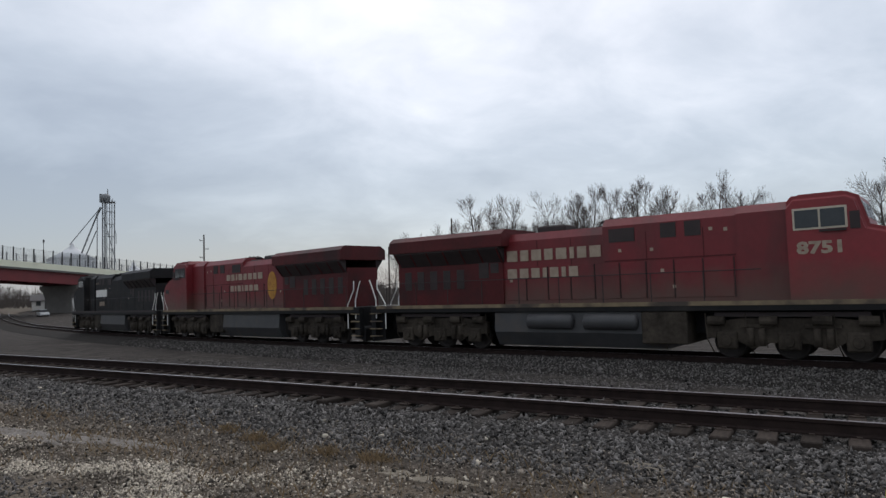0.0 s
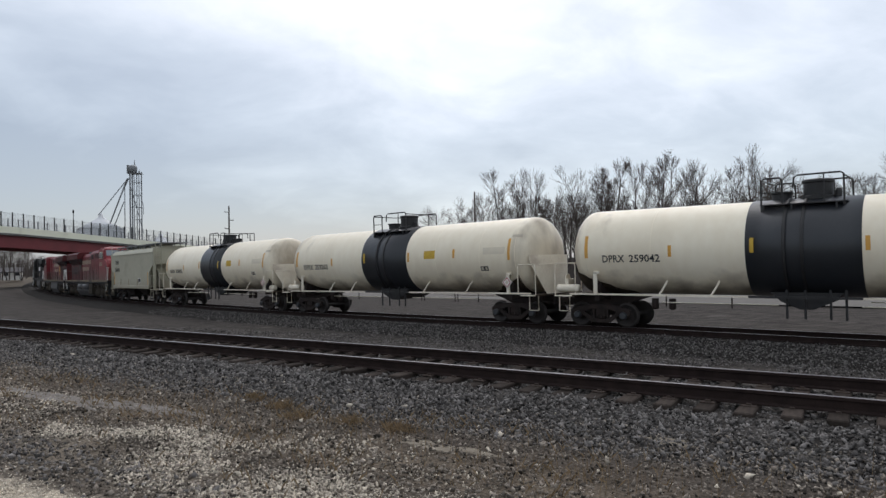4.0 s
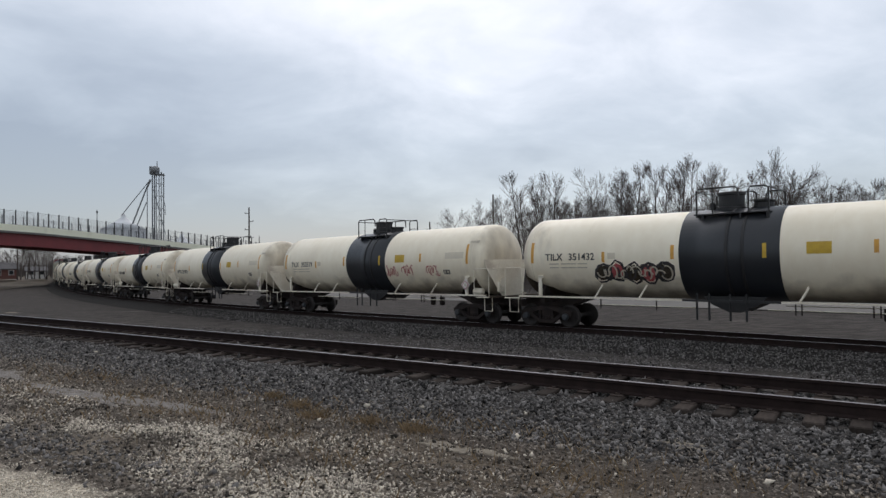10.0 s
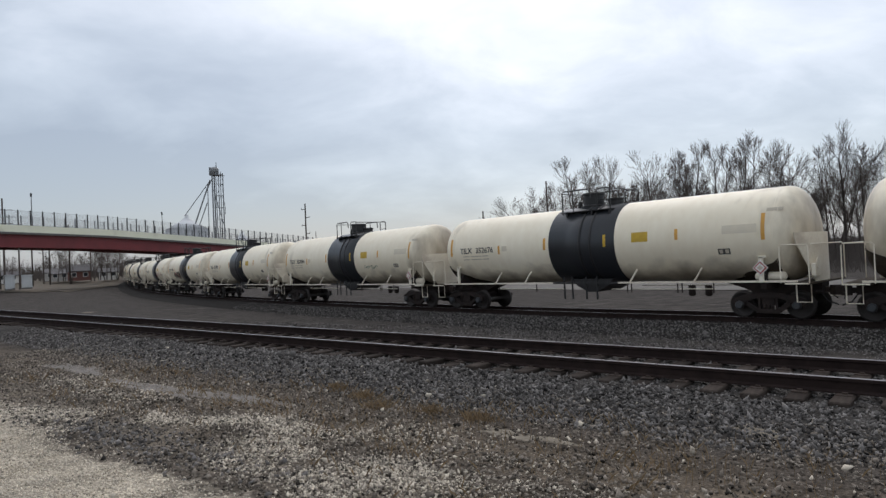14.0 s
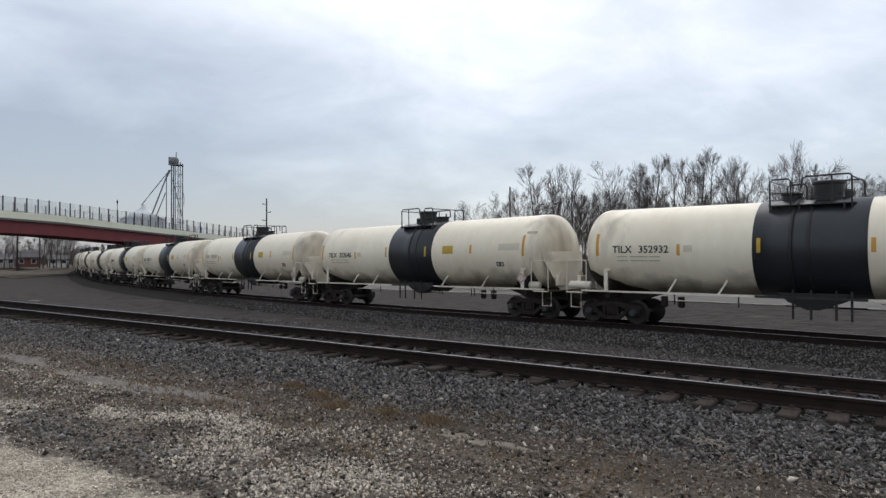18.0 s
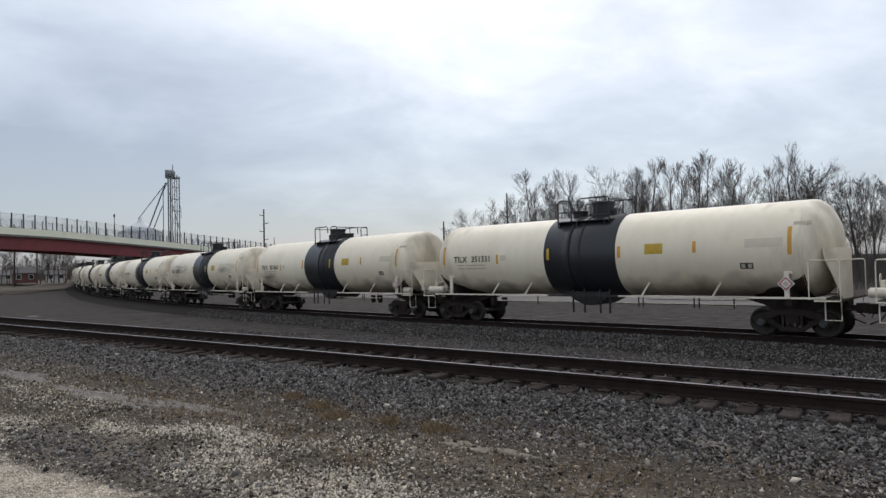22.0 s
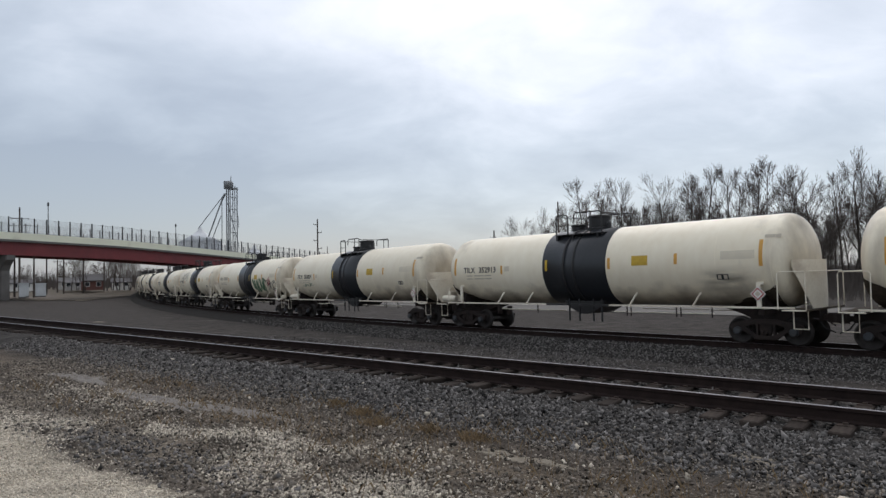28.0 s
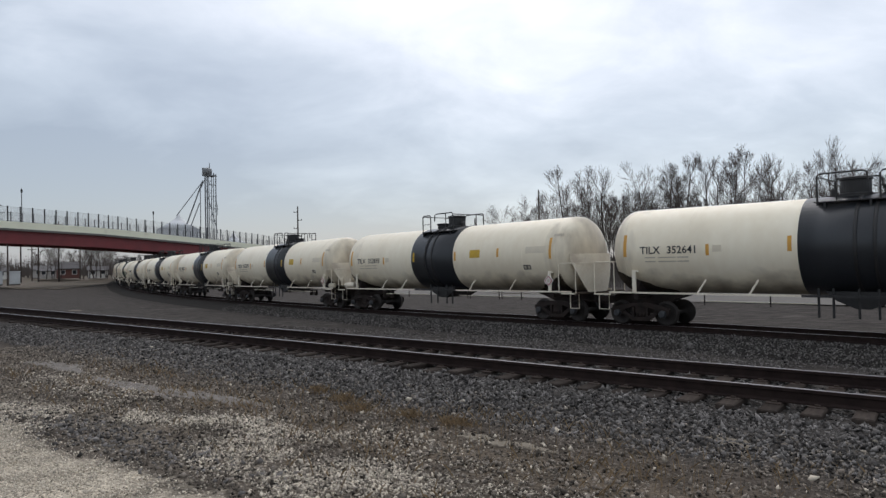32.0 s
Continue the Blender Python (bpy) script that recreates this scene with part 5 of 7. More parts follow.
def locomotive(name, label, paint, cab_paint, mark):
    """A wide-cab diesel: cab and nose towards +x, radiators towards -x."""
    lo = empty(name, label, "locomotive", "locomotives of the train")
    H = 10.9
    b = B()
    box(b, -H, H, -1.5, 1.5, 1.36, 1.64, 0.02)
    box(b, -H - 0.02, -H + 0.25, -1.45, 1.45, 0.45, 1.4)
    box(b, H - 0.25, H + 0.02, -1.45, 1.45, 0.45, 1.4)
    box(b, -H + 0.5, H - 0.5, -0.55, 0.55, 0.70, 1.37)
    part("underframe", b, "locoblack", lo)
    for s in (-1, 1):
        b = B()
        box(b, -H + 0.4, H - 0.4, s * 1.51 - 0.012, s * 1.51 + 0.012, 1.53, 1.66)
        part("sill_stripe", b, "sill" if mark else "locogrey", lo, "dusty pale stripe along the frame")
    # long hood in sections
    b = B()
    prof = [(-0.92, 1.64), (-0.92, 4.10), (-0.70, 4.40), (0.70, 4.40), (0.92, 4.10), (0.92, 1.64)]
    prism(b, prof, -3.7, 0.75, "x")
    hood = part("long_hood", b, paint, lo)
    b = B()
    prism(b, [(-0.92, 1.64), (-0.92, 4.36), (-0.66, 4.64), (0.66, 4.64), (0.92, 4.36), (0.92, 1.64)], 0.753, 5.5, "x")
    front = part("front_hood", b, paint, lo, "taller hood over the blower and braking gear")
    for s in (-1, 1):
        for x in (-2.1, -0.6, 2.4, 4.4):
            b = B()
            box(b, x, x + 0.03, s * 0.924 - 0.006, s * 0.924 + 0.006, 3.08, 4.08)
            part("panel_seam", b, "locodark" if mark else "locogrey", hood if x < 0.7 else front)
        for x, z in ((1.35, 3.42), (2.55, 3.40), (4.62, 3.95), (5.1, 3.9), (-3.4, 2.5), (2.9, 2.66), (3.3, 2.1)):
            b = B()
            box(b, x, x + 0.12, s * 0.938 - 0.004, s * 0.938 + 0.004, z, z + 0.11)
            part("warning_label", b, "letter", hood if x < 0.7 else front, "small pale warning label")
        b = B()
        box(b, 0.8, 5.45, s * 0.932 - 0.008, s * 0.932 + 0.008, 3.10, 3.14)
        part("drip_rail", b, "locodark" if mark else "locogrey", front)
    b = B()
    prism(b, [(-1.0, 1.64), (-1.0, 3.55), (1.0, 3.55), (1.0, 1.64)], -9.5, -3.7, "x")
    rad = part("radiator_hood", b, "locodark" if mark else "locoblack", lo)
    b = B()
    prism(b, [(-1.02, 3.93), (-1.50, 3.93), (-1.50, 4.42), (-1.2, 4.62), (1.2, 4.62), (1.50, 4.42), (1.50, 3.93), (1.02, 3.93)], -9.6, -3.4, "x")
    part("radiator_wing", b, "locodark" if mark else "locoblack", lo, "wide overhanging radiator wing")
    for s in (-1, 1):
        b = B()
        prism(b, [(s * 1.0, 3.32), (s * 1.44, 3.86), (s * 1.44, 3.925), (s * 1.0, 3.925)], -9.4, -3.6, "x")
        gr = part("radiator_grille", b, "locogrey", rad, "sooty black radiator grille under the wing")
        for i in range(7):
            bar("grille_bar", [(-9.3 + i * 0.93, s * 1.03, 3.33), (-9.3 + i * 0.93, s * 1.46, 3.87)], 0.03, "locodark" if mark else "locoblack", gr)
        for i in range(5):
            b = B()
            x = -9.2 + i * 0.75
            box(b, x + 0.1, x + 0.5, s * 1.003 - 0.012, s * 1.003 + 0.012, 2.30, 3.10, 0.01)
            part("vent_screen", b, "locogrey", rad, "dark screened vent")
        for i in range(9):
            b = B()
            x = -3.6 + i * 1.0
            box(b, x, x + 0.94, s * 0.922 - 0.012, s * 0.922 + 0.012, 1.78, 3.05, 0.01)
            part("hood_door", b, paint, hood)
            b = B()
            box(b, x + 0.96, x + 0.985, s * 0.93 - 0.02, s * 0.93 + 0.02, 1.78, 3.05)
            part("door_post", b, "locogrey", hood)
        for x, w, z0, z1 in ((1.0, 1.0, 3.78, 4.26), (2.95, 0.55, 3.82, 4.32), (3.80, 0.55, 3.82, 4.32), (-4.9, 0.5, 2.7, 3.4), (-4.3, 0.4, 2.9, 3.3)):
            b = B()
            y = 0.925 if x > -3.7 else 1.005
            box(b, x, x + w, s * y - 0.015, s * y + 0.015, z0, z1)
            part("intake_louvre", b, "locogrey", hood)
    b = B()
    box(b, -2.3, -1.0, -0.5, 0.5, 4.38, 4.64, 0.05)
    part("exhaust_stack", b, "locogrey", hood, "sooty exhaust stack on the roof")
    b = B()
    box(b, 0.3, 1.3, -0.35, 0.35, 4.38, 4.50, 0.04)
    horn = part("horn_base", b, "locogrey", hood)
    for k in range(3):
        bar("horn", [(0.4 + k * 0.2, -0.2 + k * 0.15, 4.6), (0.9 + k * 0.2, -0.2 + k * 0.15, 4.66)], [0.05, 0.10], "locogrey", horn, "", 8)
    # auxiliary cab blower section
    b = B()
    prism(b, [(-1.0, 1.64), (-1.0, 4.40), (-0.72, 4.66), (0.72, 4.66), (1.0, 4.40), (1.0, 1.64)], 5.503, 7.1, "x")
    part("equipment_section", b, paint, lo)
    # cab
    b = B()
    prism(b, [(7.1, 1.64), (7.1, 4.58), (7.25, 4.74), (8.75, 4.74), (9.05, 4.60), (9.30, 3.76), (10.25, 3.50), (10.48, 3.20), (10.56, 1.64)], -1.45, 1.45)
    bmesh.ops.bevel(b, geom=[e for e in b.edges if all(v.co.z > 3.0 and abs(v.co.y) > 1.4 for v in e.verts) and e.verts[0].co.y * e.verts[1].co.y > 0], offset=0.16, segments=3, affect="EDGES")
    cab = part("cab", b, cab_paint, lo, "wide cab with a sloped nose")
    b = B()
    prism(b, [(7.25, 4.70), (7.4, 4.80), (8.6, 4.80), (8.9, 4.68)], -1.0, 1.0)
    part("cab_roof", b, cab_paint, cab)
    for s in (-1, 1):
        b = B()
        box(b, 7.28, 8.74, s * 1.456 - 0.01, s * 1.456 + 0.01, 3.70, 4.34, 0.004)
        fr = part("window_frame", b, "faint" if cab_paint == "locored2" else "locogrey", cab, "metal window frame")
        for x0, x1 in ((7.34, 7.98), (8.04, 8.68)):
            b = B()
            box(b, x0, x1, s * 1.472 - 0.006, s * 1.472 + 0.006, 3.76, 4.28)
            part("pane", b, "cabglass", fr)
        b = B()
        box(b, 8.80, 9.06, s * 1.462 - 0.006, s * 1.462 + 0.006, 3.65, 4.15)
        part("side_pane", b, "locogrey", cab)
        b = B()
        box(b, 8.0, 8.7, s * 1.50 - 0.05, s * 1.50 + 0.05, 3.62, 3.68)
        part("window_sill", b, "locogrey", cab)
    for y0, y1 in ((-1.22, -0.10), (0.10, 1.22)):
        b = B()
        d = Vector((0.25, 0, -0.84)).normalized()
        out = Vector((0.84, 0, 0.25)).normalized()
        c = Vector((9.165, (y0 + y1) / 2, 4.21))
        quad = [(-0.26, -1), (-0.26, 1), (0.26, 1), (0.26, -1)]
        near = [b.verts.new(c + out * 0.015 + d * k + Vector((0, q * (y1 - y0) / 2, 0))) for k, q in quad]
        back = [b.verts.new(c - out * 0.01 + d * k + Vector((0, q * (y1 - y0) / 2, 0))) for k, q in quad]
        b.faces.new(near)
        for k in range(4):
            b.faces.new((near[k], back[k], back[(k + 1) % 4], near[(k + 1) % 4]))
        part("windscreen", b, "glass", cab, "sloped windscreen pane")
    for z in (2.80, 3.02):
        part("headlight", lathe(B(), [(10.44, 0.09), (10.53, 0.09)], 12, "x", (0, 0, z)), "white", cab, "pale round headlight")
    for s in (-1, 1):
        b = B()
        box(b, 9.72, 10.22, s * 1.458 - 0.008, s * 1.458 + 0.008, 2.74, 2.99)
        part("number_board", b, "ink", cab, "black number board on the nose")
    if cab_paint == "locored2":
        side_word("board_number", "8751", 9.79, 2.80, 0.13, -1.466, "letter", cab, 1.1, 0.004)
    if mark:
        b = B()
        box(b, 10.50, 10.56, -1.05, -0.50, 2.30, 2.64, 0.02)
        part("nose_emblem", b, "letter", cab, "plain pale painted shape on the nose")
    # fuel tank, air tanks
    b = B()
    prism(b, [(-1.40, 1.36), (-1.45, 0.70), (-1.15, 0.22), (1.15, 0.22), (1.45, 0.70), (1.40, 1.36)], -3.9, 3.1, "x")
    part("fuel_tank", b, "tankgrey", lo, "dark fuel tank between the trucks")
    for x0, x1 in ((-2.3, -0.3), (0.1, 2.2)):
        b = lathe(B(), [(x0, 0.1), (x0 + 0.08, 0.24), (x1 - 0.08, 0.24), (x1, 0.1)], 14, "x", (0, -1.52, 1.06))
        part("air_tank", b, "tankgrey", lo, "grey cylindrical air tank")
    b = B()
    box(b, 2.3, 3.9, -1.47, 1.47, 0.40, 1.36, 0.03)
    part("equipment_box", b, "locotruck", lo)
    three_axle_truck(lo, -6.95)
    three_axle_truck(lo, 6.95)
    # rails, steps, couplers
    for s in (-1, 1):
        b = B()
        y = s * 1.44
        tube(b, [(-9.9, y, 2.62), (6.3, y, 2.62)], 0.018, 6)
        hr = part("side_handrail", b, "locogrey" if mark else "fence", lo)
        for x in np.arange(-9.9, 6.3, 1.8):
            bar("stanchion", [(x, y, 1.64), (x, y, 2.62)], 0.018, "locogrey" if mark else "fence", hr)
        for e in (-1, 1):
            b = B()
            x = e * 10.55
            b.free()
            bar("grab_iron", [(x - e * 0.05, y, 2.85), (x - e * 0.05, y, 2.45), (x - e * 0.55, y, 1.75), (x - e * 0.55, y, 0.75)], 0.03, "white", lo, "white painted grab iron at the steps")
            bar("grab_iron", [(x + e * 0.45, y, 2.85), (x + e * 0.30, y, 2.55), (x + e * 0.05, y, 1.95), (x + e * 0.05, y, 1.15)], 0.03, "white", lo, "white painted grab iron at the steps")
            for k in range(4):
                b = B()
                box(b, x - 0.35, x + 0.25, y - 0.14, y + 0.08, 0.42 + k * 0.3, 0.46 + k * 0.3)
                part("step", b, "sill", lo)
            b = B()
            box(b, x - 0.4, x + 0.3, y - s * 0.25 - 0.02, y - s * 0.25 + 0.02, 0.3, 1.6)
            part("step_well", b, "locoblack", lo)
    for e in (-1, 1):
        coupler(lo, e * 11.2, e)
        b = B()
        prism(b, [(e * 10.95, 0.85), (e * 11.12, 0.75), (e * 11.06, 0.20), (e * 10.95, 0.20)], -1.25, 1.25)
        part("snow_plow", b, "locoblack", lo)
    # true heights: frame top 1.8 m over the rail, roof 5.0 m
    for ob in lo.children_recursive:
        if ob.type == "MESH" and not ob.name.startswith("wheelset"):
            for v in ob.data.vertices:
                v.co.z = float(np.interp(v.co.z, [-1, 0, 0.95, 1.36, 1.66, 4.8, 5.5], [-1, 0, 1.04, 1.52, 1.84, 5.0, 5.7]))
    return lo


def brand_blocks(parent, y, rows, material):
    """Plain blocks that stand for painted lettering: rows of (x, z, widths, height)."""
    for x, z, widths, h in rows:
        for w in widths:
            b = B()
            box(b, x, x + w, y - 0.006, y + 0.006, z, z + h)
            part("lettering_block", b, material, parent)
            x += w + 0.14


def covered_hopper():
    c = empty("covered_hopper", "pale grey covered hopper car with weathered sides", "hopper car")
    for s in (-1, 1):
        b = B()
        prism(b, [(-5.95, 4.02), (5.85, 4.02), (5.85, 3.10), (4.75, 2.42), (4.75, 1.30), (-5.05, 1.30), (-5.05, 2.15), (-5.95, 2.95)], s * 1.54 - 0.03, s * 1.54 + 0.03)
        side = part("side_sheet", b, "hopper", c, "smooth pale grey side sheet with cut corners")
        b = B()
        box(b, -5.2, 4.75, s * 1.585 - 0.045, s * 1.585 + 0.045, 1.16, 1.42, 0.02)
        part("side_sill", b, "hopper", side)
        b = B()
        box(b, -5.95, 5.85, s * 1.585 - 0.03, s * 1.585 + 0.03, 3.95, 4.06, 0.015)
        part("top_chord", b, "hopper", side)
    b = B()
    prism(b, [(-1.52, 4.0), (-1.30, 4.34), (-0.6, 4.50), (0.6, 4.50), (1.30, 4.34), (1.52, 4.0)], -5.9, 5.8, "x")
    part("roof", b, "hopper", c, "rounded pale grey roof")
    b = B()
    prism(b, [(-5.8, 3.95), (5.7, 3.95), (3.4, 1.25), (-3.6, 1.25)], -1.48, 1.48)
    part("hold", b, "hopper", c, "sloped end sheets of the hold")
    for e in (-1, 1):
        for q in (-1, 1):
            b = B()
            box(b, min(e * 5.82, e * 5.98), max(e * 5.82, e * 5.98), q * 1.5 - 0.07, q * 1.5 + 0.07, 1.08, 4.3 if e > 0 else 2.98)
            part("corner_post", b, "hopper", c)
            lad = bar("ladder", [(e * 5.22, q * 1.58, 0.5), (e * 5.22, q * 1.58, 2.75)], 0.024, "hopper", c, "pale grey end ladder")
            bar("ladder_rail", [(e * 5.85, q * 1.58, 0.5), (e * 5.85, q * 1.58, 2.95)], 0.024, "hopper", lad)
            for k in range(6):
                bar("rung", [(e * 5.22, q * 1.58, 0.52 + k * 0.42), (e * 5.85, q * 1.58, 0.52 + k * 0.42)], 0.016, "hopper", lad)
        for y in (-1.46, -1.02):
            rail = bar("ladder_rail", [(e * 6.12, y, 0.75), (e * 6.12, y, 4.75)], 0.024, "hopper", c, "pale grey ladder on the end")
        for k in range(11):
            bar("rung", [(e * 6.12, -1.46, 0.85 + k * 0.36), (e * 6.12, -1.02, 0.85 + k * 0.36)], 0.016, "hopper", rail)
        bar("end_handrail", [(e * 5.3, -1.56, 2.2), (e * 6.12, -1.5, 2.2), (e * 6.12, 1.4, 2.2)], 0.022, "hopper", c)
        b = B()
        prism(b, [(-0.5, 1.12), (0.5, 1.12), (1.2, 3.1), (-1.2, 3.1)], e * 5.05, e * 5.12, "x")
        part("end_web", b, "hopper", c)
        b = B()
        box(b, min(e * 5.9, e * 6.0), max(e * 5.9, e * 6.0), -1.45, 1.45, 3.1, 4.25)
        part("end_sheet", b, "hopper", c)
        b = B()
        box(b, min(e * 3.6, e * 6.45), max(e * 3.6, e * 6.45), -0.35, 0.35, 0.75, 1.1)
        part("centre_sill", b, "truck", c)
        b = B()
        box(b, min(e * 5.0, e * 6.3), max(e * 5.0, e * 6.3), -1.56, 1.56, 1.06, 1.14)
        part("end_platform", b, "hopper", c)
        coupler(c, e * 6.93, e)
        truck(c, e * 4.75)
    walkway = None
    for k in range(22):
        b = B()
        box(b, -6.35 + k * 0.58, -5.83 + k * 0.58, -1.0, 1.0, 4.70, 4.76)
        o = part("walk_plank" if k else "roof_walk", b, "steel", walkway or c, "" if k else "steel grating walk on the roof")
        walkway = walkway or o
    for k in range(10):
        for s in (-1, 1):
            b = B()
            box(b, -5.7 + k * 1.27, -5.63 + k * 1.27, s * 0.98 - 0.03, s * 0.98 + 0.03, 4.36, 4.72)
            part("walk_bracket", b, "steel", c)
    for k in range(5):
        b = B()
        box(b, -5.2 + k * 2.1, -3.9 + k * 2.1, -0.42, 0.42, 4.46, 4.64, 0.04)
        part("roof_hatch", b, "hopper", c)
    for x in (-1.75, 1.75):
        b = B()
        v0 = [b.verts.new(p) for p in ((x - 1.6, -1.4, 1.3), (x + 1.6, -1.4, 1.3), (x + 1.6, 1.4, 1.3), (x - 1.6, 1.4, 1.3))]
        v1 = [b.verts.new(p) for p in ((x - 0.55, -0.9, 0.68), (x + 0.55, -0.9, 0.68), (x + 0.55, 0.9, 0.68), (x - 0.55, 0.9, 0.68))]
        fs = [b.faces.new((v0[i], v0[(i + 1) % 4], v1[(i + 1) % 4], v1[i])) for i in range(4)] + [b.faces.new(v1), b.faces.new(v0)]
        bmesh.ops.recalc_face_normals(b, faces=fs)
        o = part("outlet_hopper", b, "truck", c, "dark tapered outlet hopper under the body")
        b = B()
        box(b, x - 0.65, x + 0.65, -1.0, 1.0, 0.60, 0.68)
        part("outlet_gate", b, "truck", o)
    side_word("reporting_mark", "CBFX", -4.65, 3.22, 0.33, -1.573, "ink", c)
    side_word("car_number", "306315", -4.68, 2.60, 0.33, -1.573, "ink", c)
    b = B()
    box(b, 2.05, 2.62, -1.584, -1.572, 1.68, 2.0)
    pan = part("data_panel", b, "white", c)
    for x in (2.09, 2.36):
        b = B()
        box(b, x, x + 0.22, -1.590, -1.584, 1.71, 1.97)
        part("panel_mark", b, "ink", pan)
    for x, h in ((-4.95, 1.0), (-3.05, 0.45), (-0.75, 0.45), (1.75, 0.45), (4.45, 1.0)):
        b = B()
        box(b, x, x + 0.09, -1.580, -1.571, 1.48, 1.48 + h)
        part("reflector_stripe", b, "sill" if h < 0.5 else "orange", c)
    for k in range(2):
        for x0, x1 in ((-4.6, -4.3), (-4.2, -3.8), (-3.5, -3.25)):
            b = B()
            box(b, x0, x1, -1.576, -1.571, 1.72 - k * 0.12, 1.76 - k * 0.12)
            part("fine_print", b, "faint", c)
    return c


# ---------- the train: what stands where behind the first tank car ----------
CARS = []   # (thing, metres behind the first tank car's middle)
MARKS = ["DPRX 259328", "DPRX 259262", "DPRX 259042", "TILX 351290", "DPRX 260009", "DPRX 259091", "TILX 352519", "TILX 351432", "TILX 352700", "TILX 352864",
         "TILX 352676", "TILX 352569", "", "TILX 352646", "TILX 352932", "TILX 352902", "TILX 351360", "TILX 351331", "TILX 351310", "TILX 352651",
         "", "TILX 352829", "TILX 352913", "TILX 352756", "TILX 352773", "TILX 352693", "TILX 352641", "", ""]
PITCH = 17.6
BACKWARD = {0, 3, 6, 7, 8, 9, 10, 11, 12, 13, 15, 16, 19, 20, 23, 24, 26, 28}     # cars coupled the other way round
BAND_BACK, BAND_AHEAD = 0.13, -0.28     # how far the band stands from the car's middle


def tank_train():
    ahead, back = tank_car(BAND_AHEAD, -1), tank_car(BAND_BACK, 1)
    used = set()
    for i, mark in enumerate(MARKS):
        kind = back if i in BACKWARD else ahead
        c = copy_thing(kind, Matrix()) if kind in used else kind
        used.add(kind)
        CARS.append((c, i * PITCH + {0: -0.25, 3: 0.14, 4: 0.12}.get(i, 0.0)))
    for i, mark in enumerate(MARKS):
        c = CARS[i][0]
        low = mark.startswith("D")
        if mark:
            first_word, second = mark.split()
            word_on_tank("reporting_mark", first_word, -6.62, 2.36 if low else 2.62, 0.25, "ink", c, 0.9 if low else 1.02)
            word_on_tank("car_number", second, -5.62, 2.36 if low else 2.62, 0.25, "ink", c, 1.02)
        else:
            for k in range(2):
                decal("number_bar", -6.6 + k * 1.0, -5.85 + k * 1.35, 2.72, 2.98, "faint", c)
        decal("reflector_stripe", -4.25, -4.14, 2.52, 2.9, "orange", c)
        if i in BACKWARD:
            decal("reflector_stripe", -1.84 + BAND_BACK, -1.72 + BAND_BACK, 2.60, 3.08, "orange", c)
            decal("band_stripe", 1.06 + BAND_BACK, 1.18 + BAND_BACK, 2.60, 3.06, "yellow", c, "yellow stripe on the black band", 0.016)
        else:
            decal("reflector_stripe", 1.64 + BAND_AHEAD, 1.76 + BAND_AHEAD, 2.60, 3.02, "orange", c)
            decal("band_stripe", -1.42 + BAND_AHEAD, -1.30 + BAND_AHEAD, 2.60, 3.06, "yellow", c, "yellow stripe on the black band", 0.016)
        if not low:
            for k in range(2):
                for x0, x1 in ((-6.45, -6.05), (-5.95, -5.3), (-5.25, -4.85)):
                    decal("fine_print", x0, x1, 2.46 - k * 0.14, 2.50 - k * 0.14, "faint", c)
            decal("small_box", -4.02, -3.72, 2.64, 2.86, "greydecal", c)
        if i == 6:
            for k, x in enumerate((1.75, 2.9, 4.6)):
                scrawl("graffiti", x, x + 0.75, 2.05, 2.6, "grafred", c, 60 + k, 7, 0.02)
            tagged(c, "cream tank car with red scrawled graffiti")
        elif i == 7:
            block_graffiti(c, -4.55, -1.62, 1.78, 2.52)
            tagged(c, "cream tank car with large black and red graffiti")
        elif i == 15:
            decal("soot_smear", -7.3, -2.0, 2.35, 3.45, "smear", c, "patchy grey soot smear", 0.005)
            decal("soot_smear", 3.0, 7.2, 2.30, 3.30, "smear", c, "patchy grey soot smear", 0.005)
            tagged(c, "cream tank car with grey soot smears")
        elif i == 19:
            decal("soot_smear", -7.3, -1.6, 2.5, 4.1, "smear", c, "patchy grey soot smear", 0.005)
            tagged(c, "cream tank car with a sooty upper side")
        elif i in (16, 22):
            e = -1 if i == 16 else 1
            decal("soot_smear", *sorted((e * 7.3, e * 4.6)), 1.55, 2.7, "smear", c, "patchy grey soot smear", 0.005)
            tagged(c, "cream tank car with one sooty end")
        elif i == 4:
            scrawl("graffiti", -1.35, -0.7, 1.75, 2.15, "tankgrey", c, 74, 8, 0.016, 0.012)
            scrawl("graffiti", 0.55, 1.45, 1.8, 2.05, "tankgrey", c, 75, 9, 0.016, 0.012)
            tagged(c, "cream tank car with grey scrawls on its black band")
        elif i == 20:
            scrawl("graffiti", 2.0, 4.9, 1.75, 2.75, "grafgreen", c, 81, 15, 0.07)
            scrawl("graffiti", 5.0, 6.9, 1.8, 2.6, "grafblack", c, 82, 8, 0.03)
            scrawl("graffiti", 5.3, 5.9, 2.2, 2.9, "grafred", c, 83, 4, 0.05)
            tagged(c, "cream tank car with green and black graffiti")
        elif i in (9, 21):
            x = 2.7 if i == 9 else -5.8
            scrawl("graffiti", x, x + 1.3, 2.10, 2.28, "grafgreen", c, 90 + i, 8, 0.014)
            tagged(c, "cream tank car with a small green scrawl")
    h = covered_hopper()
    h.scale = (0.965, 1, 1)
    CARS.append((h, -15.98))
    rear = locomotive("locomotive", "weathered red diesel locomotive, long hood leading", "locored", "locored2", True)
    CARS.append((rear, -33.75))
    mid = locomotive("locomotive", "dirty red diesel locomotive with a golden crest", "locored", "locored", True)
    CARS.append((mid, -55.5))
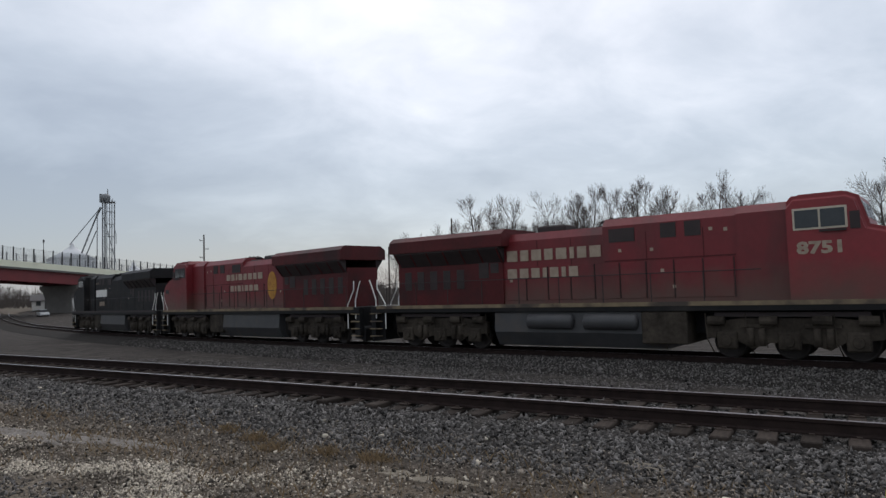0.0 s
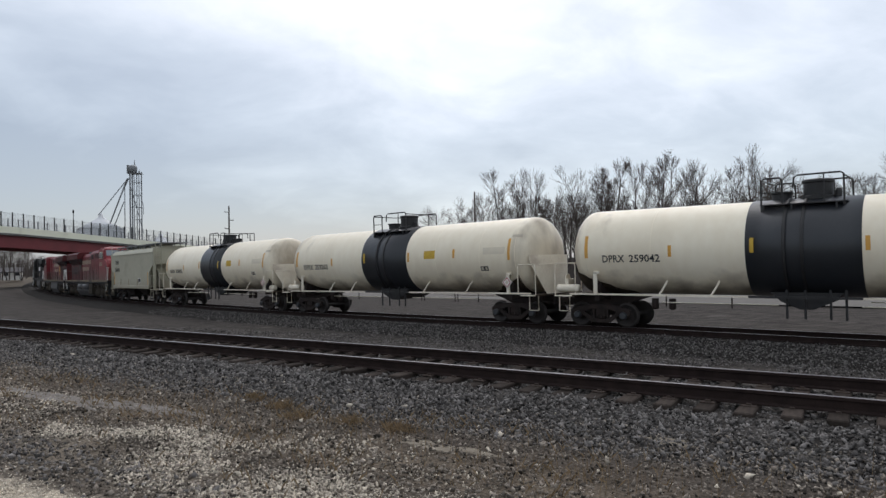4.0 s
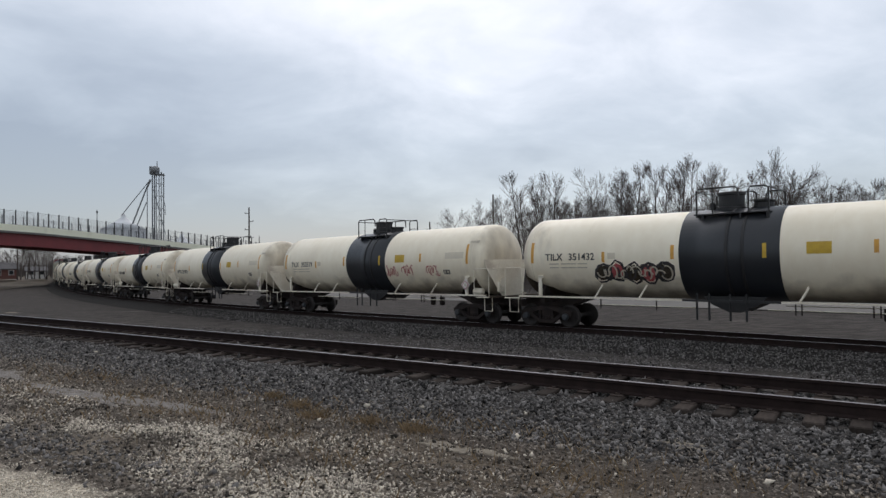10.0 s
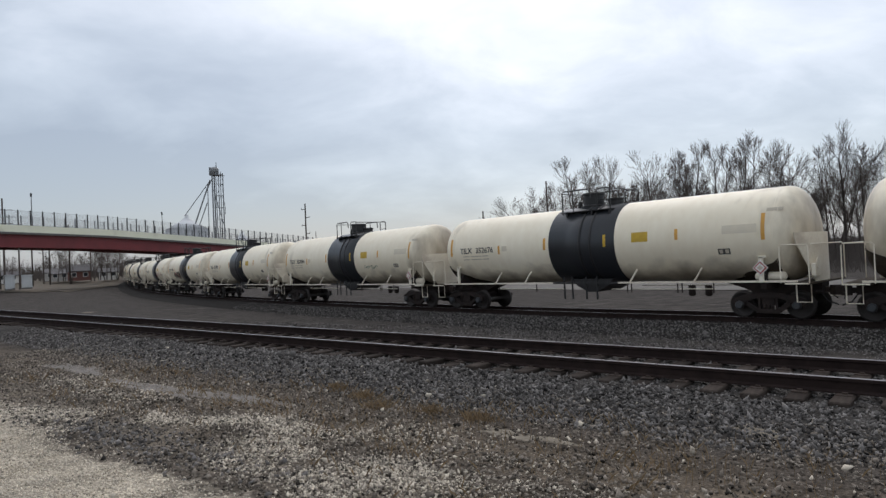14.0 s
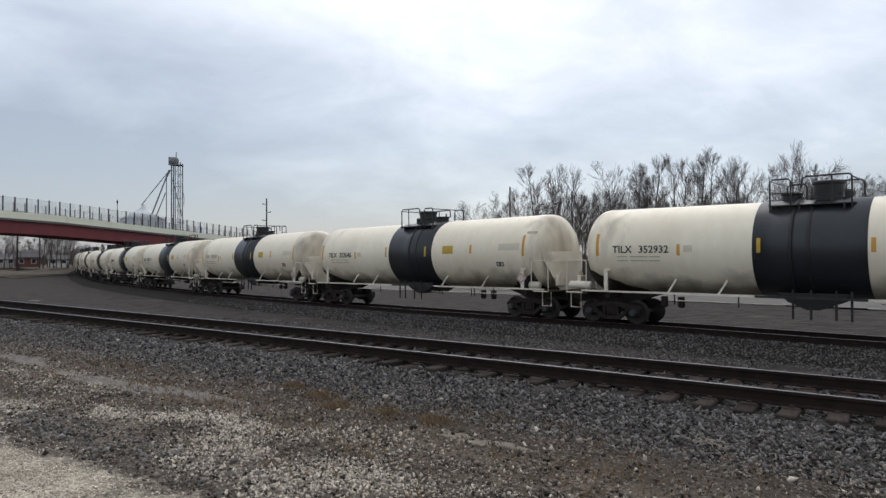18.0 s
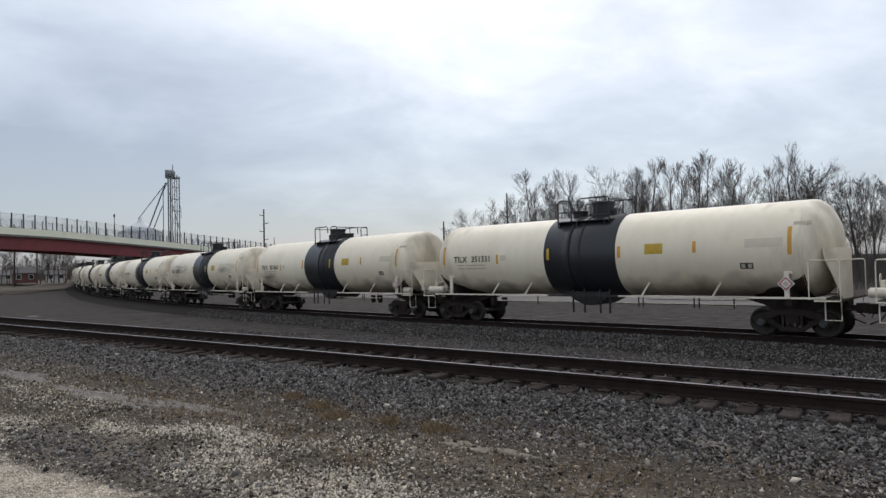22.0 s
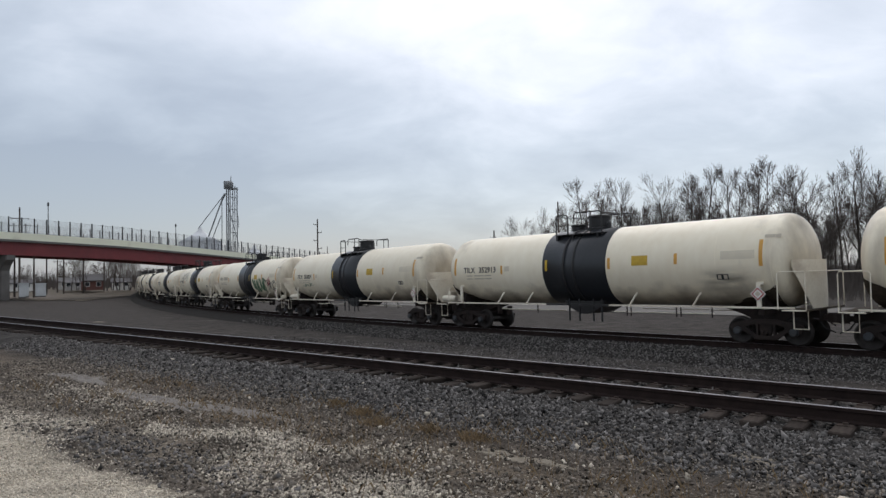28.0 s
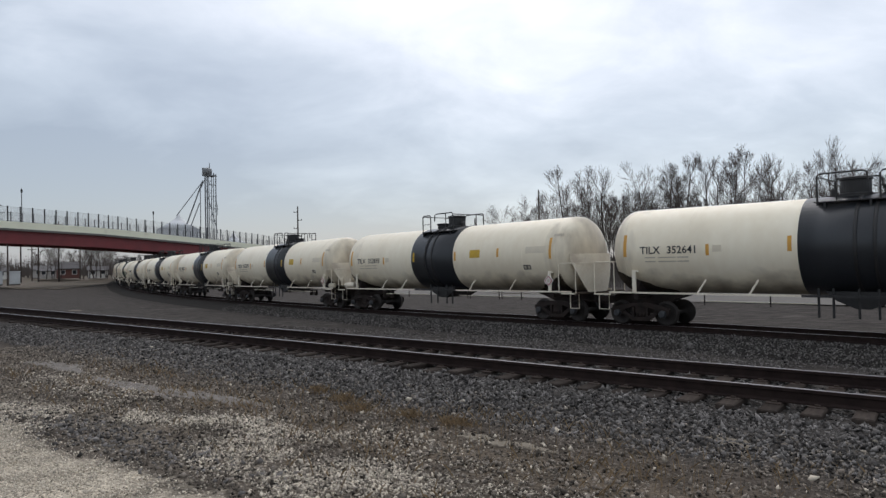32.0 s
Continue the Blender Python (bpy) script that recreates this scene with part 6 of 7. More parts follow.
    head = locomotive("locomotive", "black diesel locomotive with white hood panel", "locoblack", "locoblack", False)
    CARS.append((head, -77.3))
    for thing in (rear, mid, head):
        thing.scale = (0.965, 0.965, 1.0)
    cap = [0.50, 0.38, 0.45, 0.38, 0.46, 0.18, 0.38, 0.45]
    cap2 = [0.45, 0.40, 0.38, 0.18, 0.38, 0.18, 0.38]
    brand_blocks(rear, -0.945, ((-3.5, 3.50, cap, 0.42), (-3.5, 2.80, cap2, 0.40)), "letter")
    side_word("road_number", "8751", 7.35, 3.20, 0.34, -1.456, "letter", rear, 1.35, 0.02)
    brand_blocks(mid, 0.945, ((-1.5, 3.52, cap, 0.36), (-1.0, 2.86, cap2, 0.34)), "letter")
    b = lathe(B(), [(0.934, 0.62), (0.95, 0.62)], 24, "y", (-2.5, 0, 3.1))
    bmesh.ops.scale(b, vec=(0.75, 1, 1.25), space=Matrix.Translation((2.5, 0, -3.1)), verts=b.verts)
    part("crest", b, "gold", mid, "golden painted crest on the hood")
    b = B()
    box(b, 2.2, 5.2, 0.934, 0.95, 3.0, 3.6)
    part("hood_panel", b, "white", head, "white painted panel on the hood")
    for k in range(4):
        b = B()
        box(b, 2.9 + k * 0.36, 3.14 + k * 0.36, 0.934, 0.95, 2.25, 2.6)
        part("number_bar", b, "letter", head)


tank_train()


def rolled(t):
    """How far along the line the first tank car's middle is."""
    q = t - 16.0
    slack = float(np.interp(t, [0, 1, 2.1, 4.5, 5.4, 7.4, 9.1, 11.4, 13.9, 17.3, 19.6, 21.9, 23.4, 27.9, 29, 31, 32], [0, 0.02, 0.08, 0.18, 0.1, -0.1, -0.15, -0.12, -0.04, 0.08, 0.16, 0.21, 0.29, 0.25, 0.16, 0.02, 0]))
    return slack + 0.000244 * q ** 3 + 0.0012946 * q ** 2 - 15.17258 * q - 207.54 + 2.3 * math.exp(-((t - 0.2) / 1.7) ** 2)


def car_pose(s, half, turned):
    x0, y0, _ = on_line(s - half)
    x1, y1, _ = on_line(s + half)
    th = math.degrees(math.atan2(y1 - y0, x1 - x0))
    fall = math.degrees(math.atan2(dip(s - half) - dip(s + half), 2 * half))
    z = FAR_RAIL + 0.006 - (dip(s - half) + dip(s + half)) / 2
    return pose((x0 + x1) / 2, (y0 + y1) / 2, z, 0, fall if turned else -fall, th + (180 if turned else 0))
# ---------- road bridge ----------
BR0, BRD = Vector((-79.9, 120.2, 0)), Vector((0.454, 0.891, 0))
BRN = Vector((0.891, -0.454, 0))          # the bridge's side towards the tracks' near end


def deck(k):
    """Height of the girder's lower edge along the bridge."""
    return float(np.interp(k, [-120, -60, -25, 0, 24, 40, 51, 72, 110, 150], [2.0, 5.6, 6.8, 6.85, 6.15, 5.25, 4.6, 3.3, 0.9, -1.2]))


def along_bridge(name, profile, k0, k1, material, parent=None, label="", step=3.0, close=True):
    ks = np.arange(k0, k1 + 0.01, step)
    verts, faces = [], []
    n = len(profile)
    for k in ks:
        for a, z in profile:
            p = BR0 + BRD * k + BRN * a
            verts.append((p.x, p.y, deck(k) + z))
    for i in range(len(ks) - 1):
        for j in range(n):
            j2 = (j + 1) % n
            faces.append((i * n + j, (i + 1) * n + j, (i + 1) * n + j2, i * n + j2))
    faces += [tuple(range(n)), tuple(range((len(ks) - 1) * n, len(ks) * n))[::-1]]
    return raw(name, verts, faces, material, parent, label)


def bridge():
    br = empty("road_bridge", "road overpass with dark red girders and a fenced parapet", "bridge", kind="structure")
    for a in (0.0, -3.2, -6.4, -9.6):
        along_bridge("girder", [(a, 0), (a, 0.05), (a - 0.18, 0.08), (a - 0.18, 2.35), (a, 2.38), (a, 2.45), (a - 0.5, 2.45), (a - 0.5, 0)], -60, 84, "girder", br, "dark red steel girder")
    along_bridge("deck_slab", [(0.45, 2.45), (0.45, 2.85), (-10.5, 2.85), (-10.5, 2.45)], -110, 110, "concrete", br, "grey concrete deck edge")
    for a in (0.42, -10.2):
        along_bridge("parapet", [(a, 2.852), (a, 4.15), (a - 0.3, 4.15), (a - 0.3, 2.852)], -110, 110, "parapet", br, "pale yellow concrete parapet")
    along_bridge("approach_fill", [(0.3, -9), (0.3, 2.4), (-10.3, 2.4), (-10.3, -9)], -160, -60, "concrete", br)
    along_bridge("approach_fill", [(0.3, -9), (0.3, 2.4), (-10.3, 2.4), (-10.3, -9)], 84, 150, "concrete", br)
    # fences: posts, rails and wires
    for a in (0.30, -10.3):
        post = None
        ks = np.arange(-72, 108, 2.35)
        for i, k in enumerate(ks):
            p = BR0 + BRD * float(k) + BRN * a
            z = deck(float(k))
            if post is None:
                b = B()
                box(b, -0.075, 0.075, -0.08, 0.16, 3.55, 7.05, 0.01)
                post = part("fence_post", b, "fence" if a > 0 else "mesh", br)
                o = post
            else:
                o = new("fence_post", post.data)
                o.parent = br
            o.matrix_basis = pose(p.x, p.y, z, 0, 0, math.degrees(math.atan2(BRD.y, BRD.x)))
        for z in (4.25, 6.85):
            along_bridge("fence_rail", [(a + 0.02, z), (a + 0.02, z + 0.035), (a - 0.02, z + 0.035), (a - 0.02, z)], -72, 106, "mesh", br)
        verts, faces = [], []
        for k in np.arange(-72, 106, 0.16):
            p, q = BR0 + BRD * float(k) + BRN * a, BRD * 0.010
            z = deck(float(k))
            n = len(verts)
            verts += [(p.x - q.x, p.y - q.y, z + 4.15), (p.x + q.x, p.y + q.y, z + 4.15), (p.x + q.x, p.y + q.y, z + 6.85), (p.x - q.x, p.y - q.y, z + 6.85)]
            faces.append((n, n + 1, n + 2, n + 3))
        for z0 in np.arange(4.3, 6.8, 0.2):
            for k in np.arange(-72, 104, 3.0):
                p, q = BR0 + BRD * float(k) + BRN * a, BR0 + BRD * float(k + 3) + BRN * a
                n = len(verts)
                verts += [(p.x, p.y, deck(k) + z0), (q.x, q.y, deck(k + 3) + z0), (q.x, q.y, deck(k + 3) + z0 + 0.012), (p.x, p.y, deck(k) + z0 + 0.012)]
                faces.append((n, n + 1, n + 2, n + 3))
        tagged(raw("fence_mesh", verts, faces, "mesh", br), kind="stuff")
    # wall piers with flared heads
    for k in (1.0, 47.5):
        b = B()
        z = deck(k)
        prism(b, [(-8.9, -3.2), (-8.9, z - 2.9), (-9.4, z - 1.6), (-10.5, z - 0.9), (-10.5, z - 0.05), (0.7, z - 0.05), (0.7, z - 0.9), (-0.5, z - 1.9), (-1.0, z - 2.9), (-1.0, -3.2)], -0.85, 0.85)
        bmesh.ops.bevel(b, geom=[e for e in b.edges if abs(e.verts[0].co.y - e.verts[1].co.y) < 0.01], offset=0.12, segments=2, affect="EDGES")
        o = part("pier", b, "concrete", br, "concrete wall pier with a flared head")
        for a in (0.0, -3.2, -6.4, -9.6):
            b = B()
            box(b, a - 0.55, a + 0.05, -0.35, 0.35, z - 0.06, z + 0.02)
            part("bearing", b, "fence", o)
        c = BR0 + BRD * k
        o.matrix_basis = Matrix.Translation((c.x, c.y, 0)) @ pose(0, 0, 0, 0, 0, math.degrees(math.atan2(BRN.y, BRN.x)))
    return br


bridge()


def lamp_post(x, y, z0, z1):
    t = empty("lamp_post", "dark slim lamp post on the bridge", "lamp post", "lamp posts on the bridge", m=pose(x, y, z0))
    h = z1 - z0
    b = B()
    tube(b, [(0, 0, 0), (0, 0, h)], [0.11, 0.07], 8)
    part("post", b, "fence", t)
    part("lantern", lathe(B(), [(h - 0.05, 0.06), (h, 0.17), (h + 0.55, 0.20), (h + 0.7, 0.1), (h + 0.85, 0.02)], 10, "z"), "fence", t)


for k, top in ((-18.5, 8.2), (14.0, 11.0), (46.5, 9.9)):
    c = BR0 + BRD * k + BRN * -9.0
    lamp_post(c.x, c.y, deck(k) + 2.85, deck(k) + top)


# ---------- poles ----------
def utility_pole(x, y, h, arms, turn=0.0, z0=-1.0, r=0.16):
    t = empty("utility_pole", "dark weathered wooden utility pole", "utility pole", "utility poles", m=pose(x, y, z0, 0, 0, turn))
    b = B()
    tube(b, [(0, 0, 0), (0, 0, h)], [r, r * 0.65], 8)
    part("pole", b, "pole", t)
    for z, w, off in arms:
        b = B()
        box(b, off - w / 2, off + w / 2, -0.07, 0.07, z - 0.07, z + 0.07)
        arm = part("crossarm", b, "pole", t)
        for q in (-0.45, 0.45):
            part("insulator", lathe(B(), [(z + 0.05, 0.05), (z + 0.3, 0.07), (z + 0.34, 0.03)], 8, "z", (off + q * w, 0, 0)), "steel", arm)
    return t


utility_pole(-29.7, 157.4, 16.4, [(15.0 - 1.9 * k, 1.1, (-0.4, 0.4)[k % 2]) for k in range(4)], 10, r=0.22)
utility_pole(-27.0, 155.0, 9.6, [], 0, r=0.12)
utility_pole(15.8, 89.8, 12.4, [], 0, r=0.15)
utility_pole(7.2, 92.0, 8.8, [], 0, r=0.14)
utility_pole(-119.4, 186.7, 23.8, [(20.6, 4.6, 0), (18.6, 6.0, 0), (16.8, 5.0, 0)], 30, r=0.3)
for az, d, h in ((-32.9, 150, 12.0), (-31.7, 140, 7.5), (-30.9, 165, 13.0), (-30.2, 185, 8.0), (-29.8, 170, 13.0), (-28.5, 165, 13.0), (-27.1, 190, 12.0)):
    utility_pole(d * math.sin(radians(az)), d * math.cos(radians(az)), h, [(h - 0.6, 1.8, 0)] if h > 7.8 else [], 30, r=0.18)


# ---------- grain elevator ----------
def grain_tower():
    t = empty("grain_elevator", "tall grey steel grain elevator leg with slanted spouts", "grain elevator", m=pose(-77.0, 238.1, -1.0))
    H = 38.0
    legs = ((1.2, -1.4), (2.8, -1.4), (1.2, 1.4), (2.8, 1.4))
    for x, y in legs:
        part("tower_leg", tube(B(), [(x, y, 0), (x, y, H - 2.6)], 0.15, 6), "steel", t)
    for z in np.arange(2, H - 3, 4.2):
        for i, j in ((0, 1), (1, 3), (2, 3), (0, 2)):
            part("girt", tube(B(), [(*legs[i], z), (*legs[j], z)], 0.07, 5), "steel", t)
        part("brace", tube(B(), [(*legs[0], z), (*legs[1], min(z + 4.2, H - 3))], 0.05, 5), "steel", t)
    for x, y in ((-0.45, -0.4), (0.0, 0.5)):
        part("bucket_leg", tube(B(), [(x, y, 0), (x, y, H - 3.2)], 0.25, 8), "steel", t, "straight casing of the bucket elevator")
    part("drop_spout", tube(B(), [(-0.9, 0, H - 5.0), (-2.3, 0, H - 8.0), (-2.4, 0, 4)], 0.15, 7), "steel", t)
    part("drop_spout", tube(B(), [(-0.2, 0, H - 8.5), (3.6, 0.4, 14)], 0.13, 7), "steel", t)
    for z in np.arange(5, H - 4, 6.0):
        part("tie_arm", tube(B(), [(-0.45, 0, z), (1.2, -1.4, z)], 0.07, 5), "steel", t)
    part("ladder_rail", tube(B(), [(3.3, -1.0, 2), (3.3, -1.0, H - 3)], 0.06, 5), "steel", t)
    part("outrigger", tube(B(), [(3.3, -1.0, 26.6), (4.0, -1.0, 23.5), (4.0, -1.0, 20.5)], 0.10, 5), "steel", t)
    part("distributor_head", lathe(B(), [(H - 3.4, 0.6), (H - 3.0, 1.5), (H - 1.2, 1.6), (H - 0.7, 1.2), (H - 0.4, 0.3)], 20, "z", (0.25, 0, 0)), "steel", t, "round grey distributor head at the top")
    b = B()
    box(b, -1.4, -0.6, -0.8, 0.8, H - 3.4, H - 0.5, 0.1)
    part("head_casing", b, "steel", t)
    b = B()
    tube(b, [(1.0, 0, H - 0.8), (1.0, 0, H + 1.3)], [0.22, 0.10], 8)
    part("vent_stack", b, "steel", t)
    b = B()
    box(b, -0.2, 3.2, -1.7, 1.7, H - 3.5, H - 3.3)
    part("top_platform", b, "steel", t)
    for x in (-0.1, 1.5, 3.1):
        part("guard_post", tube(B(), [(x, -1.65, H - 3.3), (x, -1.65, H - 2.2)], 0.06, 5), "steel", t)
    for x0, z0, x, z, r in ((-1.2, H - 5.0, -10.9, 20.5, 0.15), (-1.4, H - 5.0, -7.6, 16.5, 0.24), (-2.6, H - 13.0, -5.9, 16.5, 0.17)):
        part("spout", tube(B(), [(x0, 0, z0), (x, 0, z)], r, 7), "steel", t, "slanted grain spout")
    return t


grain_tower()


def grain_bin(x, y, r, h):
    t = empty("grain_bin", "pale corrugated steel grain bin with a conical roof", "grain bin", "grain bins", m=pose(x, y, -1.0))
    prof = [(0, r)]
    for k in range(40):
        prof.append((h * (k + 0.5) / 40, r + (0.05 if k % 2 else 0)))
    part("bin_wall", lathe(B(), prof + [(h, r)], 32, "z"), "bin", t)
    part("bin_roof", lathe(B(), [(h, r + 0.2), (h + r * 0.36, r * 0.42), (h + r * 0.60, 0.75), (h + r * 0.60 + 1.0, 0.6), (h + r * 0.60 + 1.3, 0.1)], 32, "z"), "bin", t, "conical steel bin roof")


grain_bin(-87.9, 240.0, 7.4, 15.6)
grain_bin(-70.0, 246.0, 7.0, 9.0)


# ---------- trees ----------
def tree_mesh(seed, height, stems, trunk_r, clear, angle, reach, lift):
    """A bare tree as tapered bars, thick ones and twigs: straight stems that are clear of limbs up to a share of their length,
    limbs that leave at an angle, reach that share of the height, and bend upward by lift."""
    rng = random.Random(seed)
    bars = ([], [])

    def grow(p, d, length, r, level):
        n = (8, 5, 4, 3)[level]
        turn = rng.uniform(0, 6.28)
        q = p
        for i in range(n):
            f = (i + 1) / n
            wob = (0.035, 0.06, 0.08, 0.10)[level]
            d = (d + Vector((rng.gauss(0, wob), rng.gauss(0, wob), (0, lift, lift * 0.9, 0.07)[level] + rng.gauss(0, wob * 0.6)))).normalized()
            e = q + d * length / n
            r2 = r * (0.85, 0.78, 0.74, 0.72)[level]
            bars[0 if level < 2 else 1].append((q, e, r, r2))
            q, r = e, r2
            if level == 3 or (level == 0 and f < clear):
                continue
            for _ in range((rng.choice((1, 2)), rng.choice((1, 2, 2)), rng.choice((1, 2)))[level] + (i == n - 1)):
                turn += 2.4 + rng.uniform(-0.5, 0.5)
                t = radians(rng.uniform(0.75, 1.25) * (angle, 30, 25)[level])
                s = d.cross(Vector((0, 0, 1)) if abs(d.z) < 0.95 else Vector((1, 0, 0))).normalized()
                nd = (d * math.cos(t) + (Matrix.Rotation(turn, 3, d) @ s) * math.sin(t)).normalized()
                far = (height * reach * (1.15 - 0.65 * f), length * (0.62 - 0.25 * f), length * rng.uniform(0.45, 0.75))[level]
                grow(q, nd, far * rng.uniform(0.75, 1.2), r * (0.50, 0.48, 0.55)[level], level + 1)
    for k in range(stems):
        a = 6.28 * k / stems + rng.uniform(0, 1)
        t, o = (0.04, 0.0) if stems == 1 else (rng.uniform(0.10, 0.24), 0.22)
        grow(Vector((o * math.cos(a), o * math.sin(a), 0)), Vector((math.cos(a) * t, math.sin(a) * t, 1)).normalized(), height * rng.uniform(0.70, 0.86), trunk_r * (1 if k == 0 else rng.uniform(0.65, 0.9)), 0)
    top = max(e.z for k in (0, 1) for _, e, _, _ in bars[k]) or 1
    f = height / top
    out = []
    for k, sides in ((0, 5), (1, 3)):
        verts, faces = [], []
        for p, e, r1, r2 in bars[k]:
            d = (e - p).normalized()
            a = d.cross(Vector((0, 0, 1)) if abs(d.z) < 0.9 else Vector((1, 0, 0))).normalized()
            b = d.cross(a)
            n = len(verts)
            r1, r2 = max(r1, 0.0085), max(r2, 0.007)
            for c, r in ((p, r1), (e, r2)):
                for j in range(sides):
                    t = 2 * math.pi * j / sides
                    verts.append(tuple(c * f + a * math.cos(t) * r + b * math.sin(t) * r))
            for j in range(sides):
                j2 = (j + 1) % sides
                faces.append((n + j, n + j2, n + sides + j2, n + sides + j))
        out.append((verts, faces))
    return out


def bare_tree(seed, height, stems, trunk_r, clear, angle, reach, lift):
    t = empty("bare_tree", "bare leafless tree with many fine twigs", "tree", "bare trees behind the tracks")
    (v0, f0), (v1, f1) = tree_mesh(seed, height, stems, trunk_r, clear, angle, reach, lift)
    raw("trunk", v0, f0, "bark", t)
    raw("crown", v1, f1, "twig", t, "open crown of bare grey-brown twigs")
    return t


# a fan of stems, a slim tall tree, a round wide crown, a thicket of stems, a leaning pair, a tall tree with ascending limbs
KINDS = [bare_tree(11, 10.0, 3, 0.13, 0.30, 34, 0.26, 0.10), bare_tree(23, 10.0, 1, 0.15, 0.35, 36, 0.24, 0.09), bare_tree(37, 10.0, 1, 0.18, 0.30, 55, 0.36, 0.05),
         bare_tree(41, 10.0, 4, 0.10, 0.35, 30, 0.20, 0.10), bare_tree(53, 10.0, 2, 0.14, 0.30, 38, 0.27, 0.09), bare_tree(61, 10.0, 1, 0.16, 0.25, 32, 0.34, 0.13)]
_used = set()


def plant(kind, x, y, h, turn):
    m = Matrix.LocRotScale((x, y, -1.0), Euler((0, 0, turn)), (h / 9.9,) * 3)
    if kind not in _used:
        _used.add(kind)
        KINDS[kind].matrix_basis = m
    else:
        c = copy_thing(KINDS[kind], m)
        c.matrix_basis = m


# bearing in degrees to the right of north, distance, height, kind
TREES = [(4.8, 118, 10.0, 2), (7.0, 100, 11.6, 2), (8.9, 96, 12.0, 2), (10.6, 92, 12.4, 4), (12.8, 88, 14.9, 0), (15.3, 88, 15.3, 5), (14.2, 94, 12.8, 3), (17.0, 94, 12.2, 4), (18.8, 88, 15.2, 5), (17.9, 96, 11.6, 2),
         (21.0, 88, 15.4, 0), (23.0, 88, 15.9, 4), (24.3, 92, 14.4, 1), (25.1, 88, 16.6, 1), (25.9, 90, 15.6, 3), (27.8, 88, 15.4, 5), (28.5, 92, 14.0, 1), (29.6, 88, 13.6, 2), (31.4, 90, 14.6, 4), (32.3, 88, 16.0, 5), (33.6, 90, 14.6, 2), (35.0, 94, 12.6, 3), (36.5, 86, 12.5, 2),
         (37.8, 96, 12.0, 4), (39.2, 86, 12.2, 2), (40.6, 92, 12.0, 0), (42.4, 86, 14.0, 1), (43.4, 84, 14.3, 2), (44.6, 86, 14.0, 0), (45.9, 84, 15.2, 3), (47.0, 86, 14.2, 4), (47.8, 84, 14.4, 5), (49.9, 84, 13.4, 0), (51.2, 84, 14.0, 2), (52.8, 82, 14.4, 3), (54.6, 82, 14.0, 4)]
for i, (az, d, h, k) in enumerate(TREES):
    plant(k, d * math.sin(radians(az)), d * math.cos(radians(az)), h, i * 2.4)
rng = random.Random(8)
for i in range(58):
    az, d = rng.uniform(6, 57), rng.uniform(84, 118)
    plant(rng.choice((0, 1, 3, 4, 5)), d * math.sin(radians(az)), d * math.cos(radians(az)), rng.uniform(8, 12.2) * (0.85 if az < 12 else 1.0), rng.uniform(0, 6))
# far trees beyond the bridge
for i in range(34):
    az, d = rng.uniform(-42, -4), rng.uniform(270, 420)
    plant(rng.choice((0, 2, 4)), d * math.sin(radians(az)), d * math.cos(radians(az)), rng.uniform(6, 10), rng.uniform(0, 6))
for k, (az, d, h) in enumerate(((-29.3, 196, 8.6), (-28.9, 199, 9.4), (-28.4, 203, 9.0), (-26.9, 190, 10.5), (-26.5, 196, 11.5), (-26.1, 192, 11.8), (-25.7, 198, 11.2), (-25.3, 190, 10.4), (-26.2, 206, 11.5), (-25.0, 215, 9.0), (-32.2, 215, 7.5))):
    plant((2, 0, 4)[k % 3], d * math.sin(radians(az)), d * math.cos(radians(az)), h, d)


def brush_line():
    """Low bare brush and far thin woods along the foot of the trees."""
    verts, faces = [], []
    r = random.Random(3)
    for i in range(27000):
        k = i % 5 if i < 15000 else 9 if i < 22000 else 4
        if k == 9:
            az, d, h, w = r.uniform(20, 62), r.uniform(96, 150), r.uniform(2.6, 6.5) * r.uniform(0.55, 1), 0.035
        elif k < 2:
            az, d, h, w = r.uniform(2, 59), r.uniform(66, 100), r.uniform(1.0, 3.6), 0.022
        elif k < 4:
            az, d, h, w = r.uniform(0, 60), r.uniform(105, 190), r.uniform(3.0, 7.0) * r.uniform(0.5, 1), 0.05
        else:
            az, d, h, w = r.uniform(-46, 4), r.uniform(235, 420), r.uniform(3, 8), 0.13
        x, y = d * math.sin(radians(az)), d * math.cos(radians(az))
        lean, q = r.uniform(0, 0.3) * h, r.uniform(0, 6.28)
        n = len(verts)
        e = (x + math.cos(q) * lean, y + math.sin(q) * lean, -1 + h)
        verts += [(x - w, y, -1), (x + w, y, -1), (x, y + w, -1), e]
        faces += [(n, n + 1, n + 3), (n + 1, n + 2, n + 3), (n + 2, n, n + 3)]
    tagged(raw("brush", verts, faces, "brush"), "bare brown brush and thin woods under the trees", "brush", kind="stuff")


brush_line()


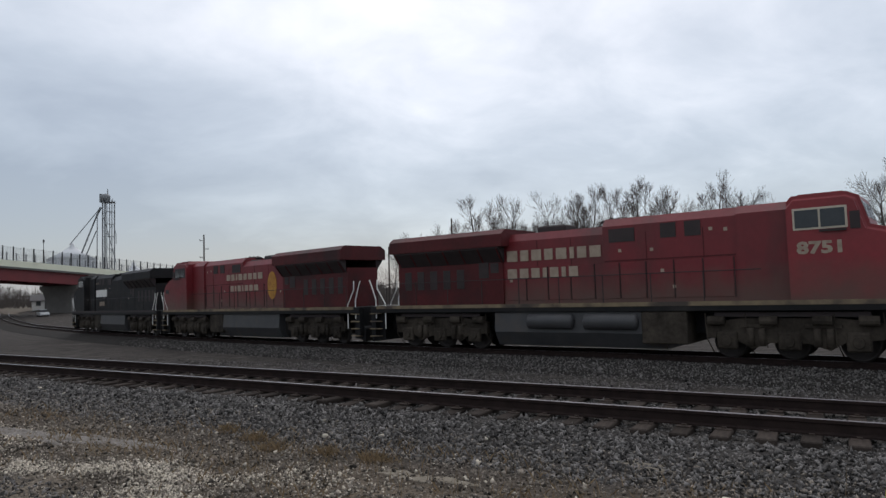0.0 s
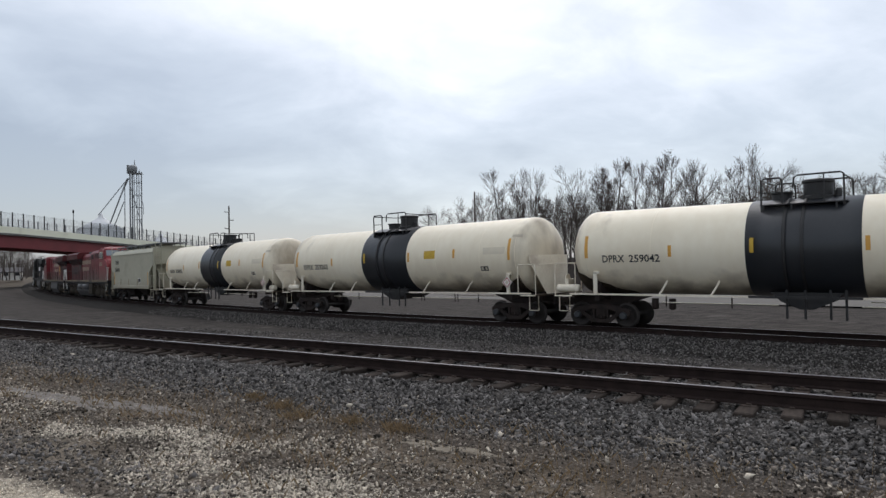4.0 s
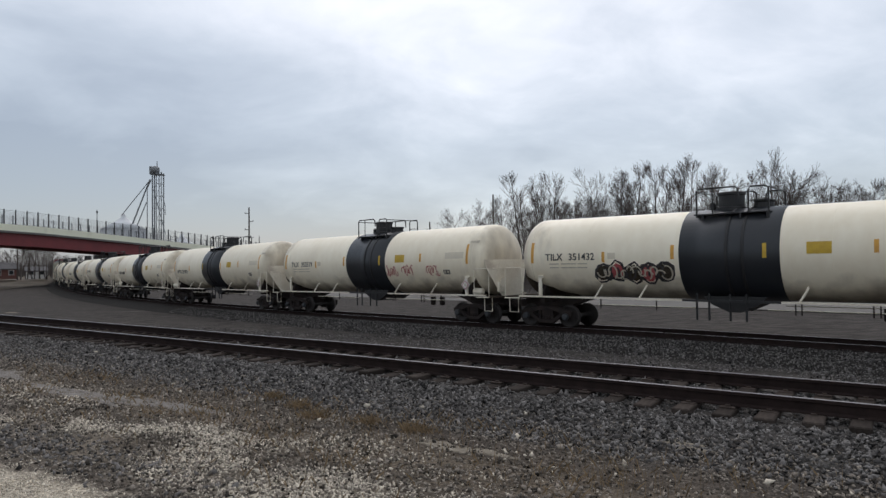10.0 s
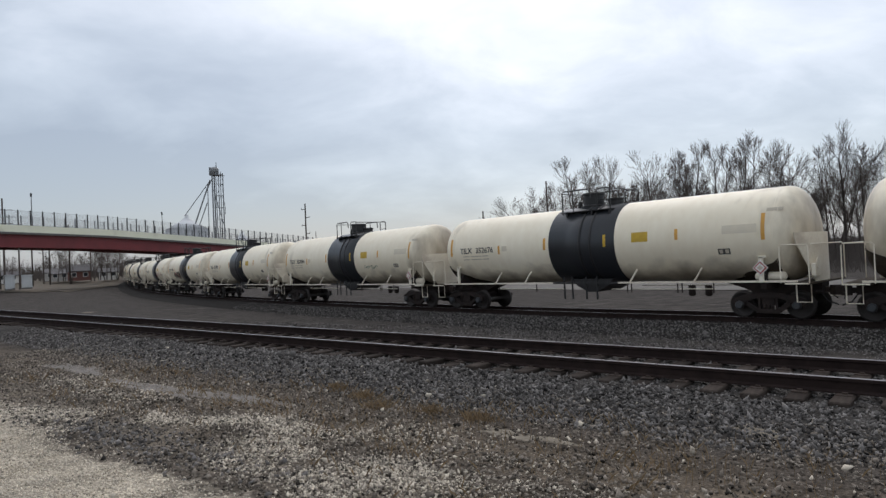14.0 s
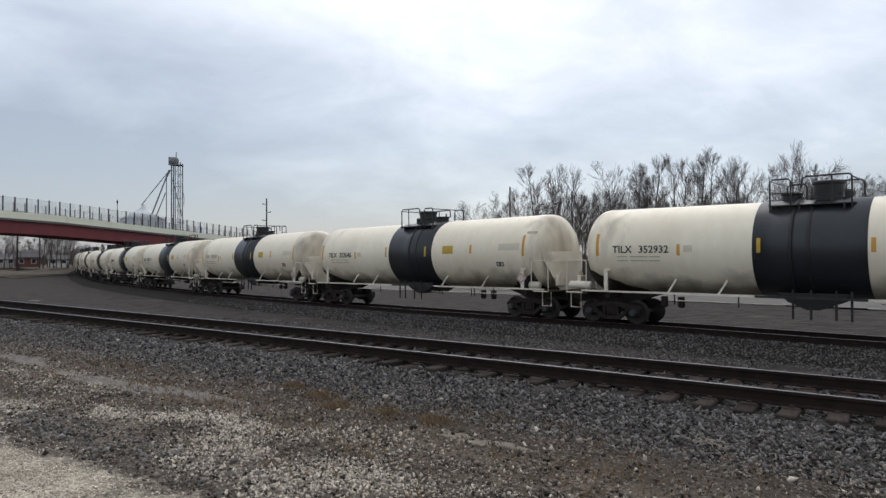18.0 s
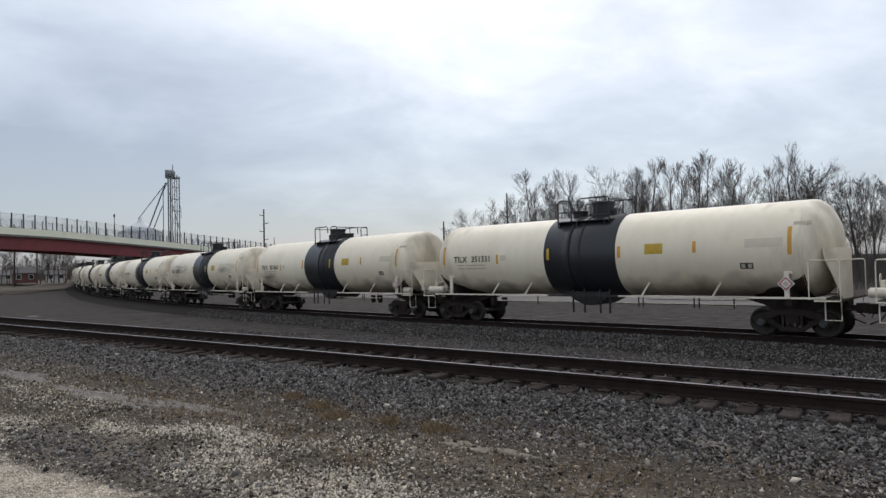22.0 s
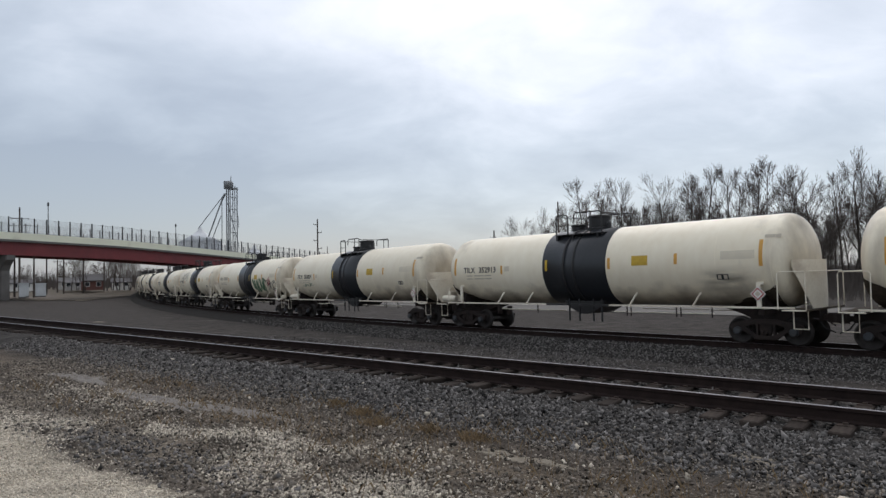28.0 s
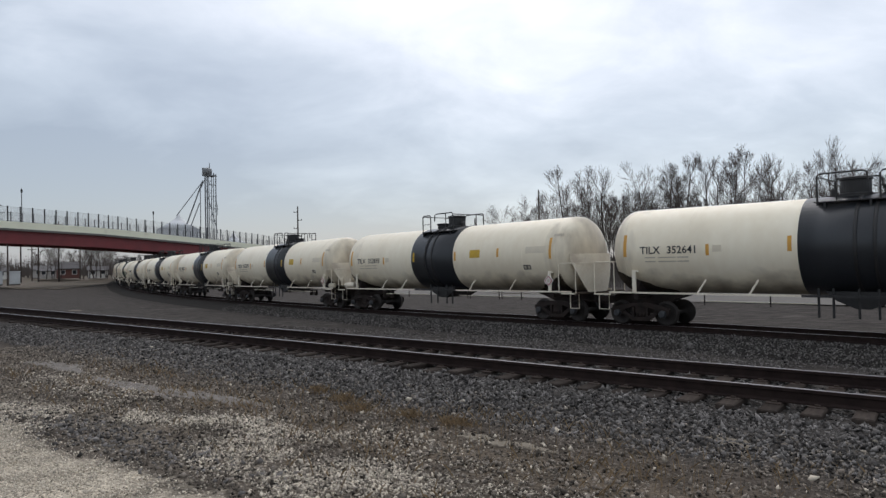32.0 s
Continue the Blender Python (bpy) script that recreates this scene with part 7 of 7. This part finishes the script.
# ---------- buildings and cabinets beyond the bridge ----------
def house(name, label, x, y, w, d, h, roof_h, turn, wall, windows):
    t = empty(name, label, "house", "houses beyond the bridge", m=pose(x, y, -1.0, 0, 0, turn))
    b = B()
    prism(b, [(-d / 2, 0), (-d / 2, h), (0, h + roof_h), (d / 2, h), (d / 2, 0)], -w / 2, w / 2, "x")
    part("wall", b, wall, t)
    for s in (-1, 1):
        b = B()
        prism(b, [(s * (d / 2 + 0.4), h - 0.12), (0, h + roof_h + 0.1), (0, h + roof_h + 0.3), (s * (d / 2 + 0.4), h + 0.1)], -w / 2 - 0.4, w / 2 + 0.4, "x")
        part("roof", b, "roof", t)
    for k in range(windows):
        x0 = -w / 2 + w * (k + 0.5) / windows
        b = B()
        box(b, x0 - 0.6, x0 + 0.6, -d / 2 - 0.05, -d / 2 + 0.02, 1.0, 2.3)
        o = part("window", b, "white", t)
        b = B()
        box(b, x0 - 0.5, x0 + 0.5, -d / 2 - 0.07, -d / 2 - 0.051, 1.1, 2.2)
        part("pane", b, "pane", o)
    return t


house("brick_building", "low red brick building with a grey roof", -98.4, 186.0, 5.6, 5.0, 2.6, 1.5, 30, "brick", 2)
house("house", "pale sided house with a grey roof", -105.5, 191.0, 6.5, 6.0, 2.1, 0.7, 30, "siding", 3)
house("house", "pale sided house with a grey roof", -88.8, 183.0, 4.6, 5.0, 2.0, 0.9, 24, "white", 2)
house("house", "pale sided house with a grey roof", -114.0, 205.0, 9.0, 7.0, 2.4, 1.0, 30, "siding", 3)
house("house", "white house with a low grey roof", -122.0, 192.0, 6.0, 5.0, 2.2, 0.9, 30, "white", 2)


house("house", "white gabled house beside the bridge", -72.6, 181.0, 5.6, 5.0, 2.3, 1.3, 22, "white", 2)


def parked_car(x, y, turn):
    z = ground_height(x * GU.x + y * GU.y, x * GV.x + y * GV.y)
    t = empty("parked_car", "small white car parked near the bridge", "car", m=pose(x, y, z, 0, 0, turn))
    b = prism(B(), [(-2.1, 0.30), (-2.15, 0.75), (-1.9, 0.92), (1.0, 0.95), (2.0, 0.80), (2.15, 0.55), (2.1, 0.30)], -0.85, 0.85)
    body = part("body", b, "carpaint", t)
    b = prism(B(), [(-1.7, 0.92), (-1.2, 1.42), (0.3, 1.45), (1.05, 0.95)], -0.74, 0.74)
    part("cabin", b, "pane", body, "dark glazed cabin")
    b = prism(B(), [(-1.25, 1.40), (-1.1, 1.47), (0.25, 1.49), (0.4, 1.41)], -0.72, 0.72)
    part("roof", b, "carpaint", body)
    for a in (-1.3, 1.3):
        for s in (-1, 1):
            w = part("wheel", lathe(B(), [(s * 0.66, 0.31), (s * 0.86, 0.31)], 16, "y", (a, 0, 0.31)), "rubber", t)
            part("rim", lathe(B(), [(s * 0.862, 0.19), (s * 0.872, 0.17)], 12, "y", (a, 0, 0.31)), "steel", w)


parked_car(-61.6, 152.6, -58)


def signal_cabinet(x, y, w, h, turn):
    t = empty("signal_cabinet", "grey steel trackside signal cabinet", "signal cabinet", "signal cabinets", m=pose(x, y, -1.0, 0, 0, turn))
    b = B()
    box(b, -w / 2, w / 2, -0.6, 0.6, 0.15, h, 0.03)
    body = part("body", b, "cabinet", t)
    for x0, x1 in ((-w / 2 + 0.1, -0.04), (0.04, w / 2 - 0.1)):
        b = B()
        box(b, x0, x1, -0.625, -0.601, 0.3, h - 0.15)
        part("door", b, "cabinet", body)
    b = B()
    box(b, -w / 2 - 0.1, w / 2 + 0.1, -0.75, 0.75, h, h + 0.12)
    part("roof", b, "cabinet", t)
    b = B()
    box(b, -w / 2, w / 2, -0.6, 0.6, -0.1, 0.15)
    part("base", b, "concrete", t)


signal_cabinet(-76.0, 119.7, 1.0, 2.5, 33)
signal_cabinet(-76.3, 125.6, 1.7, 2.4, 33)
signal_cabinet(-78.6, 124.2, 1.6, 2.5, 33)


def field():
    """A strip of dead grass that follows the ground."""
    edge = [(-150, 128), (-88, 128), (-66, 114.5), (-75, 168), (-88, 260), (-170, 260)]

    def inside(x, y):
        hit = False
        for (x0, y0), (x1, y1) in zip(edge, edge[1:] + edge[:1]):
            if (y0 > y) != (y1 > y) and x < (x1 - x0) * (y - y0) / (y1 - y0) + x0:
                hit = not hit
        return hit
    verts, faces, index = [], [], {}
    step = 2.5
    for i in range(46):
        for j in range(62):
            x, y = -172 + i * step, 112 + j * step
            if not inside(x + step / 2, y + step / 2):
                continue
            q = []
            for a, c in ((i, j), (i + 1, j), (i + 1, j + 1), (i, j + 1)):
                if (a, c) not in index:
                    px, py = -172 + a * step + 0.8 * noise.noise((a * 0.7, c * 0.7, 2)), 112 + c * step + 0.8 * noise.noise((a * 0.7, c * 0.7, 5))
                    index[a, c] = len(verts)
                    verts.append((px, py, ground_height(px * GU.x + py * GU.y, px * GV.x + py * GV.y) + 0.10))
                q.append(index[a, c])
            faces.append(tuple(q))
    f = raw("field", verts, faces, "grass", smooth=True)
    f.data.materials[0] = surf("dry_field", (0.098, 0.083, 0.066), (0.150, 0.125, 0.098), 0.25, 0.95, spec=0.1)
    tagged(f, "strip of dry tan grass beyond the bridge", "grass field", kind="structure")


field()


# ---------- bare soil patches ----------
def soil_patch(u, v, ru, rv, material, label, seed):
    rng = random.Random(seed)
    verts, faces = [], []
    n, rings = 80, 10
    ph = [rng.uniform(0, 6.28) for _ in range(4)]
    for k in range(rings + 1):
        for i in range(n):
            a = 2 * math.pi * i / n
            w = 1 + 0.22 * math.sin(2 * a + ph[0]) + 0.18 * math.sin(3 * a + ph[1]) + 0.16 * math.sin(5 * a + ph[2]) + 0.12 * math.sin(9 * a + ph[3])
            f = k / rings * w
            uu, vv = u + math.sin(a) * ru * f, v + math.cos(a) * rv * f
            z = ground_height(uu, vv) + 0.05 * noise.noise((uu * 0.5, vv * 0.5, 0)) + 0.025 * noise.noise((uu * 2.1, vv * 2.1, 3))
            verts.append(uv(uu, vv, z + (0.020 if material == "soilgrey" else 0.009) * (1 - (k / rings) ** 3) + 0.024 * noise.noise((uu * 13, vv * 13, 1)) - (0.03 if k == rings else 0)))
    for k in range(rings):
        for i in range(n):
            j = (i + 1) % n
            faces.append((k * n + i, k * n + j, (k + 1) * n + j, (k + 1) * n + i))
    tagged(raw("soil_patch", verts, faces, material, smooth=True), label, "bare soil", kind="structure")


soil_patch(5.72, -11.3, 0.30, 1.7, "soilgrey", "pale grey damp soil patch", 1)
soil_patch(6.05, -9.3, 0.18, 1.1, "soilgrey", "pale grey damp soil patch", 2)
soil_patch(6.0, -15.4, 0.32, 1.2, "soilgrey", "pale grey damp soil patch", 3)
soil_patch(24.8, -59.6, 0.5, 0.9, "soilpale", "pale dry soil patch among stones", 7)
soil_patch(6.42, -4.3, 0.16, 0.55, "soilpale", "pale dry soil patch among stones", 4)
soil_patch(7.72, -2.1, 0.11, 0.34, "soilpale", "pale dry soil patch among stones", 5)
soil_patch(5.6, -1.0, 0.12, 0.8, "soilpale", "pale dry soil patch among stones", 6)


# ---------- guy wire with a yellow guard beside the camera ----------
def guy_wire():
    t = empty("guy_wire", "steel guy wire with a yellow plastic guard", "guy wire", m=pose(3.13, 3.74, 0.0))
    d = Vector((0.089, -0.072, 1.0))
    b = B()
    tube(b, [Vector((0, 0, 0)) + d * -0.1, d * 14.0], 0.0055, 6)
    part("wire", b, "wire", t)
    b = B()
    n = 12
    rings = []
    for z in (0.02, 0.06, 2.30, 2.36):
        r = 0.026 if 0.03 < z < 2.33 else 0.022
        rings.append([b.verts.new(d * z + Vector((math.cos(q) * r, math.sin(q) * r, 0))) for q in (2 * math.pi * k / n for k in range(n))])
    for q, w in zip(rings, rings[1:]):
        for k in range(n):
            b.faces.new((q[k], q[(k + 1) % n], w[(k + 1) % n], w[k]))
    b.faces.new(rings[0][::-1])
    b.faces.new(rings[-1])
    g = part("guard", b, "guard", t, "yellow half-round plastic guard")
    b = B()
    tube(b, [(0, 0, -0.3), (0, 0, 0.06)], 0.016, 8)
    part("anchor_rod", b, "wire", t)


guy_wire()


# ---------- ties of both tracks ----------
def ties():
    rng = random.Random(2)
    b = B()
    box(b, -0.115, 0.115, -1.30, 1.30, -0.16, 0.0, 0.015)
    first = None
    for i in range(300):
        v = -100 + i * 0.5
        if v > 22:
            break
        x, y, _ = uv(NEAR_U + rng.gauss(0, 0.03), v)
        m = pose(x, y, NEAR_RAIL - 0.195 + rng.gauss(0, 0.006), rng.gauss(0, 0.6), 0, math.degrees(math.atan2(GV.y, GV.x)) + rng.gauss(0, 1.0))
        if first is None:
            first = part("tie", b, "tie", near_track)
            o = first
        else:
            o = new("tie", first.data)
            o.parent = near_track
        o.matrix_basis = m
    b = B()
    for q in (-0.755, 0.755):
        box(b, -0.09, 0.09, q - 0.18, q + 0.18, -0.002, 0.012)
        for s in (-0.11, 0.11):
            box(b, -0.03, 0.03, q + s - 0.02, q + s + 0.02, 0.012, 0.035)
    first = None
    for i in range(60):
        v = -22 + i * 0.5
        x, y, _ = uv(NEAR_U, v)
        m = pose(x, y, NEAR_RAIL - 0.195, 0, 0, math.degrees(math.atan2(GV.y, GV.x)))
        if first is None:
            first = part("tie_plate", b, "plate", near_track)
            o = first
        else:
            o = new("tie_plate", first.data)
            o.parent = near_track
        o.matrix_basis = m
    b = B()
    box(b, -0.115, 0.115, -1.30, 1.30, -0.16, 0.0)
    first = None
    for i in range(280):
        s = -112 + i * 0.52
        x, y, th = on_line(s)
        m = pose(x, y, FAR_RAIL - 0.195 - dip(s), 0, 0, math.degrees(th))
        if first is None:
            first = part("tie", b, "tie", main_track)
            o = first
        else:
            o = new("tie", first.data)
            o.parent = main_track
        o.matrix_basis = m


ties()


def motions():
    """The train rolls to the left along the main line, and its wheels turn."""
    times = [0.5 * i for i in range(65)]
    ticks = [k / FPS for k in range(32 * FPS + 1)]
    gone = [rolled(t) for t in ticks]
    turns = {}
    for i, (thing, behind) in enumerate(CARS):
        turned = i >= len(MARKS) + 2
        half = 6.95 if i > len(MARKS) else 6.6
        walk(thing, [(t, car_pose(rolled(t) + behind, half, turned)) for t in times])
        for ob in thing.children_recursive:
            if ob.name.startswith("wheelset") and (i < 14 or i >= len(MARKS)):
                r, at = ob["radius"], ob.location.copy()
                key = (r, turned)
                if key not in turns:
                    turns[key] = [Euler((0, (-1 if turned else 1) * s / r, 0)).to_matrix().to_4x4() for s in gone]
                walk(ob, [(t, Matrix.Translation(at) @ m) for t, m in zip(ticks, turns[key])])


motions()
